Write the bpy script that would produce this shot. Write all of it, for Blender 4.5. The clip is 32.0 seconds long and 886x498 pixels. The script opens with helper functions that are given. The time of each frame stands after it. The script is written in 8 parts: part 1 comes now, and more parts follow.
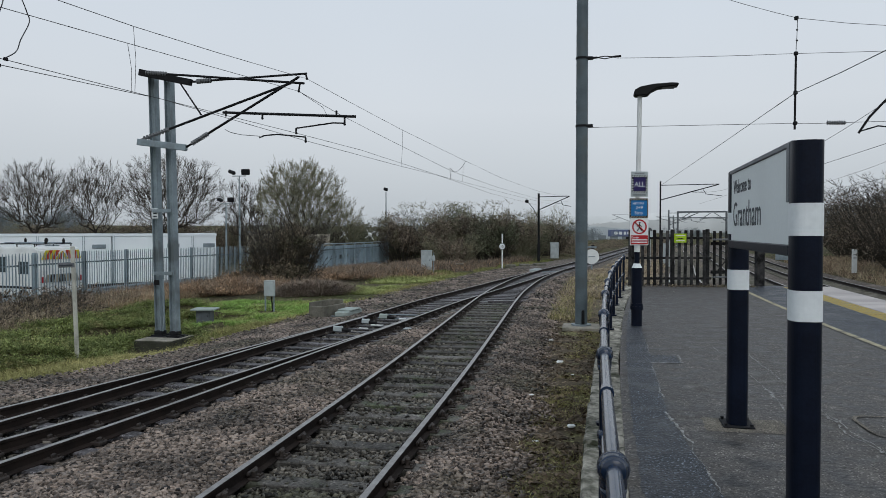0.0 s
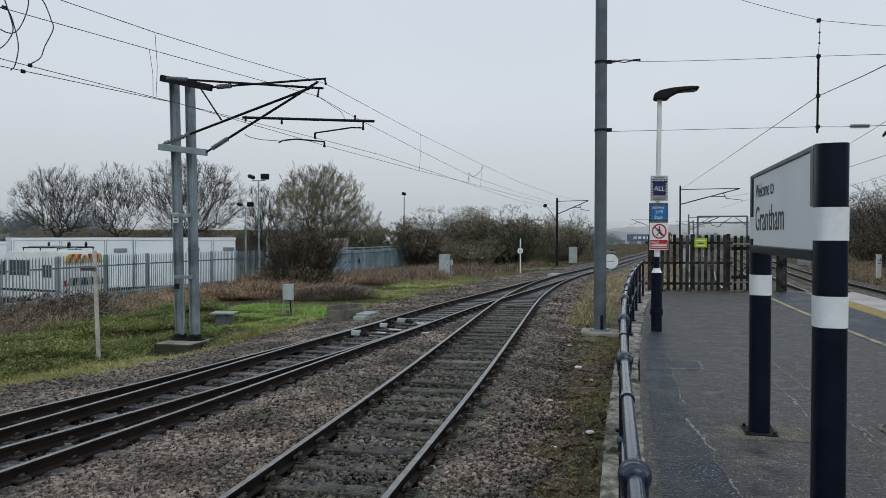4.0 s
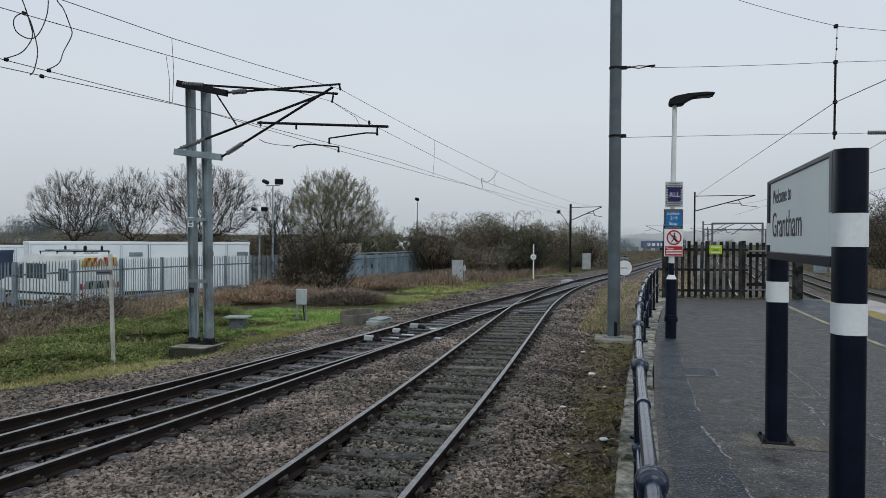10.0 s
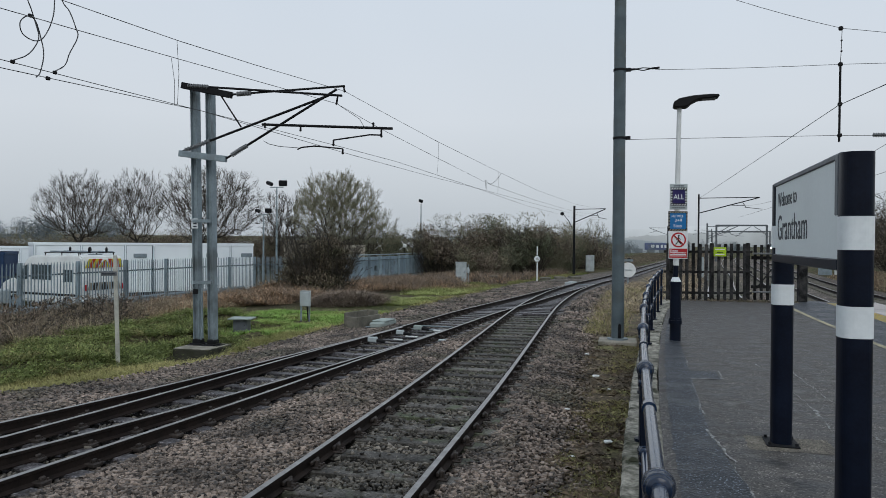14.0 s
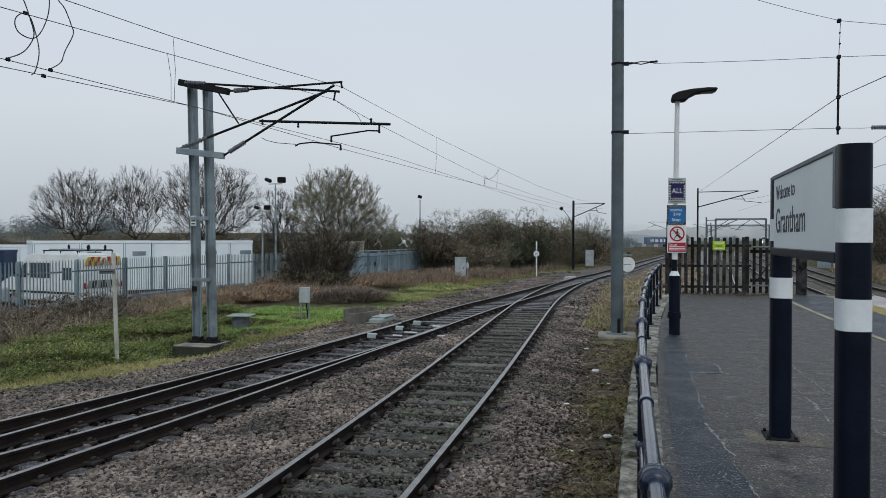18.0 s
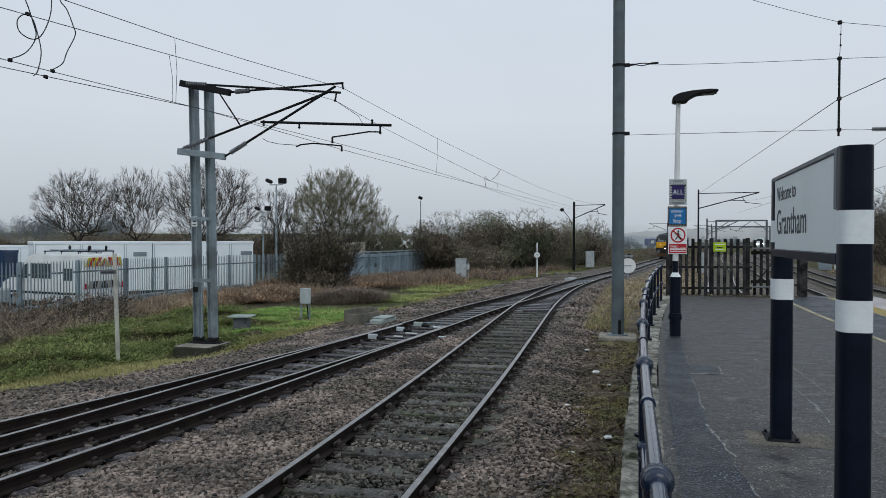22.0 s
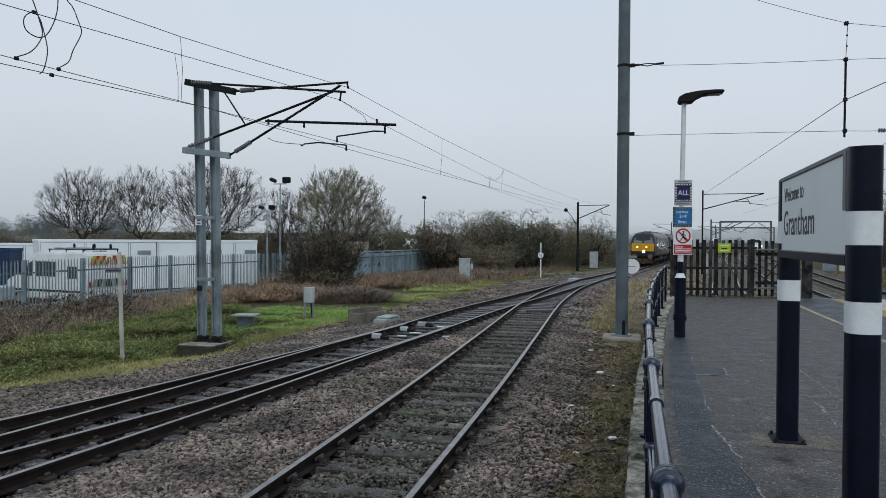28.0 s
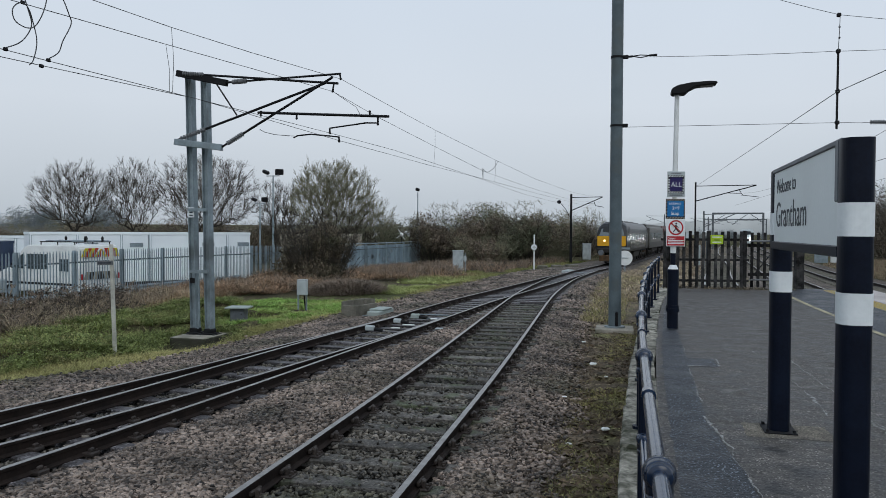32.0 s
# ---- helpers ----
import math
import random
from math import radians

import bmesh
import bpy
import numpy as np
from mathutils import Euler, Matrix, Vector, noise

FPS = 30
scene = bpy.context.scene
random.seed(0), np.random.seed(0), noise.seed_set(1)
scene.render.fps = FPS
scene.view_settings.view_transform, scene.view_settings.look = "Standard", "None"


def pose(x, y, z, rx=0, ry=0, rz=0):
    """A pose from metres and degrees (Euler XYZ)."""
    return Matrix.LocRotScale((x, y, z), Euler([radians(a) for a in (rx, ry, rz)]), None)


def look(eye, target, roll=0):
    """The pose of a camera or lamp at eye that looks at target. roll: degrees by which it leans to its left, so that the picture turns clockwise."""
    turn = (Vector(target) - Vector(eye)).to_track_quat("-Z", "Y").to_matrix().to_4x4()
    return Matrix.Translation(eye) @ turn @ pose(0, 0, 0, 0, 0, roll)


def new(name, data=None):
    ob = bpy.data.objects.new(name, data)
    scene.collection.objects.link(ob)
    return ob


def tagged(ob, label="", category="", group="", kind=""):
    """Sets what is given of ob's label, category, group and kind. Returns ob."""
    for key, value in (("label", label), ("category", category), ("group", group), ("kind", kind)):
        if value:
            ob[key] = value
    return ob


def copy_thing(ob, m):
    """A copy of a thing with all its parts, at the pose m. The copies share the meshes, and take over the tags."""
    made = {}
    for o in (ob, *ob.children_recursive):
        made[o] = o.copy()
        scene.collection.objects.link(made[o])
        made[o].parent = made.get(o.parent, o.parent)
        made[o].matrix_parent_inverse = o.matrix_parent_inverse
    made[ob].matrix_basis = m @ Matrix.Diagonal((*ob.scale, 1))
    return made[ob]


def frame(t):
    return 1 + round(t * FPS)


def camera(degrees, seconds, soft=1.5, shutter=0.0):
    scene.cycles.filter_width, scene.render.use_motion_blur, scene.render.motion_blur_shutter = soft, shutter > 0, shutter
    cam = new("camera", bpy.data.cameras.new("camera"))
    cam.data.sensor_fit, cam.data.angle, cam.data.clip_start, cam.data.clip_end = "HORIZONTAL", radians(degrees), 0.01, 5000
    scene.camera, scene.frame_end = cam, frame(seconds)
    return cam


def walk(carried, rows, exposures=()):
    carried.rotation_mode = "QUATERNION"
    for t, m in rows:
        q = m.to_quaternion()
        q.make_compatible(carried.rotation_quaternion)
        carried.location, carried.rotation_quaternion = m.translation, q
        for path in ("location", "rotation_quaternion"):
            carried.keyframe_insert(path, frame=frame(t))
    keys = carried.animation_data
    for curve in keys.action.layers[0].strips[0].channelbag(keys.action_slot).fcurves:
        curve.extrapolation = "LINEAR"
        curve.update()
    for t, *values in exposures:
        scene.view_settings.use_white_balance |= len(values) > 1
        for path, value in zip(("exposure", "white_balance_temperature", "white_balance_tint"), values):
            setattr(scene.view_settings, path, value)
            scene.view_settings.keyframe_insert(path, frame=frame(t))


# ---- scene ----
cam = camera(62.19, 32.0, soft=0.5)
WALK = [
    (0, look((0.023, -0.023, 2.488), (-1.845, 9.798, 2.238), -0.03)),
    (0.5, look((0.023, -0.003, 2.487), (-1.865, 9.814, 2.242), -0.04)),
    (1, look((0.021, -0.003, 2.488), (-1.891, 9.809, 2.250), 0.01)),
    (1.5, look((0.020, -0.004, 2.487), (-1.889, 9.810, 2.261), 0.03)),
    (2, look((0.019, -0.003, 2.489), (-1.924, 9.803, 2.267), 0.04)),
    (2.5, look((0.021, 0.005, 2.485), (-1.953, 9.806, 2.275), 0.09)),
    (3, look((0.022, 0.000, 2.485), (-2.030, 9.785, 2.281), 0.01)),
    (3.5, look((0.020, -0.009, 2.487), (-2.070, 9.768, 2.289), 0.01)),
    (5.5, look((0.014, 0.006, 2.485), (-2.153, 9.767, 2.316), 0.14)),
    (6, look((0.015, 0.002, 2.483), (-2.186, 9.755, 2.313), 0.21)),
    (6.5, look((0.010, -0.008, 2.485), (-2.215, 9.740, 2.320), 0.21)),
    (7, look((0.007, -0.001, 2.481), (-2.232, 9.744, 2.323), 0.24)),
    (7.5, look((0.005, -0.008, 2.484), (-2.261, 9.730, 2.331), 0.21)),
    (8, look((0.006, -0.007, 2.486), (-2.279, 9.727, 2.338), 0.24)),
    (8.5, look((0.004, -0.005, 2.480), (-2.280, 9.729, 2.344), 0.31)),
    (9, look((0.006, -0.019, 2.484), (-2.289, 9.714, 2.350), 0.30)),
    (9.5, look((0.006, -0.016, 2.482), (-2.279, 9.719, 2.358), 0.36)),
    (10, look((0.007, -0.002, 2.480), (-2.272, 9.734, 2.367), 0.31)),
    (10.5, look((0.005, 0.004, 2.487), (-2.269, 9.742, 2.378), 0.16)),
    (11, look((-0.003, -0.011, 2.489), (-2.262, 9.729, 2.386), 0.20)),
    (11.5, look((0.006, 0.000, 2.482), (-2.255, 9.741, 2.393), 0.25)),
    (12, look((-0.002, -0.001, 2.484), (-2.301, 9.730, 2.402), 0.28)),
    (12.5, look((0.004, -0.003, 2.483), (-2.302, 9.727, 2.403), 0.31)),
    (13, look((0.000, 0.000, 2.480), (-2.307, 9.730, 2.390), 0.36)),
    (13.5, look((-0.003, -0.002, 2.483), (-2.330, 9.723, 2.390), 0.39)),
    (14, look((-0.002, -0.011, 2.484), (-2.328, 9.715, 2.394), 0.39)),
    (14.5, look((-0.003, 0.004, 2.482), (-2.344, 9.726, 2.391), 0.36)),
    (16.5, look((0.005, 0.013, 2.479), (-2.338, 9.734, 2.330), 0.20)),
    (17, look((0.004, -0.001, 2.481), (-2.328, 9.722, 2.311), 0.04)),
    (17.5, look((0.007, 0.006, 2.481), (-2.317, 9.730, 2.322), 0.03)),
    (18, look((0.010, 0.012, 2.482), (-2.308, 9.738, 2.333), 0.01)),
    (18.5, look((0.006, 0.012, 2.480), (-2.310, 9.739, 2.338), 0.10)),
    (19, look((0.008, 0.008, 2.479), (-2.319, 9.733, 2.341), 0.11)),
    (19.5, look((0.002, -0.007, 2.486), (-2.316, 9.719, 2.349), 0.08)),
    (20, look((0.003, 0.000, 2.482), (-2.316, 9.727, 2.345), 0.03)),
    (20.5, look((0.006, 0.002, 2.484), (-2.323, 9.726, 2.358), -0.00)),
    (21, look((0.004, -0.001, 2.479), (-2.341, 9.719, 2.362), 0.05)),
    (21.5, look((0.004, -0.008, 2.484), (-2.338, 9.713, 2.357), 0.01)),
    (22, look((0.005, -0.001, 2.481), (-2.320, 9.724, 2.347), 0.08)),
    (22.5, look((-0.002, -0.008, 2.482), (-2.307, 9.722, 2.339), 0.13)),
    (23, look((-0.003, 0.002, 2.482), (-2.288, 9.736, 2.336), 0.15)),
    (23.5, look((-0.004, 0.002, 2.482), (-2.274, 9.740, 2.338), 0.13)),
    (24, look((0.001, 0.007, 2.480), (-2.258, 9.747, 2.341), 0.19)),
    (24.5, look((-0.010, -0.012, 2.486), (-2.291, 9.723, 2.351), 0.22)),
    (25, look((-0.012, -0.000, 2.482), (-2.327, 9.728, 2.357), 0.28)),
    (25.5, look((-0.013, -0.005, 2.480), (-2.371, 9.712, 2.355), 0.33)),
    (27.5, look((-0.018, -0.008, 2.482), (-2.378, 9.709, 2.358), 0.40)),
    (28, look((-0.015, 0.002, 2.479), (-2.385, 9.716, 2.342), 0.33)),
    (28.5, look((-0.014, -0.005, 2.479), (-2.373, 9.711, 2.314), 0.40)),
    (29, look((-0.011, 0.011, 2.477), (-2.363, 9.728, 2.280), 0.40)),
    (29.5, look((-0.017, -0.004, 2.479), (-2.361, 9.715, 2.268), 0.40)),
    (30, look((-0.014, -0.003, 2.478), (-2.349, 9.718, 2.260), 0.33)),
    (30.5, look((-0.015, 0.003, 2.481), (-2.349, 9.725, 2.265), 0.21)),
    (31, look((-0.016, -0.002, 2.480), (-2.335, 9.723, 2.254), 0.22)),
    (31.5, look((-0.011, 0.006, 2.478), (-2.310, 9.735, 2.242), 0.25)),
    (32, look((-0.013, 0.013, 2.478), (-2.296, 9.746, 2.233), 0.26)),
]
EXPOSURES = [(0, 0.03, 6480, 10), (6, 0.04, 6460, 10), (13, 0.04, 6430, 10), (20, 0.04, 6370, 10), (28, 0.04, 6300, 10), (32, 0.06, 6290, 10)]
walk(cam, WALK, EXPOSURES)

# ---- world, sun, exposure ----
world = bpy.data.worlds.new("overcast_sky")
scene.world = world
world.use_nodes = True
wn, wl = world.node_tree.nodes, world.node_tree.links
wn.clear()
w_out = wn.new("ShaderNodeOutputWorld")
w_bg = wn.new("ShaderNodeBackground")
w_sky = wn.new("ShaderNodeTexSky")
w_sky.sky_type = "NISHITA"
w_sky.sun_disc = False
w_sky.sun_elevation = radians(47)
w_sky.sun_rotation = radians(150)
w_sky.air_density, w_sky.dust_density = 1.5, 4.0
w_grey = wn.new("ShaderNodeHueSaturation")
w_grey.inputs["Saturation"].default_value = 0.25
w_grey.inputs["Value"].default_value = 0.10
w_co = wn.new("ShaderNodeTexCoord")
w_sep = wn.new("ShaderNodeSeparateXYZ")
w_ramp = wn.new("ShaderNodeValToRGB")
w_ramp.color_ramp.elements[0].position, w_ramp.color_ramp.elements[0].color = 0.0, (0.56, 0.615, 0.66, 1)
w_ramp.color_ramp.elements[1].position, w_ramp.color_ramp.elements[1].color = 0.5, (0.66, 0.76, 0.88, 1)
w_el = w_ramp.color_ramp.elements.new(0.16)
w_el.color = (0.71, 0.765, 0.825, 1)
w_noise = wn.new("ShaderNodeTexNoise")
w_noise.inputs["Scale"].default_value = 1.6
w_noise.inputs["Detail"].default_value = 3
w_nm = wn.new("ShaderNodeMapRange")
w_nm.inputs["To Min"].default_value, w_nm.inputs["To Max"].default_value = 0.90, 1.10
w_mul = wn.new("ShaderNodeMixRGB")
w_mul.blend_type, w_mul.inputs[0].default_value = "MULTIPLY", 1.0
w_mix = wn.new("ShaderNodeMixRGB")
w_mix.inputs[0].default_value = 0.85
wl.new(w_sky.outputs[0], w_grey.inputs["Color"])
wl.new(w_co.outputs["Generated"], w_sep.inputs[0])
wl.new(w_sep.outputs["Z"], w_ramp.inputs[0])
wl.new(w_co.outputs["Generated"], w_noise.inputs["Vector"])
wl.new(w_noise.outputs["Fac"], w_nm.inputs["Value"])
wl.new(w_ramp.outputs[0], w_mul.inputs[1])
wl.new(w_nm.outputs[0], w_mul.inputs[2])
wl.new(w_grey.outputs[0], w_mix.inputs[1])
wl.new(w_mul.outputs[0], w_mix.inputs[2])
wl.new(w_mix.outputs[0], w_bg.inputs[0])
w_bg.inputs[1].default_value = 0.95
wl.new(w_bg.outputs[0], w_out.inputs[0])

sun_data = bpy.data.lights.new("sun", "SUN")
sun_data.energy, sun_data.angle, sun_data.color = 0.68, radians(40), (1.0, 0.97, 0.93)
sun = new("sun", sun_data)
sun.matrix_world = look((0, 0, 25), (-8, 22, 0))


# ---- materials ----
def mat(name, c1, c2=None, rough=0.6, scale=3.0, bump=0.0, metal=0.0, c3=None, spots=0.0, island=0.0, rnd=0.0, fine=40.0, wet=0.0, coat=0.0, spec=0.16, speck=0.0, grit=3.6):
    """Two-tone surface: coarse and fine noise mix c1 and c2; c3 lies in patches; island or rnd varies piece by piece."""
    m = bpy.data.materials.new(name)
    m.use_nodes = True
    n, l = m.node_tree.nodes, m.node_tree.links
    b = n["Principled BSDF"]
    b.inputs["Roughness"].default_value, b.inputs["Metallic"].default_value = rough, metal
    b.inputs["Specular IOR Level"].default_value = spec
    if coat:
        b.inputs["Coat Weight"].default_value, b.inputs["Coat Roughness"].default_value = coat, 0.1
    co = n.new("ShaderNodeNewGeometry") if spots >= 0 else n.new("ShaderNodeTexCoord")
    vec = co.outputs["Position"] if spots >= 0 else co.outputs["Object"]
    big, small = n.new("ShaderNodeTexNoise"), n.new("ShaderNodeTexNoise")
    big.inputs["Scale"].default_value, big.inputs["Detail"].default_value = scale, 6
    small.inputs["Scale"].default_value, small.inputs["Detail"].default_value = fine, 4
    for t in (big, small):
        l.new(vec, t.inputs["Vector"])
    add = n.new("ShaderNodeMath")
    add.operation = "MULTIPLY_ADD"
    l.new(small.outputs["Fac"], add.inputs[0])
    add.inputs[1].default_value = 0.5
    l.new(big.outputs["Fac"], add.inputs[2])
    ramp = n.new("ShaderNodeMapRange")
    ramp.inputs["From Min"].default_value, ramp.inputs["From Max"].default_value = 0.55, 0.95
    l.new(add.outputs[0], ramp.inputs["Value"])
    mix = n.new("ShaderNodeMixRGB")
    mix.inputs[1].default_value, mix.inputs[2].default_value = (*c1, 1), (*(c2 or [v * 0.75 for v in c1]), 1)
    l.new(ramp.outputs[0], mix.inputs[0])
    col = mix.outputs[0]
    if c3:
        pn, pr, pm = n.new("ShaderNodeTexNoise"), n.new("ShaderNodeMapRange"), n.new("ShaderNodeMixRGB")
        pn.inputs["Scale"].default_value, pn.inputs["Detail"].default_value = scale * 0.6, 8
        l.new(vec, pn.inputs["Vector"])
        pr.inputs["From Min"].default_value, pr.inputs["From Max"].default_value = 0.52, 0.66
        l.new(pn.outputs["Fac"], pr.inputs["Value"])
        l.new(pr.outputs[0], pm.inputs[0])
        l.new(col, pm.inputs[1])
        pm.inputs[2].default_value = (*c3, 1)
        col = pm.outputs[0]
    if speck:
        # scattered pale and dark grit
        vo, vm, vx = n.new("ShaderNodeTexVoronoi"), n.new("ShaderNodeMapRange"), n.new("ShaderNodeMixRGB")
        vo.inputs["Scale"].default_value = speck
        l.new(vec, vo.inputs["Vector"])
        sp = n.new("ShaderNodeSeparateColor")
        l.new(vo.outputs["Color"], sp.inputs[0])
        vm.inputs["From Min"].default_value, vm.inputs["From Max"].default_value = 0.84, 1.0
        vm.inputs["To Min"].default_value, vm.inputs["To Max"].default_value = 1.0, grit
        l.new(sp.outputs[0], vm.inputs["Value"])
        vd, vp = n.new("ShaderNodeMapRange"), n.new("ShaderNodeMath")
        vd.inputs["From Min"].default_value, vd.inputs["From Max"].default_value = 0.0, 0.45
        vd.inputs["To Min"].default_value, vd.inputs["To Max"].default_value = 0.35, 1.0
        l.new(sp.outputs[1], vd.inputs["Value"])
        vp.operation = "MULTIPLY"
        l.new(vm.outputs[0], vp.inputs[0])
        l.new(vd.outputs[0], vp.inputs[1])
        vm = vp
        vx.blend_type, vx.inputs[0].default_value = "MULTIPLY", 1.0
        l.new(col, vx.inputs[1])
        l.new(vm.outputs[0], vx.inputs[2])
        col = vx.outputs[0]
    if island or rnd:
        src = co if (island and spots >= 0) else n.new("ShaderNodeNewGeometry") if island else n.new("ShaderNodeObjectInfo")
        vr, hs = n.new("ShaderNodeMapRange"), n.new("ShaderNodeHueSaturation")
        amount = island or rnd
        vr.inputs["To Min"].default_value, vr.inputs["To Max"].default_value = 1 - amount, 1 + amount
        l.new(src.outputs["Random Per Island"] if island else src.outputs["Random"], vr.inputs["Value"])
        l.new(vr.outputs[0], hs.inputs["Value"])
        l.new(col, hs.inputs["Color"])
        col = hs.outputs[0]
    l.new(col, b.inputs["Base Color"])
    if wet:
        rr = n.new("ShaderNodeMapRange")
        rr.inputs["From Min"].default_value, rr.inputs["From Max"].default_value = 0.4, 0.65
        rr.inputs["To Min"].default_value, rr.inputs["To Max"].default_value = rough, wet
        l.new(big.outputs["Fac"], rr.inputs["Value"])
        l.new(rr.outputs[0], b.inputs["Roughness"])
    if bump:
        bp = n.new("ShaderNodeBump")
        bp.inputs["Strength"].default_value, bp.inputs["Distance"].default_value = min(1.0, bump), 0.02
        l.new(add.outputs[0], bp.inputs["Height"])
        l.new(bp.outputs[0], b.inputs["Normal"])
    return m


def glow(name, colour, strength):
    m = bpy.data.materials.new(name)
    m.use_nodes = True
    b = m.node_tree.nodes["Principled BSDF"]
    b.inputs["Base Color"].default_value = (*colour, 1)
    b.inputs["Emission Color"].default_value, b.inputs["Emission Strength"].default_value = (*colour, 1), strength
    return m


M = {}
# near-black bed paints the shade in the gaps between loose stones
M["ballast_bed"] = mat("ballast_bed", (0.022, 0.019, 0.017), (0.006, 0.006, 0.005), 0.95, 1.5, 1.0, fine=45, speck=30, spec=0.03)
M["stone"] = mat("ballast_stone", (0.265, 0.213, 0.176), (0.048, 0.042, 0.036), 0.5, 0.9, 0.4, c3=(0.084, 0.076, 0.056), island=0.95, fine=60, spec=0.22)
M["stone_grimy"] = mat("oily_ballast_stone", (0.160, 0.144, 0.120), (0.038, 0.036, 0.031), 0.5, 0.9, 0.4, c3=(0.068, 0.069, 0.046), island=0.9, fine=60, spec=0.22)
M["earth"] = mat("wet_earth", (0.155, 0.122, 0.082), (0.044, 0.036, 0.026), 0.9, 3.0, 1.0, c3=(0.140, 0.135, 0.062), fine=16, speck=30)
M["earth_clod"] = mat("earth_clod", (0.150, 0.115, 0.080), (0.050, 0.040, 0.029), 0.9, 3, 0.5, island=0.7)
# soil darkened so bare ridge faces on the verge look shaded
M["soil_grass"] = mat("grassy_soil", (0.098, 0.086, 0.048), (0.042, 0.036, 0.023), 0.95, 0.35, 1.0, c3=(0.066, 0.084, 0.030), fine=14, speck=16, spec=0.05)
M["rail_steel"] = mat("worn_rail_head", (0.35, 0.34, 0.33), (0.20, 0.19, 0.18), 0.38, 6, 0.05, metal=0.85)
M["rail_rust"] = mat("rusty_rail_web", (0.024, 0.017, 0.014), (0.012, 0.009, 0.008), 0.75, 5, 0.3, spec=0.15)
M["sleeper"] = mat("weathered_timber_sleeper", (0.130, 0.122, 0.110), (0.036, 0.034, 0.030), 0.65, 4, 0.9, c3=(0.068, 0.078, 0.048), rnd=0.4, fine=34, speck=45, grit=2.0, spec=0.2)
M["chair_iron"] = mat("rusty_chair_iron", (0.050, 0.040, 0.034), (0.022, 0.018, 0.016), 0.6, 9, 0.4, spec=0.3)
M["sleeper_wet"] = mat("creosoted_sleeper", (0.115, 0.110, 0.115), (0.040, 0.038, 0.040), 0.45, 4, 0.8, rnd=0.5, fine=34, speck=45)
M["asphalt"] = mat("platform_asphalt", (0.128, 0.120, 0.111), (0.015, 0.015, 0.016), 0.75, 4.5, 1.0, c3=(0.066, 0.061, 0.054), fine=24, wet=0.46, speck=100, grit=3.4, spec=0.26)
M["asphalt_dark"] = mat("wet_dark_asphalt", (0.034, 0.039, 0.046), (0.009, 0.011, 0.015), 0.6, 2.6, 1.0, fine=42, wet=0.42, speck=112, grit=10.0, spec=0.25)
M["patch"] = mat("worn_concrete_patch", (0.235, 0.215, 0.178), (0.095, 0.087, 0.072), 0.9, 4, 0.8, c3=(0.110, 0.101, 0.088), fine=60, speck=110, grit=2.0)
M["coping"] = mat("lichen_stone_coping", (0.40, 0.385, 0.33), (0.060, 0.060, 0.047), 0.9, 7, 1.0, c3=(0.042, 0.046, 0.030), rnd=0.25, fine=30)
M["crack"] = mat("pale_crack_filling", (0.36, 0.37, 0.36), (0.12, 0.12, 0.115), 0.9, 16, 0.5, fine=90)
M["wall"] = mat("dark_brick_wall", (0.10, 0.075, 0.06), (0.06, 0.05, 0.045), 0.85, 3, 0.5)
M["concrete"] = mat("weathered_concrete", (0.20, 0.19, 0.16), (0.10, 0.095, 0.078), 0.9, 3, 0.6, c3=(0.065, 0.068, 0.045), fine=30)
M["concrete_dark"] = mat("mossy_dark_concrete", (0.060, 0.060, 0.046), (0.026, 0.026, 0.020), 0.9, 3, 0.8, c3=(0.035, 0.044, 0.022), fine=30)
M["galv"] = mat("galvanised_steel", (0.285, 0.345, 0.375), (0.185, 0.228, 0.250), 0.55, 2.2, 0.15, metal=0.15, c3=(0.145, 0.170, 0.180), fine=16)
M["galv_fence"] = mat("galvanised_palisade", (0.285, 0.355, 0.390), (0.175, 0.225, 0.252), 0.55, 1.5, 0.1, metal=0.1, rnd=0.28)
M["mast_grey"] = mat("grey_painted_mast", (0.105, 0.136, 0.150), (0.066, 0.088, 0.100), 0.5, 2.5, 0.15, c3=(0.085, 0.100, 0.100), spec=0.3)
M["concrete_pale"] = mat("pale_lichened_concrete", (0.36, 0.34, 0.29), (0.19, 0.18, 0.15), 0.9, 3, 0.6, c3=(0.14, 0.138, 0.10), fine=30)
# dark steel of far masts, with mist painted in as a paler grey
M["mast_far"] = mat("mist_tinted_steel", (0.135, 0.15, 0.16), (0.10, 0.11, 0.12), 0.8, 2)
M["dark_steel"] = mat("dark_steel", (0.014, 0.015, 0.017), (0.008, 0.008, 0.009), 0.65, 8, 0.2, spec=0.15)
M["insulator"] = mat("grey_insulator", (0.17, 0.18, 0.19), (0.095, 0.102, 0.108), 0.4, 8, 0.1, spec=0.35)
M["wire"] = mat("copper_wire", (0.075, 0.08, 0.086), (0.05, 0.053, 0.057), 0.6, 8, spec=0.2)
M["navy"] = mat("navy_paint", (0.0055, 0.0095, 0.021), (0.003, 0.005, 0.012), 0.38, 5, 0.05, fine=60, spec=0.13)
M["navy_rail"] = mat("navy_gloss_rail_paint", (0.010, 0.026, 0.060), (0.005, 0.013, 0.032), 0.22, 6, 0.1, coat=0.45, spec=0.3)
M["white_band"] = mat("white_band", (0.72, 0.76, 0.77), (0.64, 0.68, 0.69), 0.45, 5, 0.03)
M["sign_white"] = mat("sign_white_face", (0.70, 0.75, 0.75), (0.65, 0.695, 0.695), 0.5, 1.5)
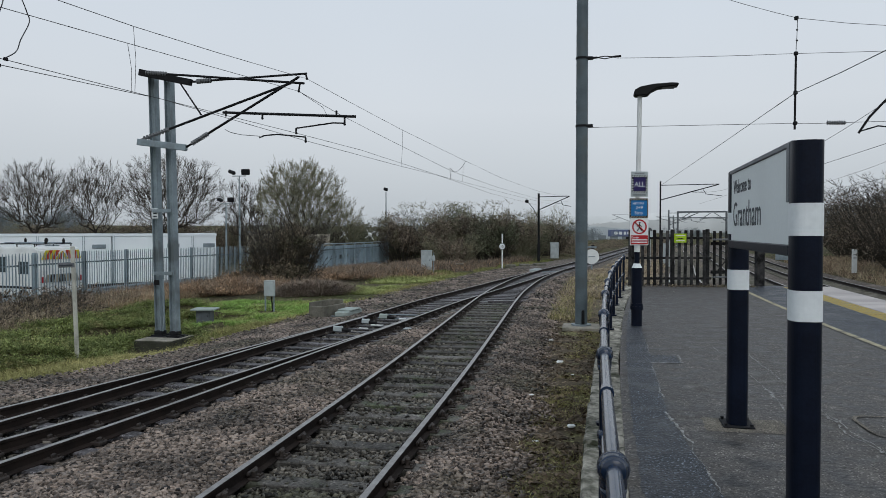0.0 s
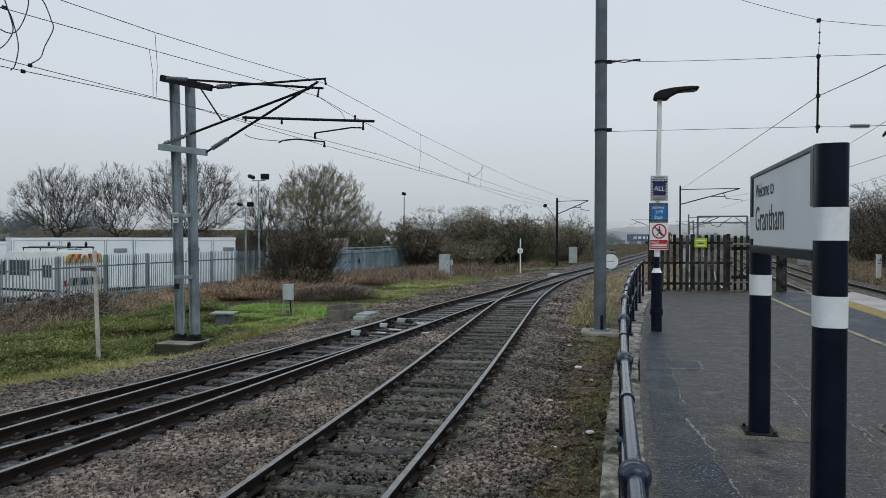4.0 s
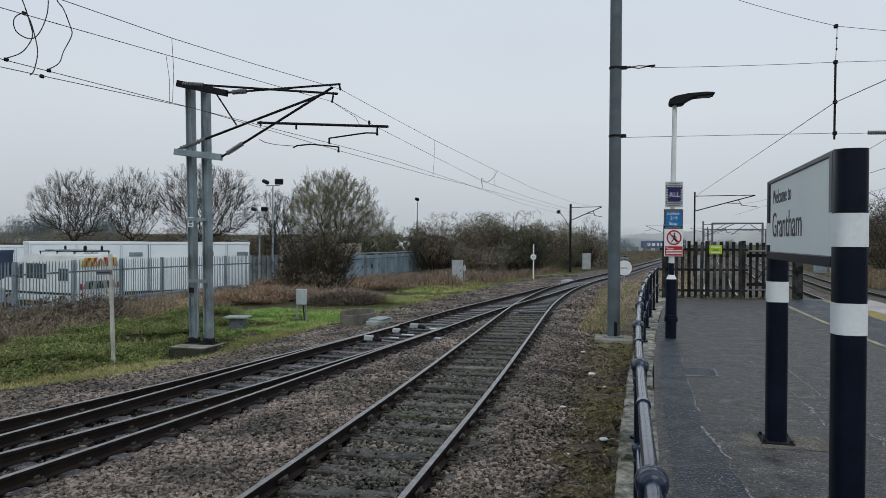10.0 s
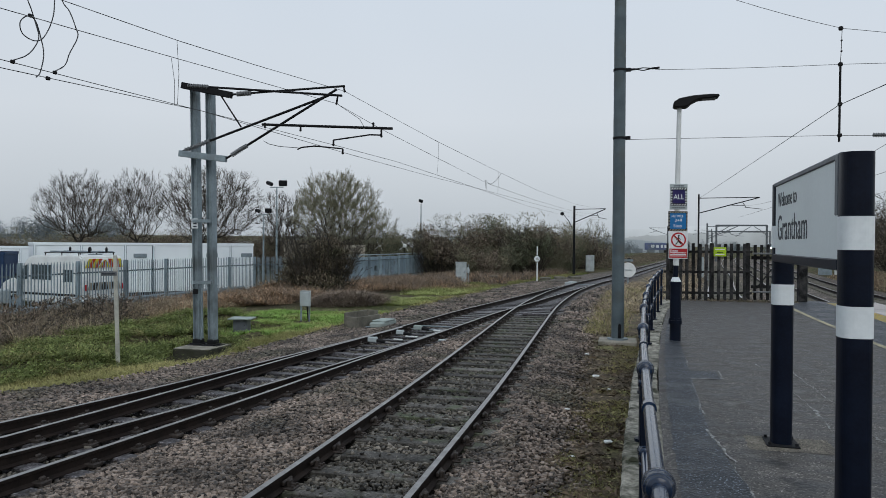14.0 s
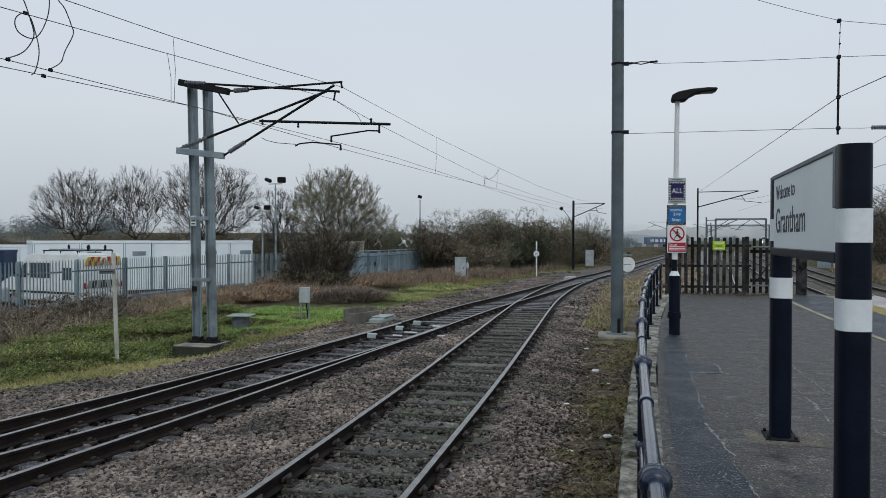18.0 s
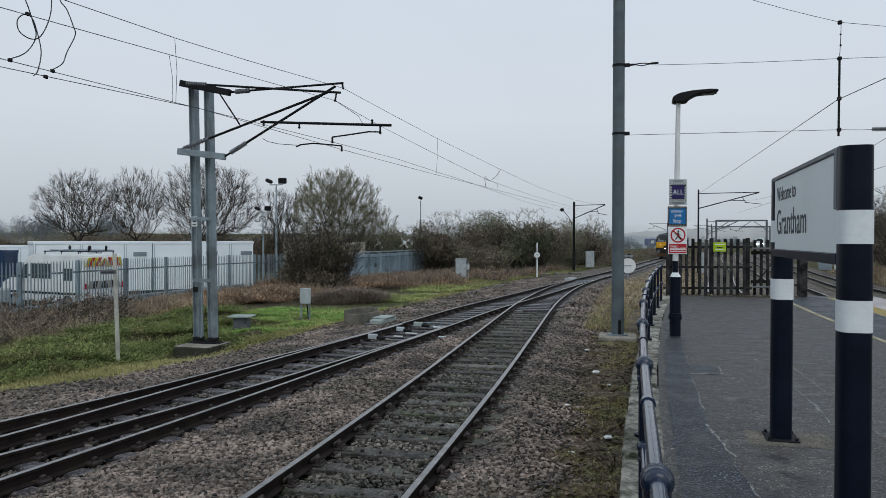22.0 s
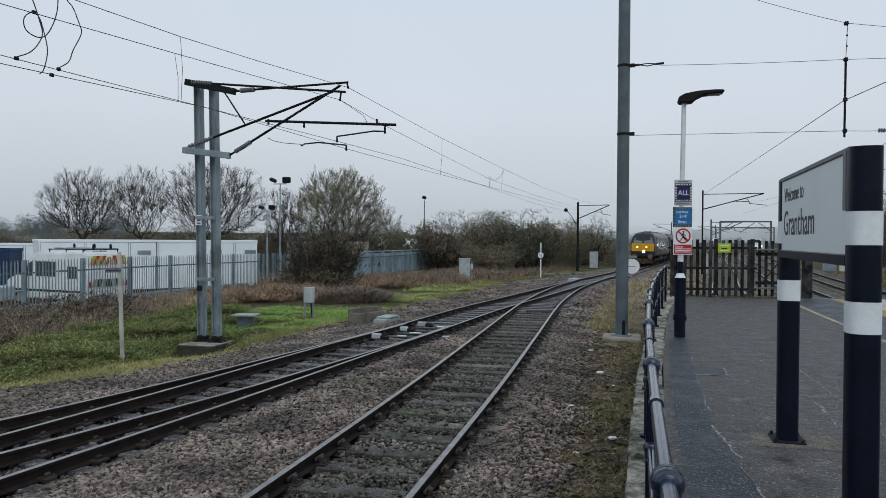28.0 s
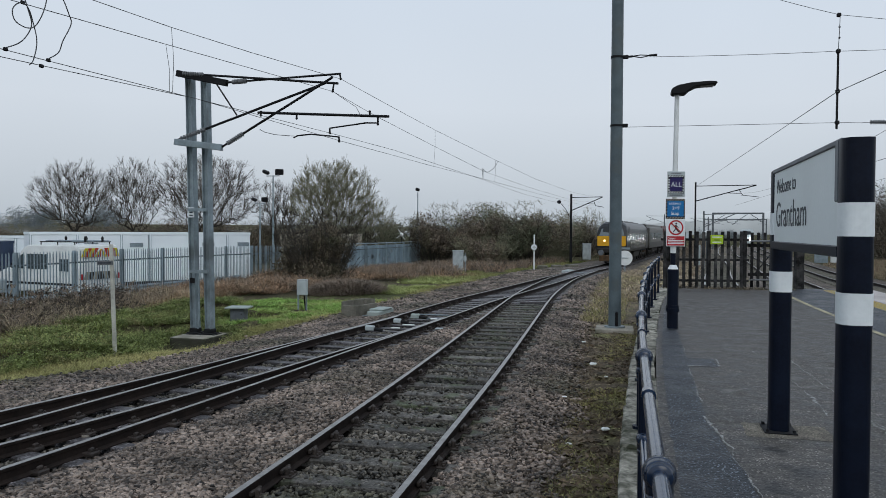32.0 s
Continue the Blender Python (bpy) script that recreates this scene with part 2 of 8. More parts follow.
M["sign_frame"] = mat("grey_sign_frame", (0.135, 0.15, 0.165), (0.095, 0.105, 0.118), 0.45, 5)
M["sign_text"] = mat("dark_navy_lettering", (0.045, 0.053, 0.066), (0.034, 0.041, 0.052), 0.5)
M["yellow"] = mat("yellow_platform_paint", (0.50, 0.36, 0.08), (0.36, 0.28, 0.09), 0.7, 4, 0.2, c3=(0.30, 0.26, 0.14))
M["cream_line"] = mat("worn_cream_paint", (0.42, 0.38, 0.25), (0.26, 0.24, 0.17), 0.75, 6, 0.2, c3=(0.16, 0.15, 0.12))
M["paver"] = mat("pale_edge_paver", (0.46, 0.43, 0.41), (0.36, 0.33, 0.32), 0.7, 1.5, 0.2, rnd=0.12)
M["fence_wood"] = mat("dark_weathered_paling", (0.040, 0.040, 0.041), (0.008, 0.008, 0.008), 0.9, 5, 0.6, c3=(0.062, 0.060, 0.058), rnd=0.5, spec=0.1, fine=40)
M["white_paint"] = mat("dirty_white_paint", (0.76, 0.79, 0.78), (0.62, 0.64, 0.63), 0.5, 2, 0.05)
M["cabin"] = mat("white_cabin_steel", (0.84, 0.90, 0.92), (0.74, 0.80, 0.83), 0.45, 0.6, 0.05)
M["blue_steel"] = mat("blue_container_steel", (0.03, 0.06, 0.13), (0.02, 0.04, 0.09), 0.5, 1)
M["hoarding"] = mat("blue_grey_sheet_steel", (0.30, 0.385, 0.435), (0.19, 0.25, 0.29), 0.55, 0.8, 0.1, rnd=0.25)
M["box_green"] = mat("pale_green_cabinet", (0.33, 0.38, 0.36), (0.24, 0.28, 0.26), 0.6, 3, 0.1)
M["box_grey"] = mat("grey_equipment_case", (0.43, 0.48, 0.49), (0.31, 0.345, 0.35), 0.55, 3, 0.1)
M["bark"] = mat("grey_brown_bark", (0.060, 0.053, 0.044), (0.034, 0.030, 0.025), 0.9, 6, 0.5)
M["twig"] = mat("bare_twigs", (0.075, 0.066, 0.054), (0.045, 0.040, 0.033), 0.9, 2, island=0.35)
M["twig_olive"] = mat("budding_twigs", (0.240, 0.230, 0.155), (0.150, 0.145, 0.098), 0.9, 2, island=0.35)
M["leaf_brown"] = mat("dull_winter_leaves", (0.240, 0.195, 0.148), (0.110, 0.090, 0.070), 0.85, 0.8, c3=(0.155, 0.143, 0.092), island=0.55)
M["leaf_dark"] = mat("dark_dense_leaves", (0.210, 0.172, 0.122), (0.080, 0.070, 0.050), 0.8, 1.5, c3=(0.105, 0.110, 0.066), island=0.7)
M["leaf_green"] = mat("evergreen_leaves", (0.155, 0.165, 0.105), (0.075, 0.084, 0.055), 0.8, 0.8, c3=(0.160, 0.130, 0.095), island=0.5)
M["grass"] = mat("winter_grass", (0.13, 0.185, 0.050), (0.255, 0.225, 0.108), 0.85, 0.5, island=0.55)
M["grass_bright"] = mat("fresh_grass", (0.270, 0.430, 0.105), (0.170, 0.280, 0.068), 0.8, 0.8, c3=(0.27, 0.30, 0.105), island=0.5)
M["grass_dark"] = mat("deep_green_grass", (0.245, 0.290, 0.092), (0.100, 0.130, 0.040), 0.8, 1.3, c3=(0.25, 0.22, 0.09), island=0.7)
M["ground_leaf"] = mat("small_ivy_and_clover_leaves", (0.225, 0.268, 0.094), (0.070, 0.096, 0.034), 0.75, 2.2, c3=(0.215, 0.195, 0.088), island=0.75)
M["moss"] = mat("pale_green_moss", (0.380, 0.415, 0.160), (0.205, 0.245, 0.088), 0.85, 0.9, island=0.5)
M["grass_olive"] = mat("olive_winter_grass", (0.360, 0.325, 0.140), (0.195, 0.205, 0.080), 0.85, 0.9, island=0.55)
M["dead_stalk"] = mat("grey_brown_dead_stalks", (0.280, 0.226, 0.176), (0.105, 0.085, 0.068), 0.9, 1.2, island=0.8)
M["bracken"] = mat("rusty_dead_bracken", (0.470, 0.320, 0.200), (0.190, 0.128, 0.085), 0.9, 0.9, island=0.75)
M["grass_dry"] = mat("dry_grass", (0.50, 0.425, 0.285), (0.32, 0.255, 0.165), 0.9, 0.8, island=0.55)
M["bramble"] = mat("brown_bramble", (0.40, 0.28, 0.20), (0.105, 0.076, 0.058), 0.9, 1.6, c3=(0.37, 0.295, 0.20), island=0.75)
M["loco_dark"] = mat("dark_slate_loco_paint", (0.022, 0.025, 0.027), (0.016, 0.018, 0.02), 0.4, 1, coat=0.2)
M["loco_grey"] = mat("dark_umber_bodyside", (0.050, 0.052, 0.049), (0.032, 0.034, 0.032), 0.25, 0.8, coat=0.4)
M["loco_yellow"] = mat("warning_yellow_paint", (0.66, 0.36, 0.02), (0.56, 0.29, 0.02), 0.45, 2)
M["glass"] = mat("grey_window_glass", (0.13, 0.155, 0.165), (0.11, 0.13, 0.14), 0.12, 1, spec=0.5)
M["cab_glass"] = mat("grey_reflecting_glass", (0.06, 0.08, 0.09), (0.045, 0.06, 0.068), 0.1, 1, spec=0.5)
M["van_glass"] = mat("tinted_vehicle_glass", (0.02, 0.025, 0.028), None, 0.08, 1)
M["coach_maroon"] = mat("coach_maroon_paint", (0.10, 0.03, 0.03), (0.08, 0.025, 0.025), 0.4, 1)
M["coach_grey"] = mat("coach_umber_paint", (0.060, 0.056, 0.050), (0.036, 0.034, 0.03), 0.35, 1, coat=0.2)
M["coach_cream"] = mat("coach_cream_paint", (0.36, 0.33, 0.26), None, 0.4, 1)
M["under"] = mat("grimy_underframe", (0.035, 0.031, 0.028), (0.02, 0.018, 0.017), 0.8, 2)
M["red"] = mat("sign_red", (0.42, 0.03, 0.035), None, 0.5)
M["blue_sign"] = mat("sign_blue", (0.02, 0.17, 0.42), None, 0.5)
M["purple_sign"] = mat("sign_indigo", (0.025, 0.02, 0.10), None, 0.5)
M["black"] = mat("matt_black", (0.012, 0.012, 0.013), None, 0.6)
M["lime"] = mat("lime_notice", (0.42, 0.62, 0.03), None, 0.6)
M["orange_red"] = mat("chevron_red", (0.50, 0.06, 0.03), None, 0.5)
M["chev_yellow"] = mat("chevron_yellow", (0.62, 0.55, 0.05), None, 0.5)
M["sidings"] = mat("sidings_ballast", (0.165, 0.140, 0.112), (0.075, 0.064, 0.052), 0.9, 0.5, 0.8, c3=(0.135, 0.118, 0.072), fine=12, speck=14)
M["far_ballast"] = mat("far_ballast", (0.150, 0.128, 0.110), (0.072, 0.062, 0.054), 0.9, 0.7, 0.8, c3=(0.10, 0.088, 0.070), fine=12, speck=14)
# distance haze is painted into these two pale blue-grey base colours
M["far_hill"] = mat("haze_tinted_wall", (0.47, 0.52, 0.55), (0.40, 0.445, 0.47), 1.0, 0.01, fine=0.08, spec=0.0)
M["far_wood"] = mat("haze_tinted_wood", (0.215, 0.245, 0.26), (0.165, 0.19, 0.20), 1.0, 0.05, fine=0.6, spec=0.0)
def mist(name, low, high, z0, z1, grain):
    """Hills with mist painted into their glow: paler towards their tops, with faint fields and woods."""
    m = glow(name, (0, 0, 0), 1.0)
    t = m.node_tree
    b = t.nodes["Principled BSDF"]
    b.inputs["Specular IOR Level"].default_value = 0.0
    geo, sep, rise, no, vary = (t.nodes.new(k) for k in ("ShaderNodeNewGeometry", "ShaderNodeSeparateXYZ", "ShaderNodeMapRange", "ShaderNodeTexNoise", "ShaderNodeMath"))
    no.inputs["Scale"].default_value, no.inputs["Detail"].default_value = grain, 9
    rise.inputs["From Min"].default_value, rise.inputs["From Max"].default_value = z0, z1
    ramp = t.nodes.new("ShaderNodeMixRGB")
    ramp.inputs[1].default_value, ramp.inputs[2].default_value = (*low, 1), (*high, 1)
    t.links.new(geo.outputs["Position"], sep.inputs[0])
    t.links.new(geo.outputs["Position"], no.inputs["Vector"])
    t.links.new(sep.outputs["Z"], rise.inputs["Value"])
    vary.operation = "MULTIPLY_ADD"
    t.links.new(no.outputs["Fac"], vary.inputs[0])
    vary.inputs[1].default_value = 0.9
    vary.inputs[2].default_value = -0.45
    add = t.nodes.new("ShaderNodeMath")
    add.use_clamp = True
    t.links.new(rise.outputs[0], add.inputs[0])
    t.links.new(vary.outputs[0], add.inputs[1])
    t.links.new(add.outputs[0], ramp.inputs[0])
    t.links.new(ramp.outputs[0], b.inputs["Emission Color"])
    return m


# both backdrops glow in haze colours; no real mist stands before them
M["haze"] = mist("painted_mist_hills", (0.36, 0.40, 0.425), (0.55, 0.60, 0.635), 2, 46, 0.025)
M["haze_near"] = mist("painted_mist_fields", (0.235, 0.262, 0.272), (0.42, 0.46, 0.485), -1, 14, 0.07)
M["lamp_on"] = glow("headlight_glow", (1.0, 0.86, 0.55), 6.0)
M["lamp_dim"] = glow("marker_light_glow", (1.0, 0.78, 0.38), 1.6)
M["lamp_white"] = glow("white_lamp_glow", (1.0, 0.97, 0.92), 16.0)


# ---- mesh helpers ----
def thing(name, m=None, label="", category="", group="", kind=""):
    ob = new(name)
    ob.empty_display_size = 0.1
    ob.matrix_world = m or Matrix()
    return tagged(ob, label, category, group, kind)


def finish(name, me, material, parent=None, label="", smooth=False):
    me.materials.append(material)
    if smooth:
        me.polygons.foreach_set("use_smooth", [True] * len(me.polygons))
    ob = new(name, me)
    if parent:
        ob.parent = parent
    return tagged(ob, label)


def part(name, bm, material, parent=None, label="", smooth=False):
    me = bpy.data.meshes.new(name)
    bm.to_mesh(me)
    bm.free()
    return finish(name, me, material, parent, label, smooth)


def raw(name, verts, faces, material, parent=None, label="", smooth=False):
    me = bpy.data.meshes.new(name)
    me.from_pydata([tuple(v) for v in verts], [], faces)
    me.update()
    return finish(name, me, material, parent, label, smooth)


def share(name, src, m, parent, label=""):
    ob = new(name, src.data)
    ob.parent = parent
    ob.matrix_local = m
    return tagged(ob, label)


def box(bm, c, s, m=None, bevel=0.0):
    mt = Matrix.Translation(c) @ (m or Matrix()) @ Matrix.Diagonal((*s, 1))
    g = bmesh.ops.create_cube(bm, size=1, matrix=mt)
    if bevel:
        es = list({e for v in g["verts"] for e in v.link_edges})
        bmesh.ops.bevel(bm, geom=es, offset=bevel, segments=1, affect="EDGES", profile=0.5)


def rod(bm, a, b, r, r2=None, n=8):
    a, b = Vector(a), Vector(b)
    d = b - a
    if d.length < 1e-6:
        return
    q = d.to_track_quat("Z", "Y").to_matrix().to_4x4()
    bmesh.ops.create_cone(bm, cap_ends=True, segments=n, radius1=r, radius2=r if r2 is None else r2, depth=d.length,
                          matrix=Matrix.Translation((a + b) / 2) @ q)


def ball(bm, c, r, sub=1, s=(1, 1, 1)):
    bmesh.ops.create_icosphere(bm, subdivisions=sub, radius=r, matrix=Matrix.Translation(c) @ Matrix.Diagonal((*s, 1)))


def path_rods(bm, pts, r, n=6):
    for a, b in zip(pts, pts[1:]):
        rod(bm, a, b, r, n=n)


def extrude_poly(bm, pts, thick, m=None):
    """A flat outline in x, y given depth along z."""
    mt = m or Matrix()
    lo = [bm.verts.new(mt @ Vector((x, y, 0))) for x, y in pts]
    hi = [bm.verts.new(mt @ Vector((x, y, thick))) for x, y in pts]
    n = len(pts)
    bm.faces.new(lo[::-1])
    bm.faces.new(hi)
    for i in range(n):
        bm.faces.new((lo[i], lo[(i + 1) % n], hi[(i + 1) % n], hi[i]))
    bmesh.ops.recalc_face_normals(bm, faces=bm.faces)


def sweep(profile, pts, cap=True):
    """Verts and faces of a closed profile (side, up) carried along a line of points."""
    verts, faces, n = [], [], len(profile)
    for i, p in enumerate(pts):
        a, b = Vector(pts[max(0, i - 1)]), Vector(pts[min(len(pts) - 1, i + 1)])
        d = (b - a).normalized()
        side = d.cross(Vector((0, 0, 1))).normalized()
        for u, v in profile:
            verts.append(Vector(p) + side * u + Vector((0, 0, v)))
    for i in range(len(pts) - 1):
        for j in range(n):
            k = (j + 1) % n
            faces.append((i * n + j, i * n + k, (i + 1) * n + k, (i + 1) * n + j))
    if cap:
        faces.append(tuple(range(n))[::-1])
        faces.append(tuple((len(pts) - 1) * n + j for j in range(n)))
    return verts, faces


def tube(pts, r, n=6):
    """Verts and faces of a round bar along any line of points."""
    pts = [Vector(p) for p in pts]
    verts, faces = [], []
    u = None
    for i, p in enumerate(pts):
        d = (pts[min(len(pts) - 1, i + 1)] - pts[max(0, i - 1)]).normalized()
        u = d.orthogonal().normalized() if u is None else (u - d * u.dot(d)).normalized()
        w = d.cross(u)
        verts += [p + u * (r * math.cos(2 * math.pi * k / n)) + w * (r * math.sin(2 * math.pi * k / n)) for k in range(n)]
    for i in range(len(pts) - 1):
        for j in range(n):
            k = (j + 1) % n
            faces.append((i * n + j, i * n + k, (i + 1) * n + k, (i + 1) * n + j))
    faces += [tuple(range(n))[::-1], tuple((len(pts) - 1) * n + j for j in range(n))]
    return verts, faces


def spline(keys, ys):
    """x over y through a few points (monotone in y), smooth."""
    ky, kx = [k[1] for k in keys], [k[0] for k in keys]
    n = len(keys)
    sl = [(kx[min(n - 1, i + 1)] - kx[max(0, i - 1)]) / (ky[min(n - 1, i + 1)] - ky[max(0, i - 1)]) for i in range(n)]
    out = []
    for y in ys:
        i = min(n - 2, max(0, int(np.searchsorted(ky, y)) - 1))
        h = ky[i + 1] - ky[i]
        t = (y - ky[i]) / h
        if t < 0:
            out.append(kx[0] + sl[0] * (y - ky[0]))
        elif t > 1:
            out.append(kx[-1] + sl[-1] * (y - ky[-1]))
        else:
            out.append((2 * t**3 - 3 * t**2 + 1) * kx[i] + (t**3 - 2 * t**2 + t) * h * sl[i] + (3 * t**2 - 2 * t**3) * kx[i + 1] + (t**3 - t**2) * h * sl[i + 1])
    return out


def text(name, body, size, material, parent, m, sx=1.0, label=""):
    cu = bpy.data.curves.new(name, "FONT")
    cu.body, cu.size, cu.extrude, cu.align_x, cu.align_y = body, size, 0.001, "LEFT", "BOTTOM_BASELINE"
    ob = bpy.data.objects.new("tmp", cu)
    scene.collection.objects.link(ob)
    me = bpy.data.meshes.new_from_object(ob.evaluated_get(bpy.context.evaluated_depsgraph_get()))
    bpy.data.objects.remove(ob)
    me.materials.clear()
    me.materials.append(material)
    o = new(name, me)
    o.parent = parent
    o.matrix_local = m @ Matrix.Diagonal((sx, 1, 1, 1))
    return tagged(o, label)

# ---- plan: track centre lines, edges (x over y) ----
N_KEYS = [(-2.74, -24), (-2.74, 4), (-2.76, 12), (-2.90, 19), (-3.06, 26), (-3.11, 31.3), (-2.90, 41.1), (-2.37, 49.7), (-1.95, 55)]
M_KEYS = [(-12.2, -22), (-8.6, -8), (-7.10, 5), (-6.50, 10), (-6.04, 15), (-5.62, 19), (-5.02, 25.4), (-4.41, 30.2), (-3.78, 35.9), (-3.11, 43.1), (-1.95, 55)]
F_KEYS = [(-1.95, 55), (0.18, 71.5), (3.07, 92.7), (6.32, 115.8), (9.2, 135.9), (13.0, 171), (17.0, 207), (21.5, 254), (27.5, 325)]
Q_KEYS = [(9.0, -24), (9.4, -12), (10.0, 10), (10.65, 20), (11.33, 30.2), (12.9, 45.2), (14.9, 60.3), (16.6, 74.4), (21.5, 118), (30.1, 177), (41.3, 236), (61, 325)]
LEFT_EDGE = [(-26, -24), (-20, 0), (-13.2, 8), (-10.4, 10.8), (-9.4, 12.4), (-8.8, 15.3), (-8.65, 19), (-8.5, 23), (-7.9, 35.8), (-6.6, 59), (-3.5, 76.7), (0.2, 93), (6.5, 134), (14, 207), (24, 325)]
RIGHT_EDGE = [(-0.7, -24), (-0.72, 7.7), (-0.85, 11), (-1.02, 16), (-1.05, 27.5), (-0.65, 45), (0.57, 57), (2.6, 72), (5.55, 93), (8.7, 116), (11.8, 136), (19.6, 207), (30, 325)]


def xat(keys, y):
    return spline(keys, [y])[0]


def plat_left(y):
    return 0.0027 * max(0, y) ** 2


def plat_right(y):
    return 6.05 + 0.035 * y


P_TOP = 0.915


def fall(y):
    """The line drops gently away from the station."""
    u = min(1.0, max(0.0, (y - 25) / 45))
    return 0.45 * u * u * (3 - 2 * u)



# ---- ground ----
def ridge_phase(x, y):
    k = (-0.83 * x + 0.55 * y + 0.75 * noise.noise((x * 0.35, y * 0.35, 17)) + 0.3 * noise.noise((x * 1.1, y * 1.1, 18))) / 1.55
    return k - math.floor(k)


def ridge_lift(x, y, d):
    """The near verge steps up in tussocky ridges, steep towards the line."""
    k = ridge_phase(x, y)
    lift = 0.34 * (min(1, k / 0.24) * (1 - max(0, k - 0.24) / 0.76))
    lift *= min(1, max(0, d - (2.3 if y < 16 else max(1.2, 2.3 - (y - 16) * 0.5))) / 0.5) * min(1, max(0, 7.5 - d)) * min(1, (y - 8) / 2, (27 - y) / 4) * (0.6 + 0.9 * abs(noise.noise((x * 0.5, y * 0.5, 19))))
    return lift * min(1, max(0, math.hypot(x + 10.8, y - 17.3) - 1.2)) * min(1, max(0, math.hypot(x + 11.6, y - 21.3) - 0.9)) * min(1, max(0, math.hypot(x + 10.9, y - 24.3) - 0.7))


def ground_z(x, y):
    z = -0.30 - fall(y)
    left = xat(LEFT_EDGE, max(-24, min(y, 325)))
    d = left - x
    if d > 0:
        z -= 0.12 * min(1, d / 2) + 0.45 * min(1, max(0, d - 9) / 8)
        z += 0.10 * noise.noise((x * 0.35, y * 0.35, 0.0)) * min(1, d / 2) + 0.04 * noise.noise((x * 1.3, y * 1.3, 2.0)) * min(1, d)
        if 8 < y < 27 and d < 8:
            z += ridge_lift(x, y, d)
    if abs(x + 10.9) < 4 and abs(y - 17.4) < 4:
        # hollow round the mast foundation
        z -= 0.30 * math.exp(-((x + 10.75) ** 2 + (y - 16.9) ** 2) / 1.8)
    q = x - xat(Q_KEYS, min(325, max(-12, y)))
    if q > 2.4:
        z += 0.5 * min(1, (q - 2.4) / 3) + 0.08 * noise.noise((x * 0.5, y * 0.5, 4.0))
    far = math.hypot(x, y)
    if far > 160:
        z += (far - 160) * 0.012 * (0.7 + 0.6 * noise.noise((x * 0.003, y * 0.003, 1.0)))
    return z


gx = sorted(set([-1800, -1100, -700, -450, -300, -200, -150, -110, -85, -66] + [round(-52 + 0.8 * i, 2) for i in range(100)] + [30, 34, 38, 44, 52, 64, 80, 110, 150, 200, 300, 450, 700, 1100, 1800]))
gy = sorted(set([-400, -150, -60, -30, -15] + [round(-8 + 0.9 * i, 2) for i in range(100)] + [86, 92, 100, 110, 122, 136, 150, 170, 195, 230, 280, 340, 430, 560, 750, 1000, 1400, 2000]))
gx = sorted(set(gx + [round(-19 + 0.2 * i, 2) for i in range(50)]))
gy = sorted(set(gy + [round(9 + 0.3 * i, 2) for i in range(54)]))
gv = [(x, y, ground_z(x, y)) for y in gy for x in gx]
nx = len(gx)
gf = [(j * nx + i, j * nx + i + 1, (j + 1) * nx + i + 1, (j + 1) * nx + i) for j in range(len(gy) - 1) for i in range(nx - 1)]
tagged(raw("ground", gv, gf, M["soil_grass"], smooth=True), "uneven grassy railway land reaching the horizon", "ground", kind="structure")


def band(name, left, right, y0, y1, step, z, material, cols=6, rough=0.0, parent=None, label=""):
    """A sheet between two lines x(y)."""
    ys = np.arange(y0, y1 + step * 0.5, step)
    v, f = [], []
    for j, y in enumerate(ys):
        a, b = left(y), right(y)
        for i in range(cols + 1):
            x = a + (b - a) * i / cols
            v.append((x, y, z - fall(y) + (rough * noise.noise((x * 1.7, y * 1.7, 0.5)) if rough else 0)))
    for j in range(len(ys) - 1):
        for i in range(cols):
            k = j * (cols + 1) + i
            f.append((k, k + 1, k + cols + 2, k + cols + 1))
    return raw(name, v, f, material, parent, label)




def shoulder(x, y):
    """How far the stones lie heaped over the sleeper ends outside the rails."""
    cn, cm = xat(N_KEYS, min(y, 55)), xat(M_KEYS, min(y, 55))
    ln = cm - 0.0042 * max(0, 21 - max(y, -4)) ** 2
    gap = max(0.0, min(1.0, (cn - cm - 1.9) / 0.8))
    r = 0.0
    if x > cn + 0.80:
        r = max(0, min(1, (x - cn - 0.96) / 0.30)) * max(0, 1 - max(0, x - cn - 1.4) / 0.9)
    elif x < ln - 0.80:
        r = min(1, (ln - 0.80 - x) / 0.12) * max(0, 1 - max(0, ln - 1.5 - x) / 1.0)
    elif cm + 0.80 < x < cn - 0.80:
        r = gap * max(0, min(1, (x - cm - 0.98) / 0.25)) * min(1, 0.35 + max(0, (cn - 0.80 - x) / 0.7))
    return r * (1 if y < 45 else max(0, (55 - y) / 10))


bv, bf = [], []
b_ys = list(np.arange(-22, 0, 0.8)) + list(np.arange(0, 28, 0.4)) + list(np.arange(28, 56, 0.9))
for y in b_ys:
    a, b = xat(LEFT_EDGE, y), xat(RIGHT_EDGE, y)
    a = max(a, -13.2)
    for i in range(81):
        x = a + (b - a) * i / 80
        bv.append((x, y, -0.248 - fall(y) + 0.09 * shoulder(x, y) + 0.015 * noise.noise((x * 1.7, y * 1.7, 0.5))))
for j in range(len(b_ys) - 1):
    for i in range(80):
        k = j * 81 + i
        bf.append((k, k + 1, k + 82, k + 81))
# the bed's near-black colour stands for shade between the stones
tagged(raw("ballast_shoulders", bv, bf, M["ballast_bed"], smooth=True), "stone filling between and beside the tracks, gap shade painted near-black", "track bed", kind="structure")
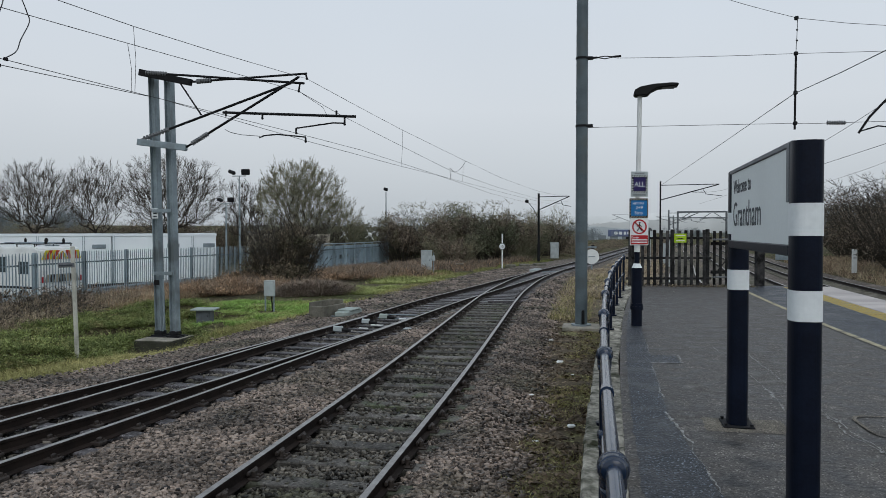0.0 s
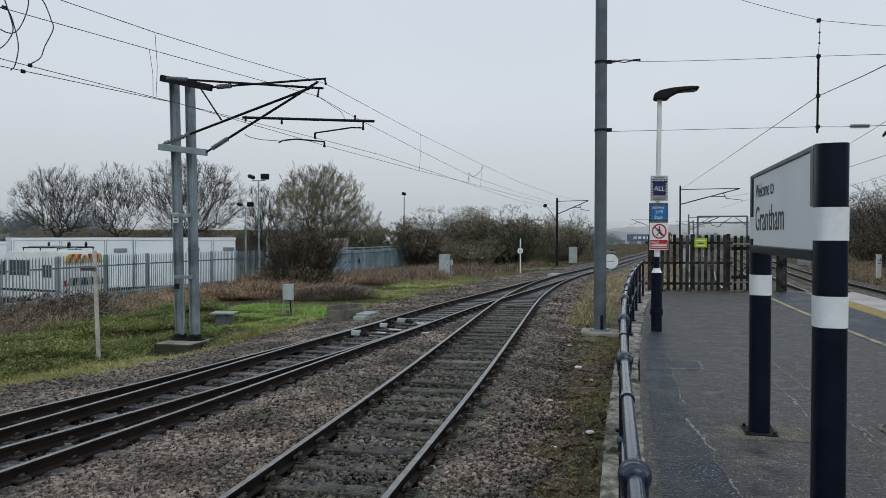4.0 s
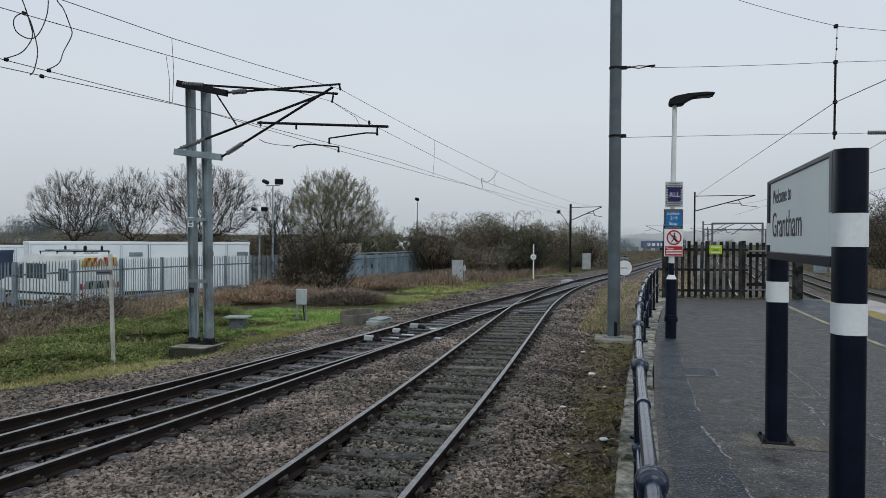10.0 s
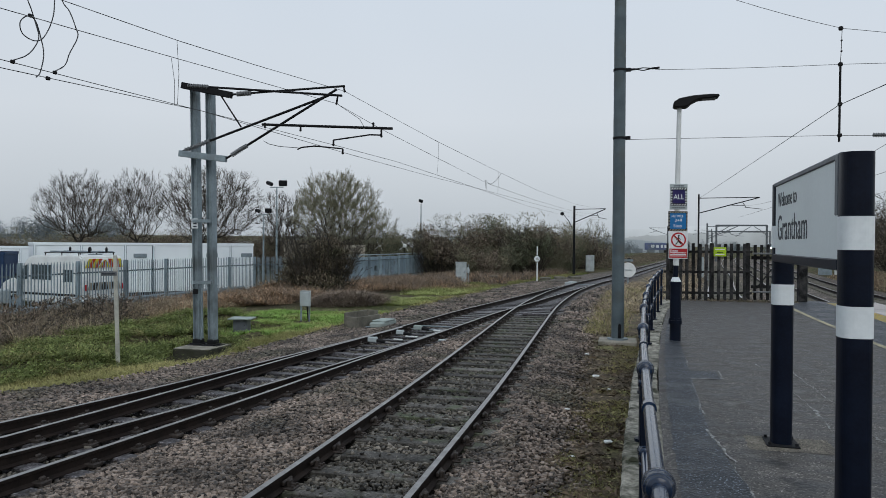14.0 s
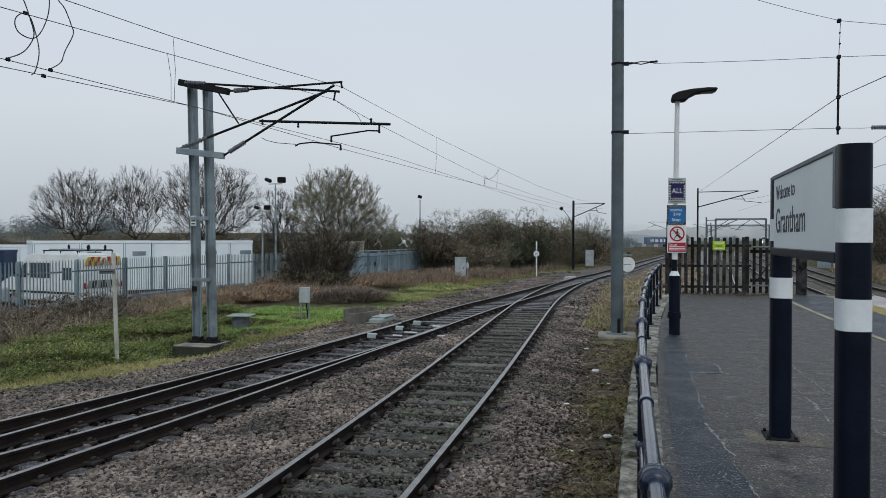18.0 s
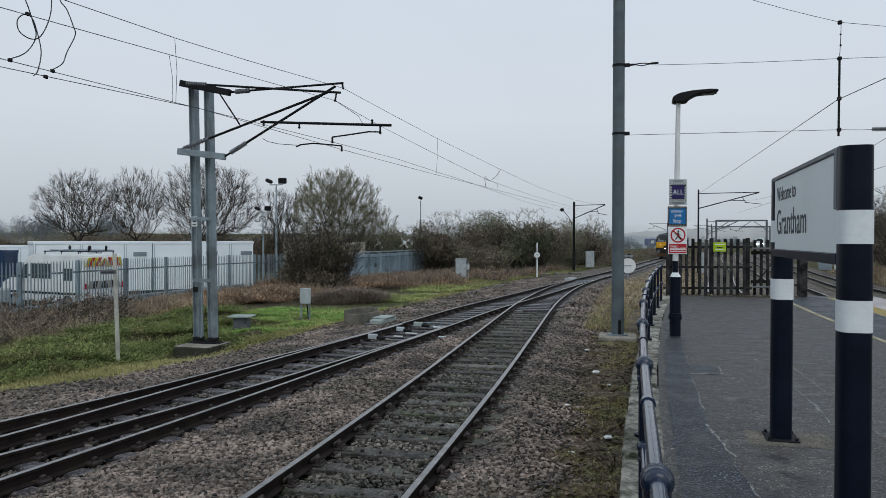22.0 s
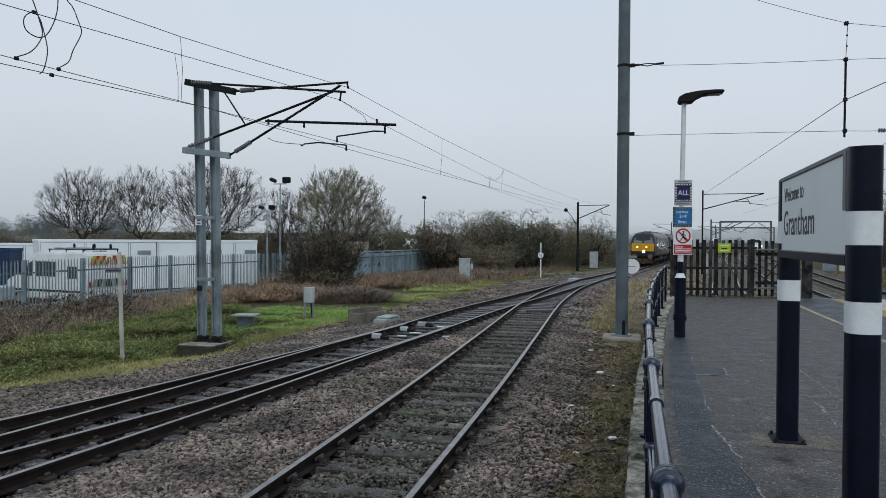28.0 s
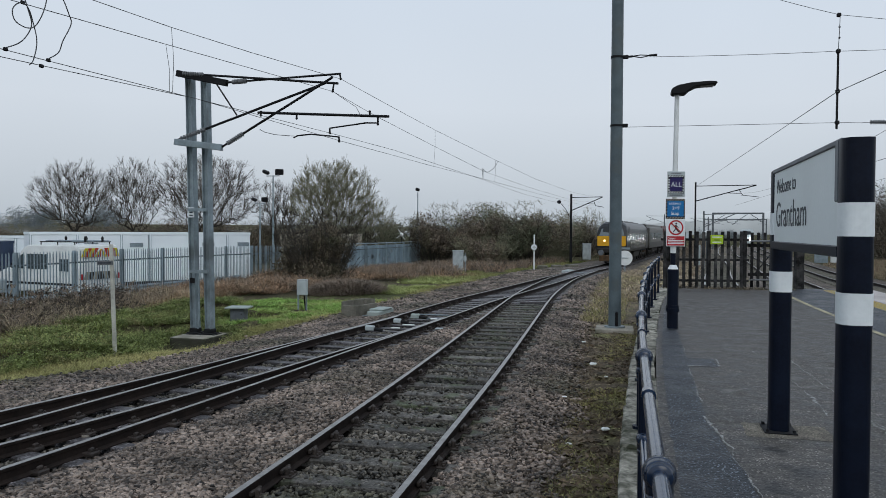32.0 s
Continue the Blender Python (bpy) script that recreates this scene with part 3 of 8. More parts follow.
tagged(band("ballast_bed", lambda y: xat(LEFT_EDGE, y), lambda y: xat(RIGHT_EDGE, y), -23, 320, 0.9, -0.275, M["far_ballast"], 12, 0.03), "grey-brown crushed stone track bed", "track bed", kind="structure")
tagged(band("main_line_bed", lambda y: xat(Q_KEYS, y) - 5.2, lambda y: xat(Q_KEYS, y) + 2.6, -10, 320, 3, -0.215, M["far_ballast"], 8, 0.03), "grey-brown crushed stone bed of the main line", "track bed", kind="structure")
tagged(band("sidings_bed", lambda y: xat(RIGHT_EDGE, y) - 0.2, lambda y: xat(Q_KEYS, y) - 4.8, 30, 320, 2, -0.235, M["sidings"], 8, 0.05), "grey-brown stony ground between the lines", "ground", kind="structure")
tagged(band("earth_strip", lambda y: xat(RIGHT_EDGE, y) - 0.15, lambda y: plat_left(min(y, 24)) - 0.02 + max(0, y - 24) * 0.09, -23, 60, 0.7, -0.205, M["earth"], 10, 0.07), "dark trodden earth with moss and dead grass beside the platform wall", "path", kind="structure")

# ---- rails and sleepers ----
RAIL = [(-0.07, -0.160), (0.07, -0.160), (0.07, -0.148), (0.012, -0.128), (0.012, -0.045), (0.036, -0.034), (0.036, -0.004), (0.026, 0.0), (-0.026, 0.0), (-0.036, -0.004), (-0.036, -0.034), (-0.012, -0.045), (-0.012, -0.128), (-0.07, -0.148)]


def offset_line(keys, off, y0, y1, step, z=0.0):
    ys = list(np.arange(y0, y1, step)) + [y1]
    pts = []
    for y in ys:
        s = (xat(keys, y + 0.5) - xat(keys, y - 0.5))
        c = 1 / math.sqrt(1 + s * s)
        pts.append(Vector((xat(keys, y) + off * c, y - off * s * c, z - fall(y))))
    return pts


def rail_mesh(name, pts, parent, head="rail_steel", label=""):
    v, f = sweep(RAIL, pts)
    ob = raw(name, v, f, M["rail_rust"], parent, label)
    ob.data.materials.append(M[head])
    n = len(RAIL)
    for i, p in enumerate(ob.data.polygons):
        if i < n * (len(pts) - 1) and i % n in (6, 7, 8):
            p.material_index = 1
    return ob


def sleeper_proto(name, length, material, h=0.13, w=0.25):
    bm = bmesh.new()
    box(bm, (0, 0, -h / 2), (length, w, h), bevel=0.012)
    for v in bm.verts:
        v.co += Vector((noise.noise(v.co * 9), noise.noise(v.co * 7 + Vector((3, 0, 0))), 0.6 * noise.noise(v.co * 5))) * 0.012
    return part(name, bm, material)


def chair_mesh():
    """Cast chair: ribbed base, two jaws, a wooden key wedged against the web, screws."""
    bm = bmesh.new()
    box(bm, (0, 0, 0.012), (0.33, 0.17, 0.024), bevel=0.008)
    for s in (-1, 1):
        box(bm, (s * 0.085, 0, 0.055), (0.048, 0.085, 0.095), bevel=0.014)
        box(bm, (s * 0.110, 0, 0.035), (0.09, 0.026, 0.050), bevel=0.008)
        for q in (-0.06, 0.06):
            rod(bm, (s * 0.142, q, 0.02), (s * 0.142, q, 0.048), 0.016, n=6)
    box(bm, (0.050, 0.01, 0.072), (0.034, 0.22, 0.050), bevel=0.010)
    return part("rail_chair", bm, M["chair_iron"])


G = 0.7525
track_near = thing("railway_track", label="single siding track on weathered timber sleepers with rusty chaired rails", category="railway track", kind="structure")
track_left = thing("railway_track", label="turnout track with double rails where two routes part", category="railway track", kind="structure")
track_far = thing("railway_track", label="curving single track towards the misty distance", category="railway track", kind="structure")

for s in (-1, 1):
    rail_mesh("rail", offset_line(N_KEYS, s * G, -22, 55.0 if s > 0 else 51.5, 0.8), track_near)
rail_mesh("check_rail", offset_line(N_KEYS, G - 0.085, 27.5, 32.0, 0.6), track_near, "rail_rust")
for s in (-1, 1):
    rail_mesh("rail", offset_line(M_KEYS, s * G, 21.0 if s < 0 else -20.0, 55.0 if s < 0 else 51.0, 0.8), track_left)


def route(y):
    return 0.0042 * max(0, 21 - max(y, -4)) ** 2 + 0.21 * max(0, -4 - y)


O_KEYS = [(xat(M_KEYS, y) - route(y), y) for y in (-22, -15, -8, 2, 5, 8, 11, 14, 17, 19.5, 21, 23)]
rail_mesh("stock_rail", offset_line(O_KEYS, -G, -20, 21.0, 0.7), track_left)
B_KEYS = [(min(xat(O_KEYS, y), xat(M_KEYS, y) - 0.075), y) for y in (-22, -15, -8, 2, 5, 8, 11, 14, 16, 18, 20.5, 22)]
rail_mesh("switch_blade", offset_line(B_KEYS, G, -20, 20.5, 0.7), track_left, label="closed switch blade lying along its stock rail")
A_KEYS = [(max(xat(M_KEYS, y), xat(O_KEYS, y) + 0.075), y) for y in (-22, -15, -8, 2, 5, 8, 11, 14, 16, 18, 20.5, 22)]
rail_mesh("switch_blade", offset_line(A_KEYS, -G, -20, 20.5, 0.7), track_left, label="switch blade lying along its stock rail")
for s in (-1, 1):
    rail_mesh("rail", offset_line(F_KEYS, s * G, 55.0, 320, 2.0), track_far)

chair = chair_mesh()
proto_n = sleeper_proto("sleeper", 2.6, M["sleeper"])
proto_w = sleeper_proto("sleeper", 2.6, M["sleeper_wet"])
proto_l = sleeper_proto("sleeper", 3.5, M["sleeper_wet"])


def lay(keys, y0, y1, step, proto, parent, chairs=(), shift=0.0, depth=-0.163, jitter=0.03):
    k = 0
    y = y0
    while y < y1:
        s = xat(keys, y + 0.5) - xat(keys, y - 0.5)
        yaw = -math.degrees(math.atan(s)) + random.uniform(-1, 1)
        ob = share("sleeper", proto, pose(xat(keys, y) + shift, y + random.uniform(-jitter, jitter), depth - fall(y), random.uniform(-0.4, 0.4), random.uniform(-0.3, 0.3), yaw), parent)
        for off in chairs:
            c = new("rail_chair", chair.data)
            c.parent = ob
            c.matrix_local = pose(off, 0, 0)
        y += step
        k += 1


lay(N_KEYS, 2.3 - 0.71 * 28, 27.0, 0.71, proto_n, track_near, (-G, G))
lay(M_KEYS, 4.5 - 0.70 * 16, 19.0, 0.70, proto_l, track_left, (), -0.35)
lay(M_KEYS, 19.0, 27.4, 0.70, proto_w, track_left, (-G, G))
y = 27.9
while y < 55.2:
    a, b = xat(M_KEYS, y) - 1.3, xat(N_KEYS, y) + 1.3
    ob = share("sleeper", proto_w, pose((a + b) / 2, y, -0.163 - fall(y), 0, 0, -4 + random.uniform(-1, 1)) @ Matrix.Diagonal(((b - a) / 2.6, 1, 1, 1)), track_left)
    y += 0.70
lay(F_KEYS, 55.7, 130, 0.72, proto_w, track_far)
for ob in (proto_n, proto_w, proto_l, chair):
    bpy.data.objects.remove(ob)
# chairs under the turnout's four rails
for y in np.arange(4.6, 19.0, 0.70):
    for keys, s in ((O_KEYS, -1), (A_KEYS, -1), (B_KEYS, 1), (M_KEYS, 1)):
        bm = bmesh.new()
        box(bm, (0, 0, 0.0), (0.30, 0.16, 0.05), bevel=0.01)
        for q in (-0.095, 0.095):
            box(bm, (q * 0.9, 0, 0.035), (0.04, 0.08, 0.07), bevel=0.012)
            rod(bm, (q * 1.35, 0.035, 0.02), (q * 1.35, 0.035, 0.05), 0.014, n=6)
        if y < 9 or s > 0 or keys is O_KEYS:
            o = part("rail_chair", bm, M["chair_iron"], track_left)
            o.location = (xat(keys, y) + s * G, y, -0.15)
        else:
            bm.free()
for lo, y_start in ((0.0, -6), (-3.4, -6), (-7.0, 37)):
    tr = thing("railway_track", label="main line track on grey sleepers", category="railway track", kind="structure")
    for s in (-1, 1):
        rail_mesh("rail", offset_line(Q_KEYS, lo + s * G, y_start, 320, 2.0), tr)
    bm = bmesh.new()
    for y in np.arange(max(14, y_start), 110, 0.7):
        sl = xat(Q_KEYS, y + 0.5) - xat(Q_KEYS, y - 0.5)
        box(bm, (xat(Q_KEYS, y) + lo, y, -0.2 - fall(y)), (2.5, 0.27, 0.1), pose(0, 0, 0, 0, 0, -math.degrees(math.atan(sl))))
    tagged(part("sleepers", bm, M["concrete"], tr), kind="stuff")

# point machine and rods at the switch toe
pm = thing("point_machine", pose(-7.15, 21.9, -0.18, 0, 0, -5), "pale green-grey point motor casing beside the rail", "point machine")
bm = bmesh.new()
box(bm, (0, 0, 0.11), (0.42, 1.2, 0.16), bevel=0.03)
part("casing", bm, M["box_green"], pm)
bm = bmesh.new()
box(bm, (0, 0.05, 0.215), (0.46, 0.8, 0.05), bevel=0.02)
part("lid", bm, M["box_green"], pm)
for dy in (-0.45, 0.45):
    bm = bmesh.new()
    box(bm, (0.9, dy, 0.04), (2.6, 0.06, 0.03), bevel=0.008)
    part("stretcher_bar", bm, M["galv"], pm)
for x, y, z, sx, sy, sz, mt_ in ((-6.14, 17.95, -0.03, 0.34, 0.20, 0.13, "box_grey"), (-5.90, 19.6, -0.03, 0.30, 0.18, 0.12, "box_grey"), (-5.66, 20.6, 0.0, 0.34, 0.22, 0.13, "box_green"),
                             (-5.55, 19.5, -0.12, 0.5, 0.12, 0.03, "white_paint"), (-5.72, 18.8, -0.12, 0.36, 0.10, 0.03, "white_paint"), (-4.45, 18.95, -0.12, 0.55, 0.22, 0.04, "box_grey"), (-5.2, 21.0, -0.12, 0.3, 0.10, 0.04, "white_paint")):
    det = thing("detector_box" if sz > 0.1 else "cover_plate", pose(x, y, z, 0, 0, -8), "small pale steel box on the switch rods" if sz > 0.1 else "pale flat steel plate on the switch rods", "rail equipment", "switch fittings")
    bm = bmesh.new()
    sx, sy = sx * 0.72, sy * 0.7
    box(bm, (0, 0, 0), (sx, sy, sz), bevel=min(0.02, sz * 0.3))
    for s in (-1, 1):
        rod(bm, (s * sx * 0.4, 0, -sz * 0.5), (s * sx * 0.4, 0, sz * 0.62), 0.018, n=6)
    body = part("casing", bm, M[mt_], det)
    if sz > 0.1:
        bm = bmesh.new()
        rod(bm, (sx * 0.5, 0, -0.02), (sx * 0.5 + 0.22, 0, -0.04), 0.045, n=10)
        part("rod_end", bm, M["black"], det)
pm2 = thing("point_machine", pose(-3.3, 53.0, -0.18 - fall(53), 0, 0, -14), "pale grey point machine at the far switch", "point machine")
bm = bmesh.new()
box(bm, (0, 0, 0.12), (0.5, 1.3, 0.22), bevel=0.03)
part("casing", bm, M["box_grey"], pm2)
bm = bmesh.new()
box(bm, (1.2, 0.2, 0.04), (2.4, 0.08, 0.04), bevel=0.008)
part("stretcher_bar", bm, M["galv"], pm2)

# ---- ballast stones ----
def stones(name, count, y0, y1, r0, r1, seed, label, power=1.6, between=False):
    rg = np.random.default_rng(seed)
    u = rg.random(count * 3)
    y = y0 + (y1 - y0) * u**power
    ys = np.linspace(y0, y1, 60)
    le = np.interp(y, ys, spline(LEFT_EDGE, ys))
    le = np.maximum(le - 0.3, np.where(y > 5, -1.02 * y - 1.0, -6.5))
    re = np.interp(y, ys, spline(RIGHT_EDGE, ys))
    x = le + (re + 0.50 - le) * rg.random(len(y))
    fade = np.minimum(1, np.minimum((x - np.interp(y, ys, spline(LEFT_EDGE, ys)) + 0.3) / 0.6, (re + 0.50 - x) / 0.9))
    ok = rg.random(len(y)) < fade
    for keys, offs in ((N_KEYS, (-G, G)), (M_KEYS, (-G, G)), (O_KEYS, (-G,)), (B_KEYS, (G,))):
        c = np.interp(y, ys, spline(keys, ys))
        for o in offs:
            ok &= (np.abs(x - c - o) > 0.10) | ((y > 21.5) & (keys is O_KEYS or keys is B_KEYS))
    # the sleepers lie mostly bare between the rails, their ends are buried
    cn, cm = np.interp(y, ys, spline(N_KEYS, ys)), np.interp(y, ys, spline(M_KEYS, ys))
    on_n = (np.abs(x - cn) < 0.74) & (y < 27)
    on_m = (x - cm < 0.74) & (x - cm > -0.74 - 0.0042 * np.maximum(0, 21 - np.maximum(y, -4)) ** 2) & (y < 27)
    inner = on_n | on_m | ((y >= 27) & (x > cm - 0.74) & (x < cn + 0.74))
    ph = np.where(on_n, np.mod(y - 2.3 + 0.105, 0.71) * 1.24, np.mod(y - np.where(y < 19, 4.5, 19.0) + 0.13, 0.70))
    patchy = np.array([noise.noise((a * 0.9, b * 0.7, 6.0)) for a, b in zip(x, y)])
    ok &= ~((on_n | on_m) & (ph < 0.27) & (rg.random(len(y)) < np.where(on_n, np.clip(0.84 + (y - 6) * 0.015 + patchy * 0.6, 0.35, 0.97), 0.96)))
    ok &= inner if between else ~inner
    on_top = ((on_n | on_m) & (ph < 0.27))[ok][:count]
    x, y = x[ok][:count], y[ok][:count]
    lift = np.array([0.09 * shoulder(a, b) for a, b in zip(x, y)]) + (np.where(on_top, 0.052, -0.004) if between else 0.0)
    n = len(x)
    cube = np.array([[sx, sy, sz] for sx in (-1, 1) for sy in (-1, 1) for sz in (-1, 1)], float) * 0.62
    quads = np.array([[0, 1, 3, 2], [4, 6, 7, 5], [0, 4, 5, 1], [2, 3, 7, 6], [0, 2, 6, 4], [1, 5, 7, 3]])
    p = cube[None] + rg.normal(0, 0.28, (n, 8, 3))
    p *= (r0 + (r1 - r0) * rg.random((n, 1, 1)) ** 1.5) * np.array([1.35, 0.95, 0.75])
    a, b = rg.random(n) * 6.283, rg.normal(0, 0.5, n)
    ca, sa, cb, sb = np.cos(a), np.sin(a), np.cos(b), np.sin(b)
    py = p[:, :, 1] * cb[:, None] - p[:, :, 2] * sb[:, None]
    pz = p[:, :, 1] * sb[:, None] + p[:, :, 2] * cb[:, None]
    px = p[:, :, 0] * ca[:, None] - py * sa[:, None]
    py = p[:, :, 0] * sa[:, None] + py * ca[:, None]
    # heaped lower towards the shoulders
    zz = -0.228 + 0.012 * np.sin(x * 2.3) * np.sin(y * 1.7) + rg.random(n) * 0.034 + lift - np.array([fall(q) for q in y])
    v = np.stack([px + x[:, None], py + y[:, None], pz + zz[:, None]], 2).reshape(-1, 3)
    f = (quads[None] + (np.arange(n) * 8)[:, None, None]).reshape(-1, 4)
    me = bpy.data.meshes.new(name)
    me.vertices.add(len(v))
    me.vertices.foreach_set("co", v.ravel())
    me.loops.add(f.size)
    me.loops.foreach_set("vertex_index", f.ravel().astype(np.int32))
    me.polygons.add(len(f))
    me.polygons.foreach_set("loop_start", np.arange(0, f.size, 4, dtype=np.int32))
    me.update(calc_edges=True)
    ob = finish(name, me, M["stone_grimy" if between else "stone"])
    return tagged(ob, label, "gravel", kind="stuff")


stones("ballast_stones", 118000, 5.0, 24.0, 0.015, 0.036, 1, "angular pink-grey granite ballast stones")
stones("ballast_stones", 20000, 23.0, 60.0, 0.028, 0.055, 2, "angular pink-grey granite ballast stones", 1.3)
stones("ballast_stones", 34000, 5.0, 27.0, 0.018, 0.038, 3, "grimy olive-grey ballast stones between the rails", 1.5, True)

stones("ballast_stones", 16000, -7.0, 5.0, 0.026, 0.050, 5, "angular pink-grey granite ballast stones", 1.0)
stones("ballast_stones", 6500, -7.0, 5.0, 0.024, 0.044, 6, "grimy olive-grey ballast stones between the rails", 1.0, True)

# clods, twigs and litter on the earth strip
rg = np.random.default_rng(44)
v, f = [], []
for k in range(9000):
    y = 5.5 + 17 * rg.random() ** 1.4
    x = xat(RIGHT_EDGE, y) - 0.2 + rg.random() * (plat_left(y) - xat(RIGHT_EDGE, y) + 0.2)
    r = 0.008 + 0.022 * rg.random() ** 3
    i = len(v)
    c = np.array([x, y, -0.195 + 0.07 * noise.noise((x * 1.7, y * 1.7, 0.5))])
    p = rg.normal(size=(4, 3)) * np.array([r * 1.6, r * 1.6, r * 0.8])
    v += [tuple(c + q) for q in p]
    f += [(i, i + 1, i + 2), (i, i + 2, i + 3), (i, i + 3, i + 1), (i + 1, i + 3, i + 2)]
tagged(raw("earth_clods", v, f, M["earth_clod"]), "crumbled dark earth clods and leaf litter", "soil", kind="stuff")
for x, y, s_ in ((-0.42, 14.9, 0.10), (-0.12, 10.0, 0.085), (-0.55, 9.2, 0.04), (-0.72, 17.8, 0.08), (-0.78, 11.8, 0.045), (-0.15, 13.6, 0.05), (-1.22, 8.55, 0.035)):
    bm = bmesh.new()
    ball(bm, (0, 0, 0), s_, 1, (1.0, 0.7, 0.28))
    for vt in bm.verts:
        vt.co += Vector((noise.noise(vt.co * 20), noise.noise(vt.co * 17), 0)) * s_ * 0.4
    t_ = thing("pale_stone", pose(x, y, -0.175 + 0.02, 0, 0, x * 700), "flat pale stone lying on the trodden earth", "stone", "pale stones")
    part("body", bm, M["white_paint"], t_)

# ---- platform ----
platform = thing("platform", label="low station platform end with patched wet asphalt", category="platform", kind="structure")
PY0, PY1 = -24.0, 22.2


def plat_band(name, left, right, z, material, y0=PY0, y1=PY1, label="", step=0.6, cols=4):
    return band(name, left, right, y0, y1, step, z, material, cols, 0, platform, label)


ys = list(np.arange(PY0, PY1 + 0.1, 0.6))
v, f = [], []
for y in ys:
    a, b = plat_left(y) + 0.25, plat_right(y) - 0.62
    v += [(a, y, P_TOP), (b, y, P_TOP), (b, y, -0.35), (a, y, -0.35)]
for i in range(len(ys) - 1):
    for j in range(4):
        k = (j + 1) % 4
        f.append((i * 4 + j, i * 4 + 4 + j, i * 4 + 4 + k, i * 4 + k))
e = (len(ys) - 1) * 4
f += [(0, 1, 2, 3), (e + 3, e + 2, e + 1, e)]
raw("surface", v, f, M["asphalt"], platform, "patched grey asphalt with pale worn patches")
# ramp beyond the fence
v = [(plat_left(22) + 0.1, 22.2, P_TOP), (6.2, 22.2, P_TOP), (6.9, 34.0, -0.22), (2.6, 34.0, -0.22), (plat_left(22) + 0.1, 22.2, -0.3), (6.2, 22.2, -0.3)]
raw("ramp", v, [(0, 3, 2, 1), (0, 4, 3), (1, 2, 5), (0, 1, 5, 4)], M["asphalt"], platform)
STRIP = [(0.80, -23), (0.84, 3.0), (0.83, 4.9), (0.79, 5.6), (0.75, 6.4), (0.80, 7.8), (0.83, 8.7), (0.89, 10.2), (0.95, 12.0), (1.15, 16.0), (1.55, 21.5)]
plat_band("resurfaced_strip", lambda y: plat_left(y) + 0.33 + 0.03 * noise.noise((3, y * 4, 2)), lambda y: max(plat_left(y) + 0.42, xat(STRIP, y) + 0.020 * noise.noise((0, y * 5, 2)) + 0.012 * noise.noise((0, y * 17, 2))), P_TOP + 0.004, M["asphalt_dark"], -23, 21, "darker wet asphalt strip along the railing", 0.05)
plat_band("trench_patch", lambda y: xat(STRIP, y) - 0.04, lambda y: 1.17 + 0.02 * noise.noise((9, y * 6, 2)), P_TOP + 0.0046, M["asphalt_dark"], 8.98, 9.55, "dark patched trench crossing from the strip", 0.05)
plat_band("safety_zone", lambda y: 3.99 + 0.0016 * max(0, y - 11) ** 2.5 / 2, lambda y: plat_right(y) - 1.35, P_TOP + 0.004, M["asphalt_dark"], -24, 22.1, "blue-black resurfaced strip behind the tactile paving")
plat_band("painted_line", lambda y: 3.93 + 0.0016 * max(0, y - 11) ** 2.5 / 2, lambda y: 4.03 + 0.0016 * max(0, y - 11) ** 2.5 / 2, P_TOP + 0.008, M["cream_line"], -24, 21.3, "worn cream-yellow painted line", 0.6, 1)
for i in range(5):
    plat_band("tactile_rib", lambda y, i=i: plat_right(y) - 1.34 + i * 0.08, lambda y, i=i: plat_right(y) - 1.29 + i * 0.08, P_TOP + 0.012, M["yellow"], -24, 22.1, "yellow tactile paving rib", 1.2, 1)
plat_band("tactile_base", lambda y: plat_right(y) - 1.36, lambda y: plat_right(y) - 0.94, P_TOP + 0.006, M["cream_line"], -24, 22.1, "yellow tactile paving", 1.2, 1)
for k, y in enumerate(np.arange(-23.7, 22.0, 0.75)):
    bm = bmesh.new()
    xr = plat_right(y + 0.37)
    box(bm, (xr - 0.46, y + 0.37, P_TOP - 0.04), (0.92, 0.735, 0.10), pose(0, 0, 0, 0, 0, -2), bevel=0.006)
    part("edge_paver", bm, M["paver"], platform)
bm = bmesh.new()
for y in np.arange(-23.7, 22.0, 0.75):
    box(bm, (plat_right(y) - 0.5, y + 0.37, 0.25), (0.5, 0.75, 1.1))
part("edge_wall", bm, M["wall"], platform)
# stone coping and the wall under it
v, f = [], []
for y in ys:
    a = plat_left(y)
    v += [(a + 0.06, y, P_TOP - 0.13), (a + 0.36, y, P_TOP - 0.13), (a + 0.36, y, -0.35), (a + 0.03, y, -0.35)]
for i in range(len(ys) - 1):
    for j in range(4):
        k = (j + 1) % 4
        f.append((i * 4 + j, i * 4 + 4 + j, i * 4 + 4 + k, i * 4 + k))
raw("retaining_wall", v, f, M["wall"], platform, "dark brick retaining wall")
y = -24.0
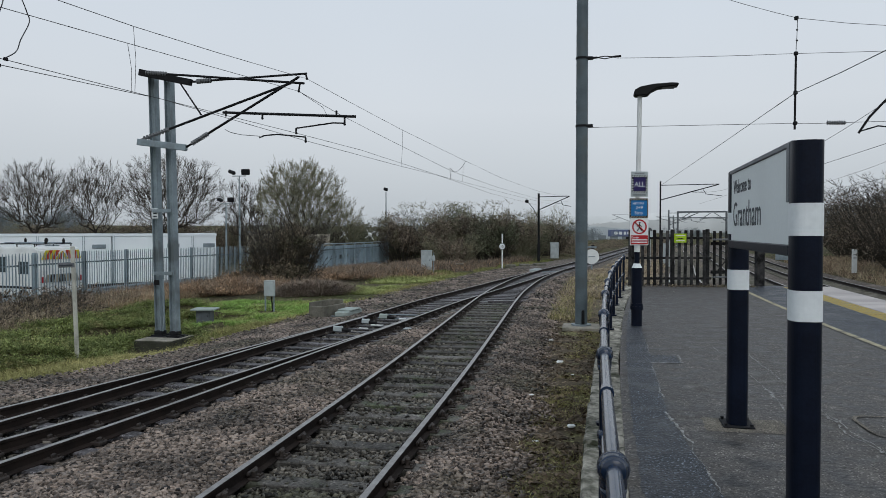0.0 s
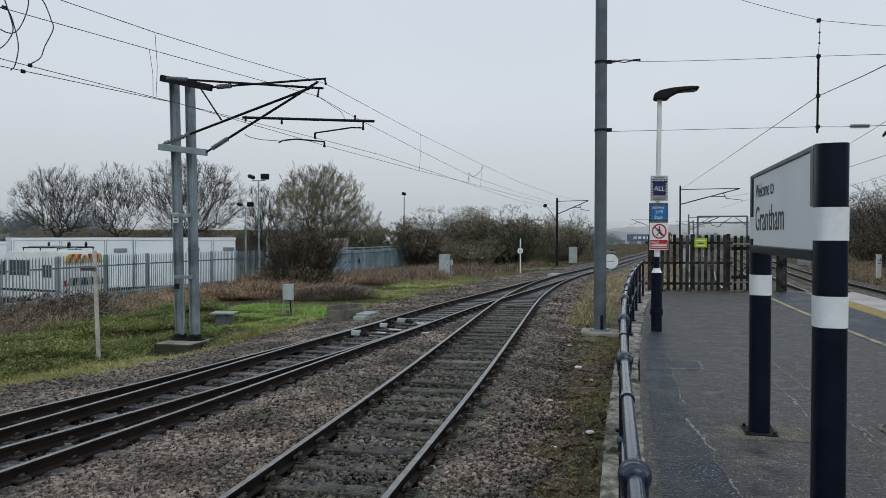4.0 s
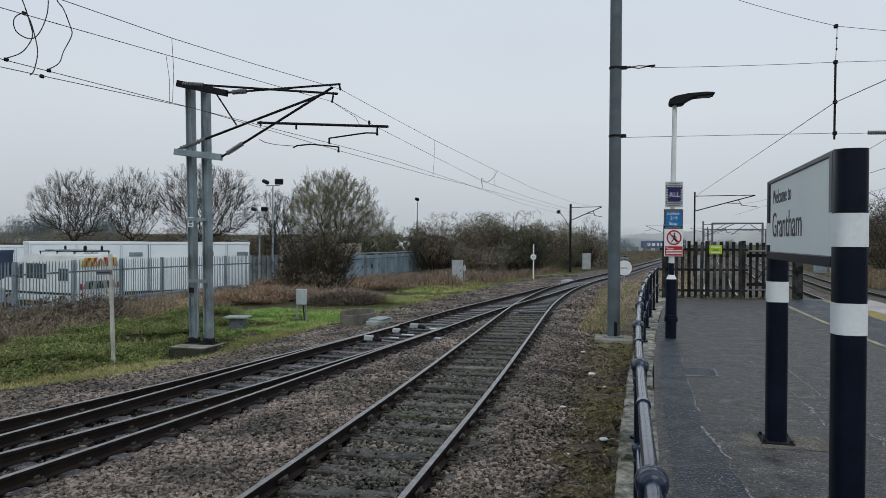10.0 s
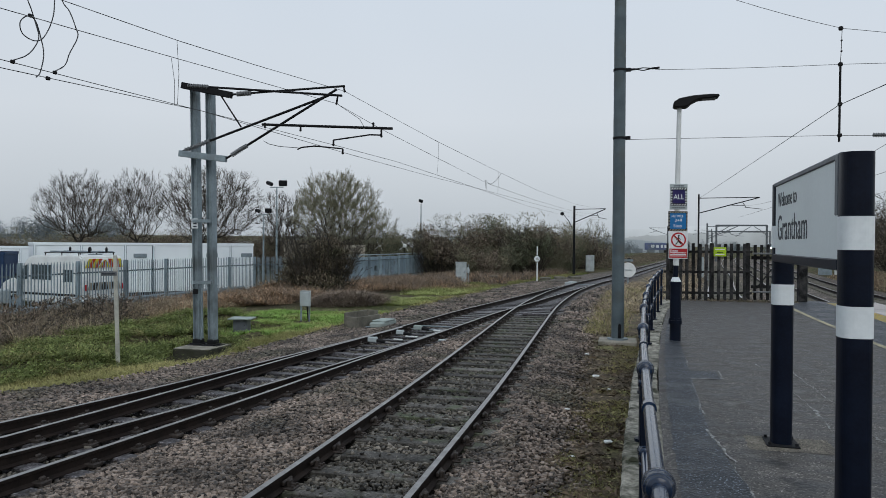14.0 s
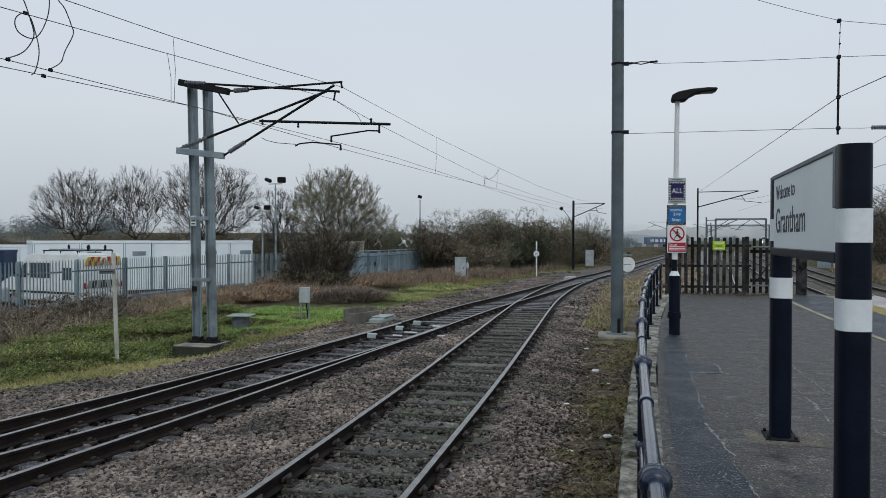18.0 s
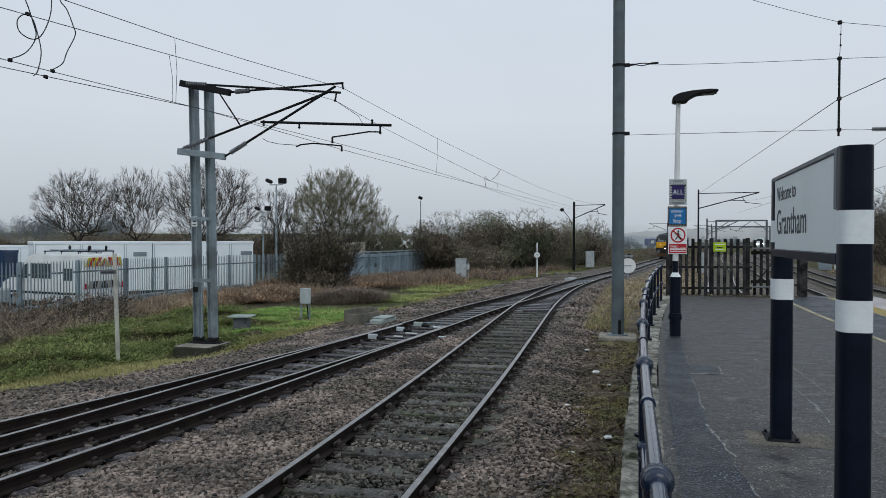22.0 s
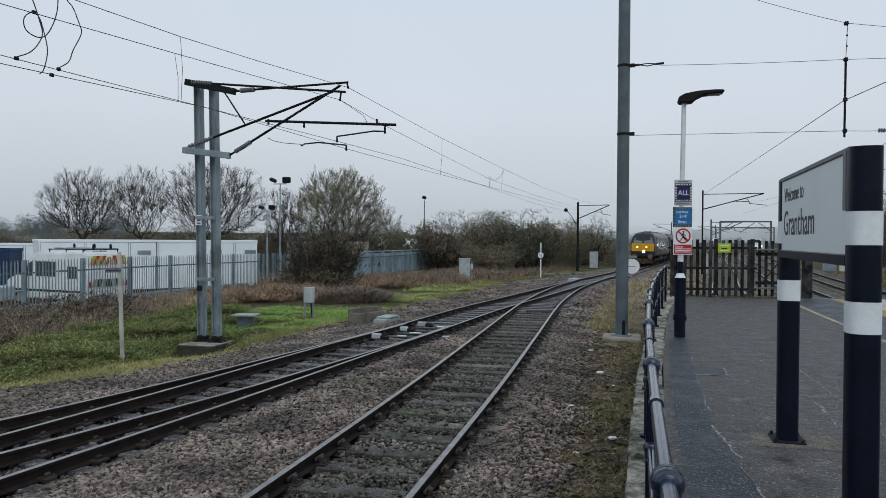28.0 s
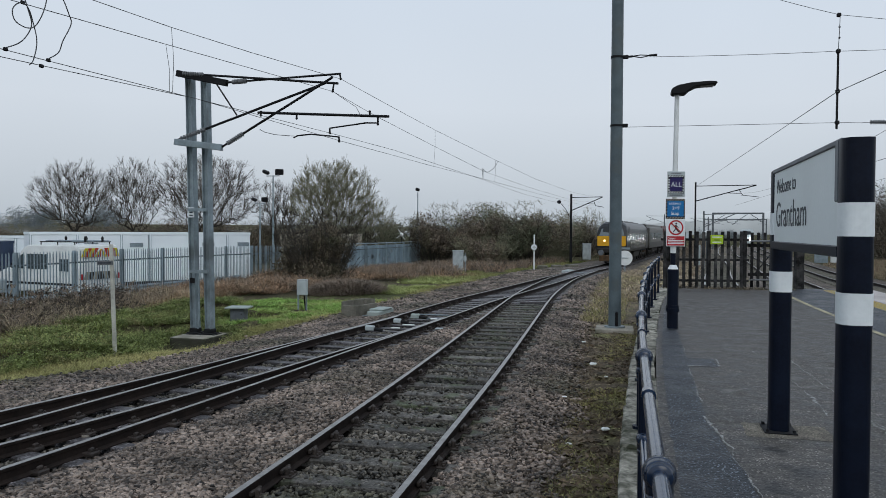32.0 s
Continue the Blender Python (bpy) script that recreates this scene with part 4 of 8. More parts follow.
while y < 22:
    ln = random.uniform(0.9, 1.6)
    bm = bmesh.new()
    w = random.uniform(0.27, 0.31)
    box(bm, (0, 0, 0), (w, ln - 0.018, 0.14), bevel=0.015)
    sd = random.random() * 50
    near = 2.5 < y < 9.5
    bmesh.ops.subdivide_edges(bm, edges=[ed for ed in bm.edges if ed.calc_length() > 0.2], cuts=12 if near else 4, use_grid_fill=True)
    smooth_top = random.random() < 0.3 and not near
    for vt in bm.verts:
        c = vt.co
        chip = noise.noise((c.x * 9 + sd, c.y * 24, 1.0)) * 0.016 + noise.noise((c.x * 22, c.y * 45 + sd, 2.0)) * 0.010
        vt.co += Vector((noise.noise(c * 6 + Vector((sd, 0, 0))) * 0.009, 0, 0.012 * noise.noise(c * 8 + Vector((0, sd, 0))) + (0 if smooth_top or c.z < 0 else chip)))
    o = part("coping_stone", bm, M["coping"], platform)
    ym = y + ln / 2
    o.matrix_local = pose(plat_left(ym) + 0.105 + random.uniform(-0.012, 0.012), ym, P_TOP - 0.066 + random.uniform(-0.006, 0.006), 0, 0, -math.degrees(0.0054 * ym))
    y += ln
# moss-filled cracks and patches
def crack(pts, w, material, name="crack", label="pale moss-filled crack", gaps=0.0, least=0.0):
    """A ragged broken line of filling that wanders along the points."""
    v, f = [], []
    fine = []
    for (x0, y0), (x1, y1) in zip(pts, pts[1:]):
        n = max(2, int(math.hypot(x1 - x0, y1 - y0) / 0.022))
        fine += [(x0 + (x1 - x0) * i / n, y0 + (y1 - y0) * i / n) for i in range(n)]
    fine.append(pts[-1])
    for i, (x, y) in enumerate(fine):
        j = 0.035 * noise.noise((x * 3, y * 3, 3)) + 0.015 * noise.noise((x * 11, y * 11, 3)) + 0.006 * noise.noise((x * 37, y * 37, 3))
        (xa, ya), (xb, yb) = fine[max(0, i - 1)], fine[min(len(fine) - 1, i + 1)]
        ln = math.hypot(xb - xa, yb - ya) or 1
        px, py = (yb - ya) / ln, -(xb - xa) / ln
        big = max(least, 0.25 + 1.1 * noise.noise((x * 2.2, y * 2.2, 8)))
        w_ = w * (0.45 + 0.75 * abs(noise.noise((x * 9, y * 9, 30))))
        wa = w_ * max(0.08, big * (0.6 + 1.4 * noise.noise((x * 23, y * 23, 9))))
        wb = w_ * max(0.08, big * (0.6 + 1.4 * noise.noise((x * 27, y * 27, 19))))
        v += [(x + px * (j + wa), y + py * (j + wa), P_TOP + 0.0056), (x + px * (j - wb), y + py * (j - wb), P_TOP + 0.0056)]
        if i and noise.noise((x * 5, y * 5, 21)) > gaps - 0.22:
            f.append((i * 2 - 2, i * 2 - 1, i * 2 + 1, i * 2))
    raw(name, v, f, material, platform, label)


crack([(0.93, 11.4), (0.89, 10.2), (0.86, 9.6)], 0.020, M["crack"])
crack([(0.87, 9.55), (1.02, 9.60), (1.19, 9.58)], 0.030, M["crack"], gaps=-0.3, least=0.5)
crack([(1.18, 9.56), (1.22, 9.30), (1.19, 9.04)], 0.045, M["crack"], gaps=-0.3, least=0.6)
crack([(0.83, 8.96), (0.97, 9.0), (1.13, 9.02)], 0.050, M["crack"], gaps=-0.8, least=0.8)
crack([(0.83, 8.96), (0.83, 8.6), (0.80, 7.76), (0.77, 7.1)], 0.030, M["crack"])
crack([(0.75, 6.55), (0.76, 6.25), (0.79, 5.75), (0.81, 5.60)], 0.050, M["crack"], gaps=-0.5, least=0.45)
crack([(0.81, 5.60), (0.80, 5.31), (0.83, 4.9), (0.88, 4.3), (0.97, 3.4)], 0.016, M["crack"], gaps=-0.2)
crack([(0.64, 5.86), (0.72, 5.76)], 0.036, M["crack"], gaps=-0.6, least=0.5)
crack([(1.62, 11.4), (1.71, 10.97), (1.76, 10.3), (1.79, 9.69), (1.81, 9.0)], 0.030, M["crack"])
crack([(1.81, 8.6), (1.82, 8.0), (1.81, 7.48), (1.77, 6.81)], 0.058, M["crack"], gaps=-0.3)
crack([(2.10, 10.3), (2.09, 9.69), (2.08, 8.88), (2.08, 7.98), (2.09, 6.85), (2.09, 6.51), (2.12, 5.2), (2.2, 3.0)], 0.024, M["crack"], gaps=-0.5, least=0.4)
crack([(2.02, 6.9), (2.06, 6.5), (2.04, 6.0), (2.1, 5.6)], 0.060, M["crack"])
crack([(1.30, 12.36), (1.55, 12.05), (1.77, 11.85), (2.23, 11.97), (2.9, 12.1)], 0.030, M["asphalt_dark"], "tar_seam", "dark tar-sealed seam", gaps=-0.3)
crack([(1.0, 12.75), (1.22, 12.5), (1.45, 12.25)], 0.034, M["crack"])
crack([(1.34, 12.5), (1.60, 12.2), (1.9, 12.0)], 0.018, M["crack"])
crack([(2.22, 5.9), (2.75, 5.85), (3.4, 5.7)], 0.022, M["crack"])
crack([(2.4, 9.0), (2.9, 8.4), (3.3, 7.4), (3.4, 6.4)], 0.018, M["crack"])
for px, py, pw, ph in ((1.32, 6.21, 0.33, 0.22), (1.20, 4.12, 0.34, 0.27)):
    ring = []
    for k in range(40):
        a = 2 * math.pi * k / 40
        ca, sa = math.cos(a), math.sin(a)
        q = 1 / max(abs(ca), abs(sa)) ** 0.8
        q *= 1 + 0.10 * noise.noise((ca * 2.1 + px, sa * 2.1, py)) + 0.05 * noise.noise((ca * 7, sa * 7, py))
        ring.append((px + pw * ca * q, py + ph * sa * q, P_TOP + 0.002))
    raw("foundation_patch", ring, [tuple(range(40))], M["patch"], platform, "pale concrete patch round the sign post foot")
bm = bmesh.new()
rings = []
for off in (0.0, 0.03):
    pts = []
    for q in range(32):
        a = 2 * math.pi * q / 32
        ca, sa = math.cos(a), math.sin(a)
        pts.append(bm.verts.new((2.52 + (0.30 - off) * math.copysign(abs(ca) ** 0.45, ca), 6.35 + (0.36 - off) * math.copysign(abs(sa) ** 0.45, sa), P_TOP + 0.0095)))
    rings.append(pts)
for q in range(32):
    bm.faces.new((rings[0][q], rings[0][(q + 1) % 32], rings[1][(q + 1) % 32], rings[1][q]))
part("drain_cover", bm, M["patch"], platform, "worn pale frame of a recessed cover")

# ---- overhead line: twin-post mast with two cantilevers ----
CAT_L = "overhead line mast"
mast = thing("overhead_line_mast", pose(-10.95, 17.98, -0.30), "galvanised twin-post overhead line mast with two cantilever arms", "mast")
O_ = Vector((-10.95, 17.98, -0.30))


def ml(x, y, z):
    return Vector((x, y, z)) - O_


def channel(bm, a, b, w, d, t=0.014):
    """Rolled H section from a to b, flanges across x."""
    a, b = Vector(a), Vector(b)
    q = (b - a).to_track_quat("Z", "Y").to_matrix().to_4x4()
    h = (b - a).length
    mt = Matrix.Translation((a + b) / 2) @ q
    for c, s in (((0, d / 2, 0), (w, t, h)), ((0, -d / 2, 0), (w, t, h)), ((0, 0, 0), (t, d, h))):
        bmesh.ops.create_cube(bm, size=1, matrix=mt @ Matrix.Translation(c) @ Matrix.Diagonal((*s, 1)))


for name, a, b in (("post", ml(-11.19, 18.01, -0.41), ml(-11.33, 18.02, 6.66)), ("post", ml(-10.71, 17.95, -0.41), ml(-10.83, 17.96, 6.62))):
    bm = bmesh.new()
    channel(bm, a, b, 0.205, 0.17)
    part(name, bm, M["galv"], mast)
    bm = bmesh.new()
    box(bm, a + Vector((0, 0, 0.085)), (0.34, 0.36, 0.03), bevel=0.005)
    box(bm, a + Vector((0, 0, 0.15)), (0.25, 0.24, 0.12), bevel=0.02)
    part("base_plate", bm, M["dark_steel"], mast)
bm = bmesh.new()
box(bm, ml(-10.91, 17.78, -0.60), (1.06, 1.22, 0.46), bevel=0.03)
for vt in bm.verts:
    vt.co.z += 0.02 * noise.noise(vt.co * 3)
part("foundation", bm, M["concrete_dark"], mast, "mossy concrete foundation block")
bm = bmesh.new()
box(bm, ml(-10.91, 17.78, -0.366), (1.03, 1.19, 0.02), bevel=0.006)
part("foundation_top", bm, M["concrete_pale"], mast, "pale lichened top of the foundation")
bm = bmesh.new()
box(bm, ml(-10.93, 17.96, -0.35), (0.92, 0.42, 0.02), bevel=0.005)
part("bearing_plate", bm, M["dark_steel"], mast)
for z in (1.35, 3.02):
    bm = bmesh.new()
    box(bm, ml(-10.95 - z * 0.016, 17.83, z), (0.55, 0.03, 0.09), bevel=0.004)
    part("tie_plate", bm, M["galv"], mast)
bm = bmesh.new()
box(bm, ml(-11.22, 17.87, 2.95), (0.17, 0.02, 0.27), bevel=0.004)
part("number_plate", bm, M["white_band"], mast)
for k in range(3):
    bm = bmesh.new()
    box(bm, ml(-11.22, 17.858, 3.03 - k * 0.08), (0.10, 0.006, 0.035))
    part("text_bar", bm, M["sign_text"], mast)
bm = bmesh.new()
box(bm, ml(-11.2, 17.87, 1.10), (0.15, 0.02, 0.14), bevel=0.004)
part("black_label", bm, M["black"], mast)
for k, (a, b) in enumerate((((-11.66, 17.80, 4.86), (-10.18, 17.68, 4.66)), ((-11.62, 17.85, 6.72), (-10.05, 17.72, 6.36)))):
    bm = bmesh.new()
    rot = (Vector(b) - Vector(a)).to_track_quat("X", "Z").to_matrix().to_4x4()
    box(bm, (ml(*a) + ml(*b)) / 2, ((Vector(b) - Vector(a)).length, 0.12, 0.17), rot, bevel=0.01)
    part("cross_arm", bm, M["galv"] if k == 0 else M["dark_steel"], mast)


def insulator(bm, a, b, r=0.068, n=9):
    a, b = Vector(a), Vector(b)
    rod(bm, a, b, r * 0.45, n=8)
    for i in range(n):
        c = a.lerp(b, (i + 0.5) / n)
        d = (b - a).normalized() * 0.012
        rod(bm, c - d, c + d, r, r * 0.8, n=10)


def arm(parent, a, b, r, ins=None, name="cantilever_tube", off=None):
    off = off or O_
    a, b = Vector(a) - off, Vector(b) - off
    bm = bmesh.new()
    start = a if ins is None else a.lerp(b, ins[1])
    rod(bm, start, b, r, n=8)
    part(name, bm, M["dark_steel"], parent)
    if ins:
        bm = bmesh.new()
        insulator(bm, a.lerp(b, ins[0]), a.lerp(b, ins[1]))
        part("insulator", bm, M["insulator"], parent, "grey ribbed insulator")
        if ins[0] > 0.01:
            bm = bmesh.new()
            rod(bm, a, a.lerp(b, ins[0]), 0.03, n=6)
            part("clevis", bm, M["dark_steel"], parent)


# upper tubes, diagonals, registration arms
arm(mast, (-11.50, 17.80, 6.70), (-6.83, 17.46, 6.17), 0.030, (0.02, 0.16))
arm(mast, (-10.05, 17.72, 6.38), (-6.76, 17.46, 6.41), 0.028, (0.05, 0.18))
arm(mast, (-11.62, 17.80, 4.90), (-7.20, 17.50, 6.20), 0.034, (0.03, 0.21))
arm(mast, (-10.18, 17.68, 4.68), (-6.98, 17.48, 6.34), 0.034, (0.05, 0.20))
arm(mast, (-9.11, 17.62, 5.54), (-5.45, 17.32, 5.28), 0.034, None, "registration_tube")
arm(mast, (-10.54, 17.73, 6.60), (-9.74, 17.66, 5.50), 0.022, None, "strut")
for pts in ([(-7.06, 17.48, 4.98), (-7.06, 17.48, 5.06), (-6.5, 17.42, 5.11), (-6.05, 17.37, 5.15), (-5.74, 17.34, 5.13)], [(-8.10, 17.60, 4.86), (-7.98, 17.59, 4.91), (-7.6, 17.55, 4.93), (-7.1, 17.5, 4.87), (-6.80, 17.46, 4.83), (-6.80, 17.46, 4.74)]):
    v, f = tube([Vector(p) - O_ for p in pts], 0.019, 6)
    raw("steady_arm", v, f, M["dark_steel"], mast, smooth=True)
for a, b in (((-5.74, 17.34, 5.28), (-5.74, 17.34, 5.10)), ((-7.98, 17.52, 5.44), (-7.98, 17.52, 5.34)), ((-6.80, 17.46, 4.82), (-6.80, 17.46, 4.72)), ((-7.06, 17.48, 5.06), (-7.06, 17.48, 4.94)),
             ((-6.79, 17.46, 6.41), (-6.76, 17.46, 6.28)), ((-6.95, 17.47, 6.16), (-6.98, 17.47, 5.98)), ((-5.95, 17.34, 5.30), (-5.95, 17.34, 5.42)), ((-9.02, 17.6, 5.58), (-9.02, 17.6, 5.46))):
    bm = bmesh.new()
    rod(bm, Vector(a) - O_, Vector(b) - O_, 0.024, n=6)
    ball(bm, Vector(b) - O_, 0.036)
    part("clamp", bm, M["dark_steel"], mast)
bm = bmesh.new()
path_rods(bm, [Vector(p) - O_ for p in ((-9.05, 17.6, 5.1), (-8.9, 17.6, 5.02), (-8.6, 17.6, 4.95), (-8.08, 17.6, 4.9))], 0.008)
part("stay_wire", bm, M["wire"], mast)
bm = bmesh.new()
path_rods(bm, [Vector(p) - O_ for p in ((-10.98, 17.84, 1.2), (-10.98, 17.83, 0.6), (-10.96, 17.83, 0.2), (-11.0, 17.82, -0.2))], 0.02)
part("earth_cable", bm, M["galv"], mast)


# ---- wires ----
def bent(pts, n=5):
    """Points of a smooth curve through pts."""
    p = [Vector(q) for q in pts]
    out = []
    for i in range(len(p) - 1):
        a, b, c, d = p[max(0, i - 1)], p[i], p[i + 1], p[min(len(p) - 1, i + 2)]
        for k in range(n):
            u = k / n
            out.append(0.5 * (2 * b + (c - a) * u + (2 * a - 5 * b + 4 * c - d) * u * u + (3 * b - a - 3 * c + d) * u ** 3))
    return out + [p[-1]]


def wire(pts, r=0.0060, label="dark overhead contact wire", group="overhead wires"):
    v, f = tube(pts, r, 5)
    return tagged(raw("overhead_wire", v, f, M["wire"], smooth=True), label, "wire", group)


def sag(a, b, n=14, drop=0.0):
    a, b = Vector(a), Vector(b)
    return [a.lerp(b, i / n) - Vector((0, 0, 4 * drop * (i / n) * (1 - i / n))) for i in range(n + 1)]


wire([(-11.4, -14, 4.98), (-8.29, 8.45, 4.96), (-7.06, 17.48, 4.94), (-6.67, 21.7, 4.96), (-5.93, 29.6, 4.80), (-4.92, 40.3, 4.52), (-3.2, 60, 4.45), (-1.5, 77, 4.9)])
wire([(-10.7, -14, 4.50), (-7.90, 8.06, 4.737), (-7.518, 11.32, 4.834), (-7.44, 11.97, 4.857), (-6.80, 17.46, 4.74), (-6.15, 24.7, 4.71), (-5.64, 30.5, 4.73), (-4.40, 44.4, 4.70), (-3.0, 60, 4.72), (-1.35, 77, 5.0)])
wire([(-11.2, -14, 5.6), (-9.6, -2, 5.52), (-8.20, 8.36, 5.63), (-7.78, 11.8, 5.77), (-6.98, 17.47, 5.98), (-6.73, 20.2, 5.76), (-6.27, 25.1, 5.47), (-5.65, 31.9, 5.10), (-4.76, 41.6, 4.95), (-3.2, 60, 4.95), (-1.5, 77, 5.5)], 0.0062, "dark catenary wire sagging between masts")
wire([(-10.6, -14, 6.3), (-9.0, -2, 5.9), (-7.75, 8.93, 5.90), (-7.42, 11.25, 5.93), (-7.12, 13.5, 6.02), (-6.76, 17.46, 6.28), (-6.45, 21.0, 6.12), (-6.13, 24.6, 5.97), (-5.36, 33.2, 5.72), (-4.54, 42.5, 5.50), (-3.3, 56.5, 5.48), (-2.29, 68, 5.72), (-1.4, 77.5, 6.1)], 0.0062, "dark catenary wire sagging between masts")
wire([(-6.98, 17.47, 5.98), (-6.55, 18.0, 5.66), (-6.22, 17.40, 5.36)], 0.006, "thin bridle wire between catenary and registration tube")
for a, b in (((-7.767, 11.59, 5.734), (-7.52, 11.32, 4.834)), ((-7.473, 11.316, 5.94), (-7.824, 11.87, 4.966)), ((-6.10, 24.7, 5.97), (-6.15, 24.7, 4.71)), ((-5.62, 31.5, 5.10), (-5.6, 31.3, 4.75)), ((-5.36, 33.2, 5.72), (-5.4, 33.2, 4.72))):
    wire([a, Vector(a).lerp(Vector(b), 0.5) + Vector((0.02, 0.02, 0)), b], 0.0045, "thin vertical dropper wire between catenary and contact wire")
wire(bent([(-5.30, 33.6, 5.70), (-5.45, 33.2, 5.35), (-5.55, 32.4, 5.12), (-5.60, 31.9, 5.10), (-5.68, 31.6, 5.2), (-5.66, 31.7, 4.78)]), 0.009, "dark looped jumper cable between two wires")
for pts in ([(-8.27, 8.60, 4.99), (-8.24, 8.80, 5.10), (-8.22, 8.93, 5.24), (-8.21, 9.01, 5.42), (-8.22, 8.96, 5.61), (-8.23, 8.89, 5.79), (-8.24, 8.84, 5.90), (-8.24, 8.80, 6.01)],
            [(-8.10, 8.84, 4.80), (-8.14, 8.96, 4.90), (-8.18, 9.07, 5.19), (-8.21, 9.03, 5.47), (-8.22, 8.95, 5.65), (-8.24, 8.84, 5.68), (-8.25, 8.73, 5.59), (-8.25, 8.71, 5.48), (-8.25, 8.78, 5.39), (-8.22, 8.93, 5.35), (-8.21, 9.07, 5.41), (-8.19, 9.18, 5.59), (-8.18, 9.26, 5.82), (-8.18, 9.28, 6.04), (-8.18, 9.29, 6.17)],
            [(-8.18, 9.29, 4.99), (-8.15, 9.46, 5.12), (-8.14, 9.54, 5.31), (-8.12, 9.69, 5.60), (-8.13, 9.66, 5.74), (-8.14, 9.54, 5.95), (-8.16, 9.44, 6.04), (-8.17, 9.36, 6.19)]):
    wire(bent(pts), 0.0085, "dark looped jumper cable between two wires")
for p in ((-8.27, 8.60, 4.97), (-8.18, 9.29, 4.97), (-7.82, 8.75, 4.75), (-8.20, 8.84, 5.68)):
    cl = thing("wire_clamp", pose(*p), "small dark clamp on an overhead wire", "clamp", "wire clamps")
    bm = bmesh.new()
    box(bm, (0, 0, 0), (0.04, 0.07, 0.05), bevel=0.01)
    part("body", bm, M["dark_steel"], cl)

# ---- tubular headspan mast beside the platform ----
rmast = thing("headspan_mast", pose(-0.01, 20.27, -0.12), "tall grey tubular steel mast carrying headspan wires", "mast")
bm = bmesh.new()
rod(bm, (0, 0, 0.0), (0.0, 0.0, 11.5), 0.165, 0.15, n=28)
part("tube", bm, M["mast_grey"], rmast, smooth=False)
bm = bmesh.new()
rod(bm, (0, 0, 0.02), (0, 0, 0.07), 0.27, n=16)
part("base_plate", bm, M["galv"], rmast)
bm = bmesh.new()
box(bm, (0, 0, -0.14), (1.0, 0.95, 0.34), bevel=0.03)
part("foundation", bm, M["concrete_pale"], rmast, "pale concrete foundation block")
bm = bmesh.new()
box(bm, (0.05, -0.172, 0.24), (0.08, 0.05, 0.32), bevel=0.01)
ball(bm, (0.05, -0.18, 0.42), 0.05)
part("earth_strip", bm, M["dark_steel"], rmast)
for z in (7.25, 5.43):
    bm = bmesh.new()
    rod(bm, (0, 0, z - 0.028), (0, 0, z + 0.028), 0.172, n=24)
    box(bm, (0.22, 0, z), (0.14, 0.05, 0.10), bevel=0.01)
    part("clamp_band", bm, M["dark_steel"], rmast)
bm = bmesh.new()
rod(bm, (0.25, 0, 7.25), (0.40, 0, 7.26), 0.03)
for s in (-1, 1):
    path_rods(bm, [(0.38, 0, 7.26), (0.6, 0, 7.25 + s * 0.035), (0.85, 0, 7.26)], 0.014)
rod(bm, (0.82, 0, 7.26), (1.02, 0, 7.27), 0.03)
part("turnbuckle", bm, M["dark_steel"], rmast)
wire(sag((0.9, 20.27, 7.10), (5.37, 20.27, 7.02), 4, 0.02) + sag((5.37, 20.27, 7.02), (17.5, 20.27, 7.15), 8, 0.1)[1:], 0.0065, "thin grey headspan cross wire", "headspan wires")
wire(sag((0.2, 20.27, 5.27), (5.38, 20.27, 5.24), 4, 0.0) + [(5.9, 20.27, 5.22), (17.5, 20.27, 5.3)], 0.0065, "thin grey headspan cross wire", "headspan wires")
wire(sag((0.05, 20.27, 11.2), (2.9, 20.27, 8.8), 4, 0.1) + sag((2.9, 20.27, 8.8), (5.40, 20.27, 7.92), 4, 0.03)[1:] + sag((5.40, 20.27, 7.92), (12.5, 20.27, 7.6), 6, 0.25)[1:] + [(17.5, 20.27, 11.0)], 0.0065, "thin sagging headspan support wire", "headspan wires")
hang = thing("headspan_hanger", pose(5.37, 20.27, 0), "dark vertical hanger rod on the headspan wires", "hanger")
bm = bmesh.new()
path_rods(bm, [(0.03, 0, 7.92), (0.02, 0, 7.5), (0.0, 0, 7.05)], 0.008)
part("upper_link", bm, M["wire"], hang)
bm = bmesh.new()
rod(bm, (0, 0, 7.05), (-0.01, 0, 5.08), 0.028)
part("rod", bm, M["dark_steel"], hang)
for z in (7.92, 7.02, 6.02, 5.24):
    bm = bmesh.new()
    box(bm, (0, 0, z), (0.10, 0.09, 0.10), bevel=0.02)
    part("clamp", bm, M["dark_steel"], hang)
for z in (7.62, 7.35):
    bm = bmesh.new()
    ball(bm, (0.02, 0, z), 0.03)
    part("bead_insulator", bm, M["dark_steel"], hang)
bm = bmesh.new()
insulator(bm, (0.75, 0, 5.23), (1.2, 0, 5.22), 0.06, 8)
part("insulator", bm, M["insulator"], hang)
bm = bmesh.new()
path_rods(bm, [(1.5, 0, 4.95), (1.75, 0, 5.35), (2.6, 0, 6.3)], 0.03)
path_rods(bm, [(1.55, 0, 5.0), (1.95, 0, 5.12), (2.8, 0, 5.0)], 0.018)
part("registration_arm", bm, M["dark_steel"], hang)
MASTR = (5.67, 60.0)
wire([(5.1, -10, 4.55), (5.2, 5, 5.25), (5.30, 16.66, 5.78), (5.33, 20.27, 5.99), (5.85, 40, 6.12), (6.98, 69.5, 6.58)], 0.010, "thick dark feeder wire running along the platform", "main line wires")
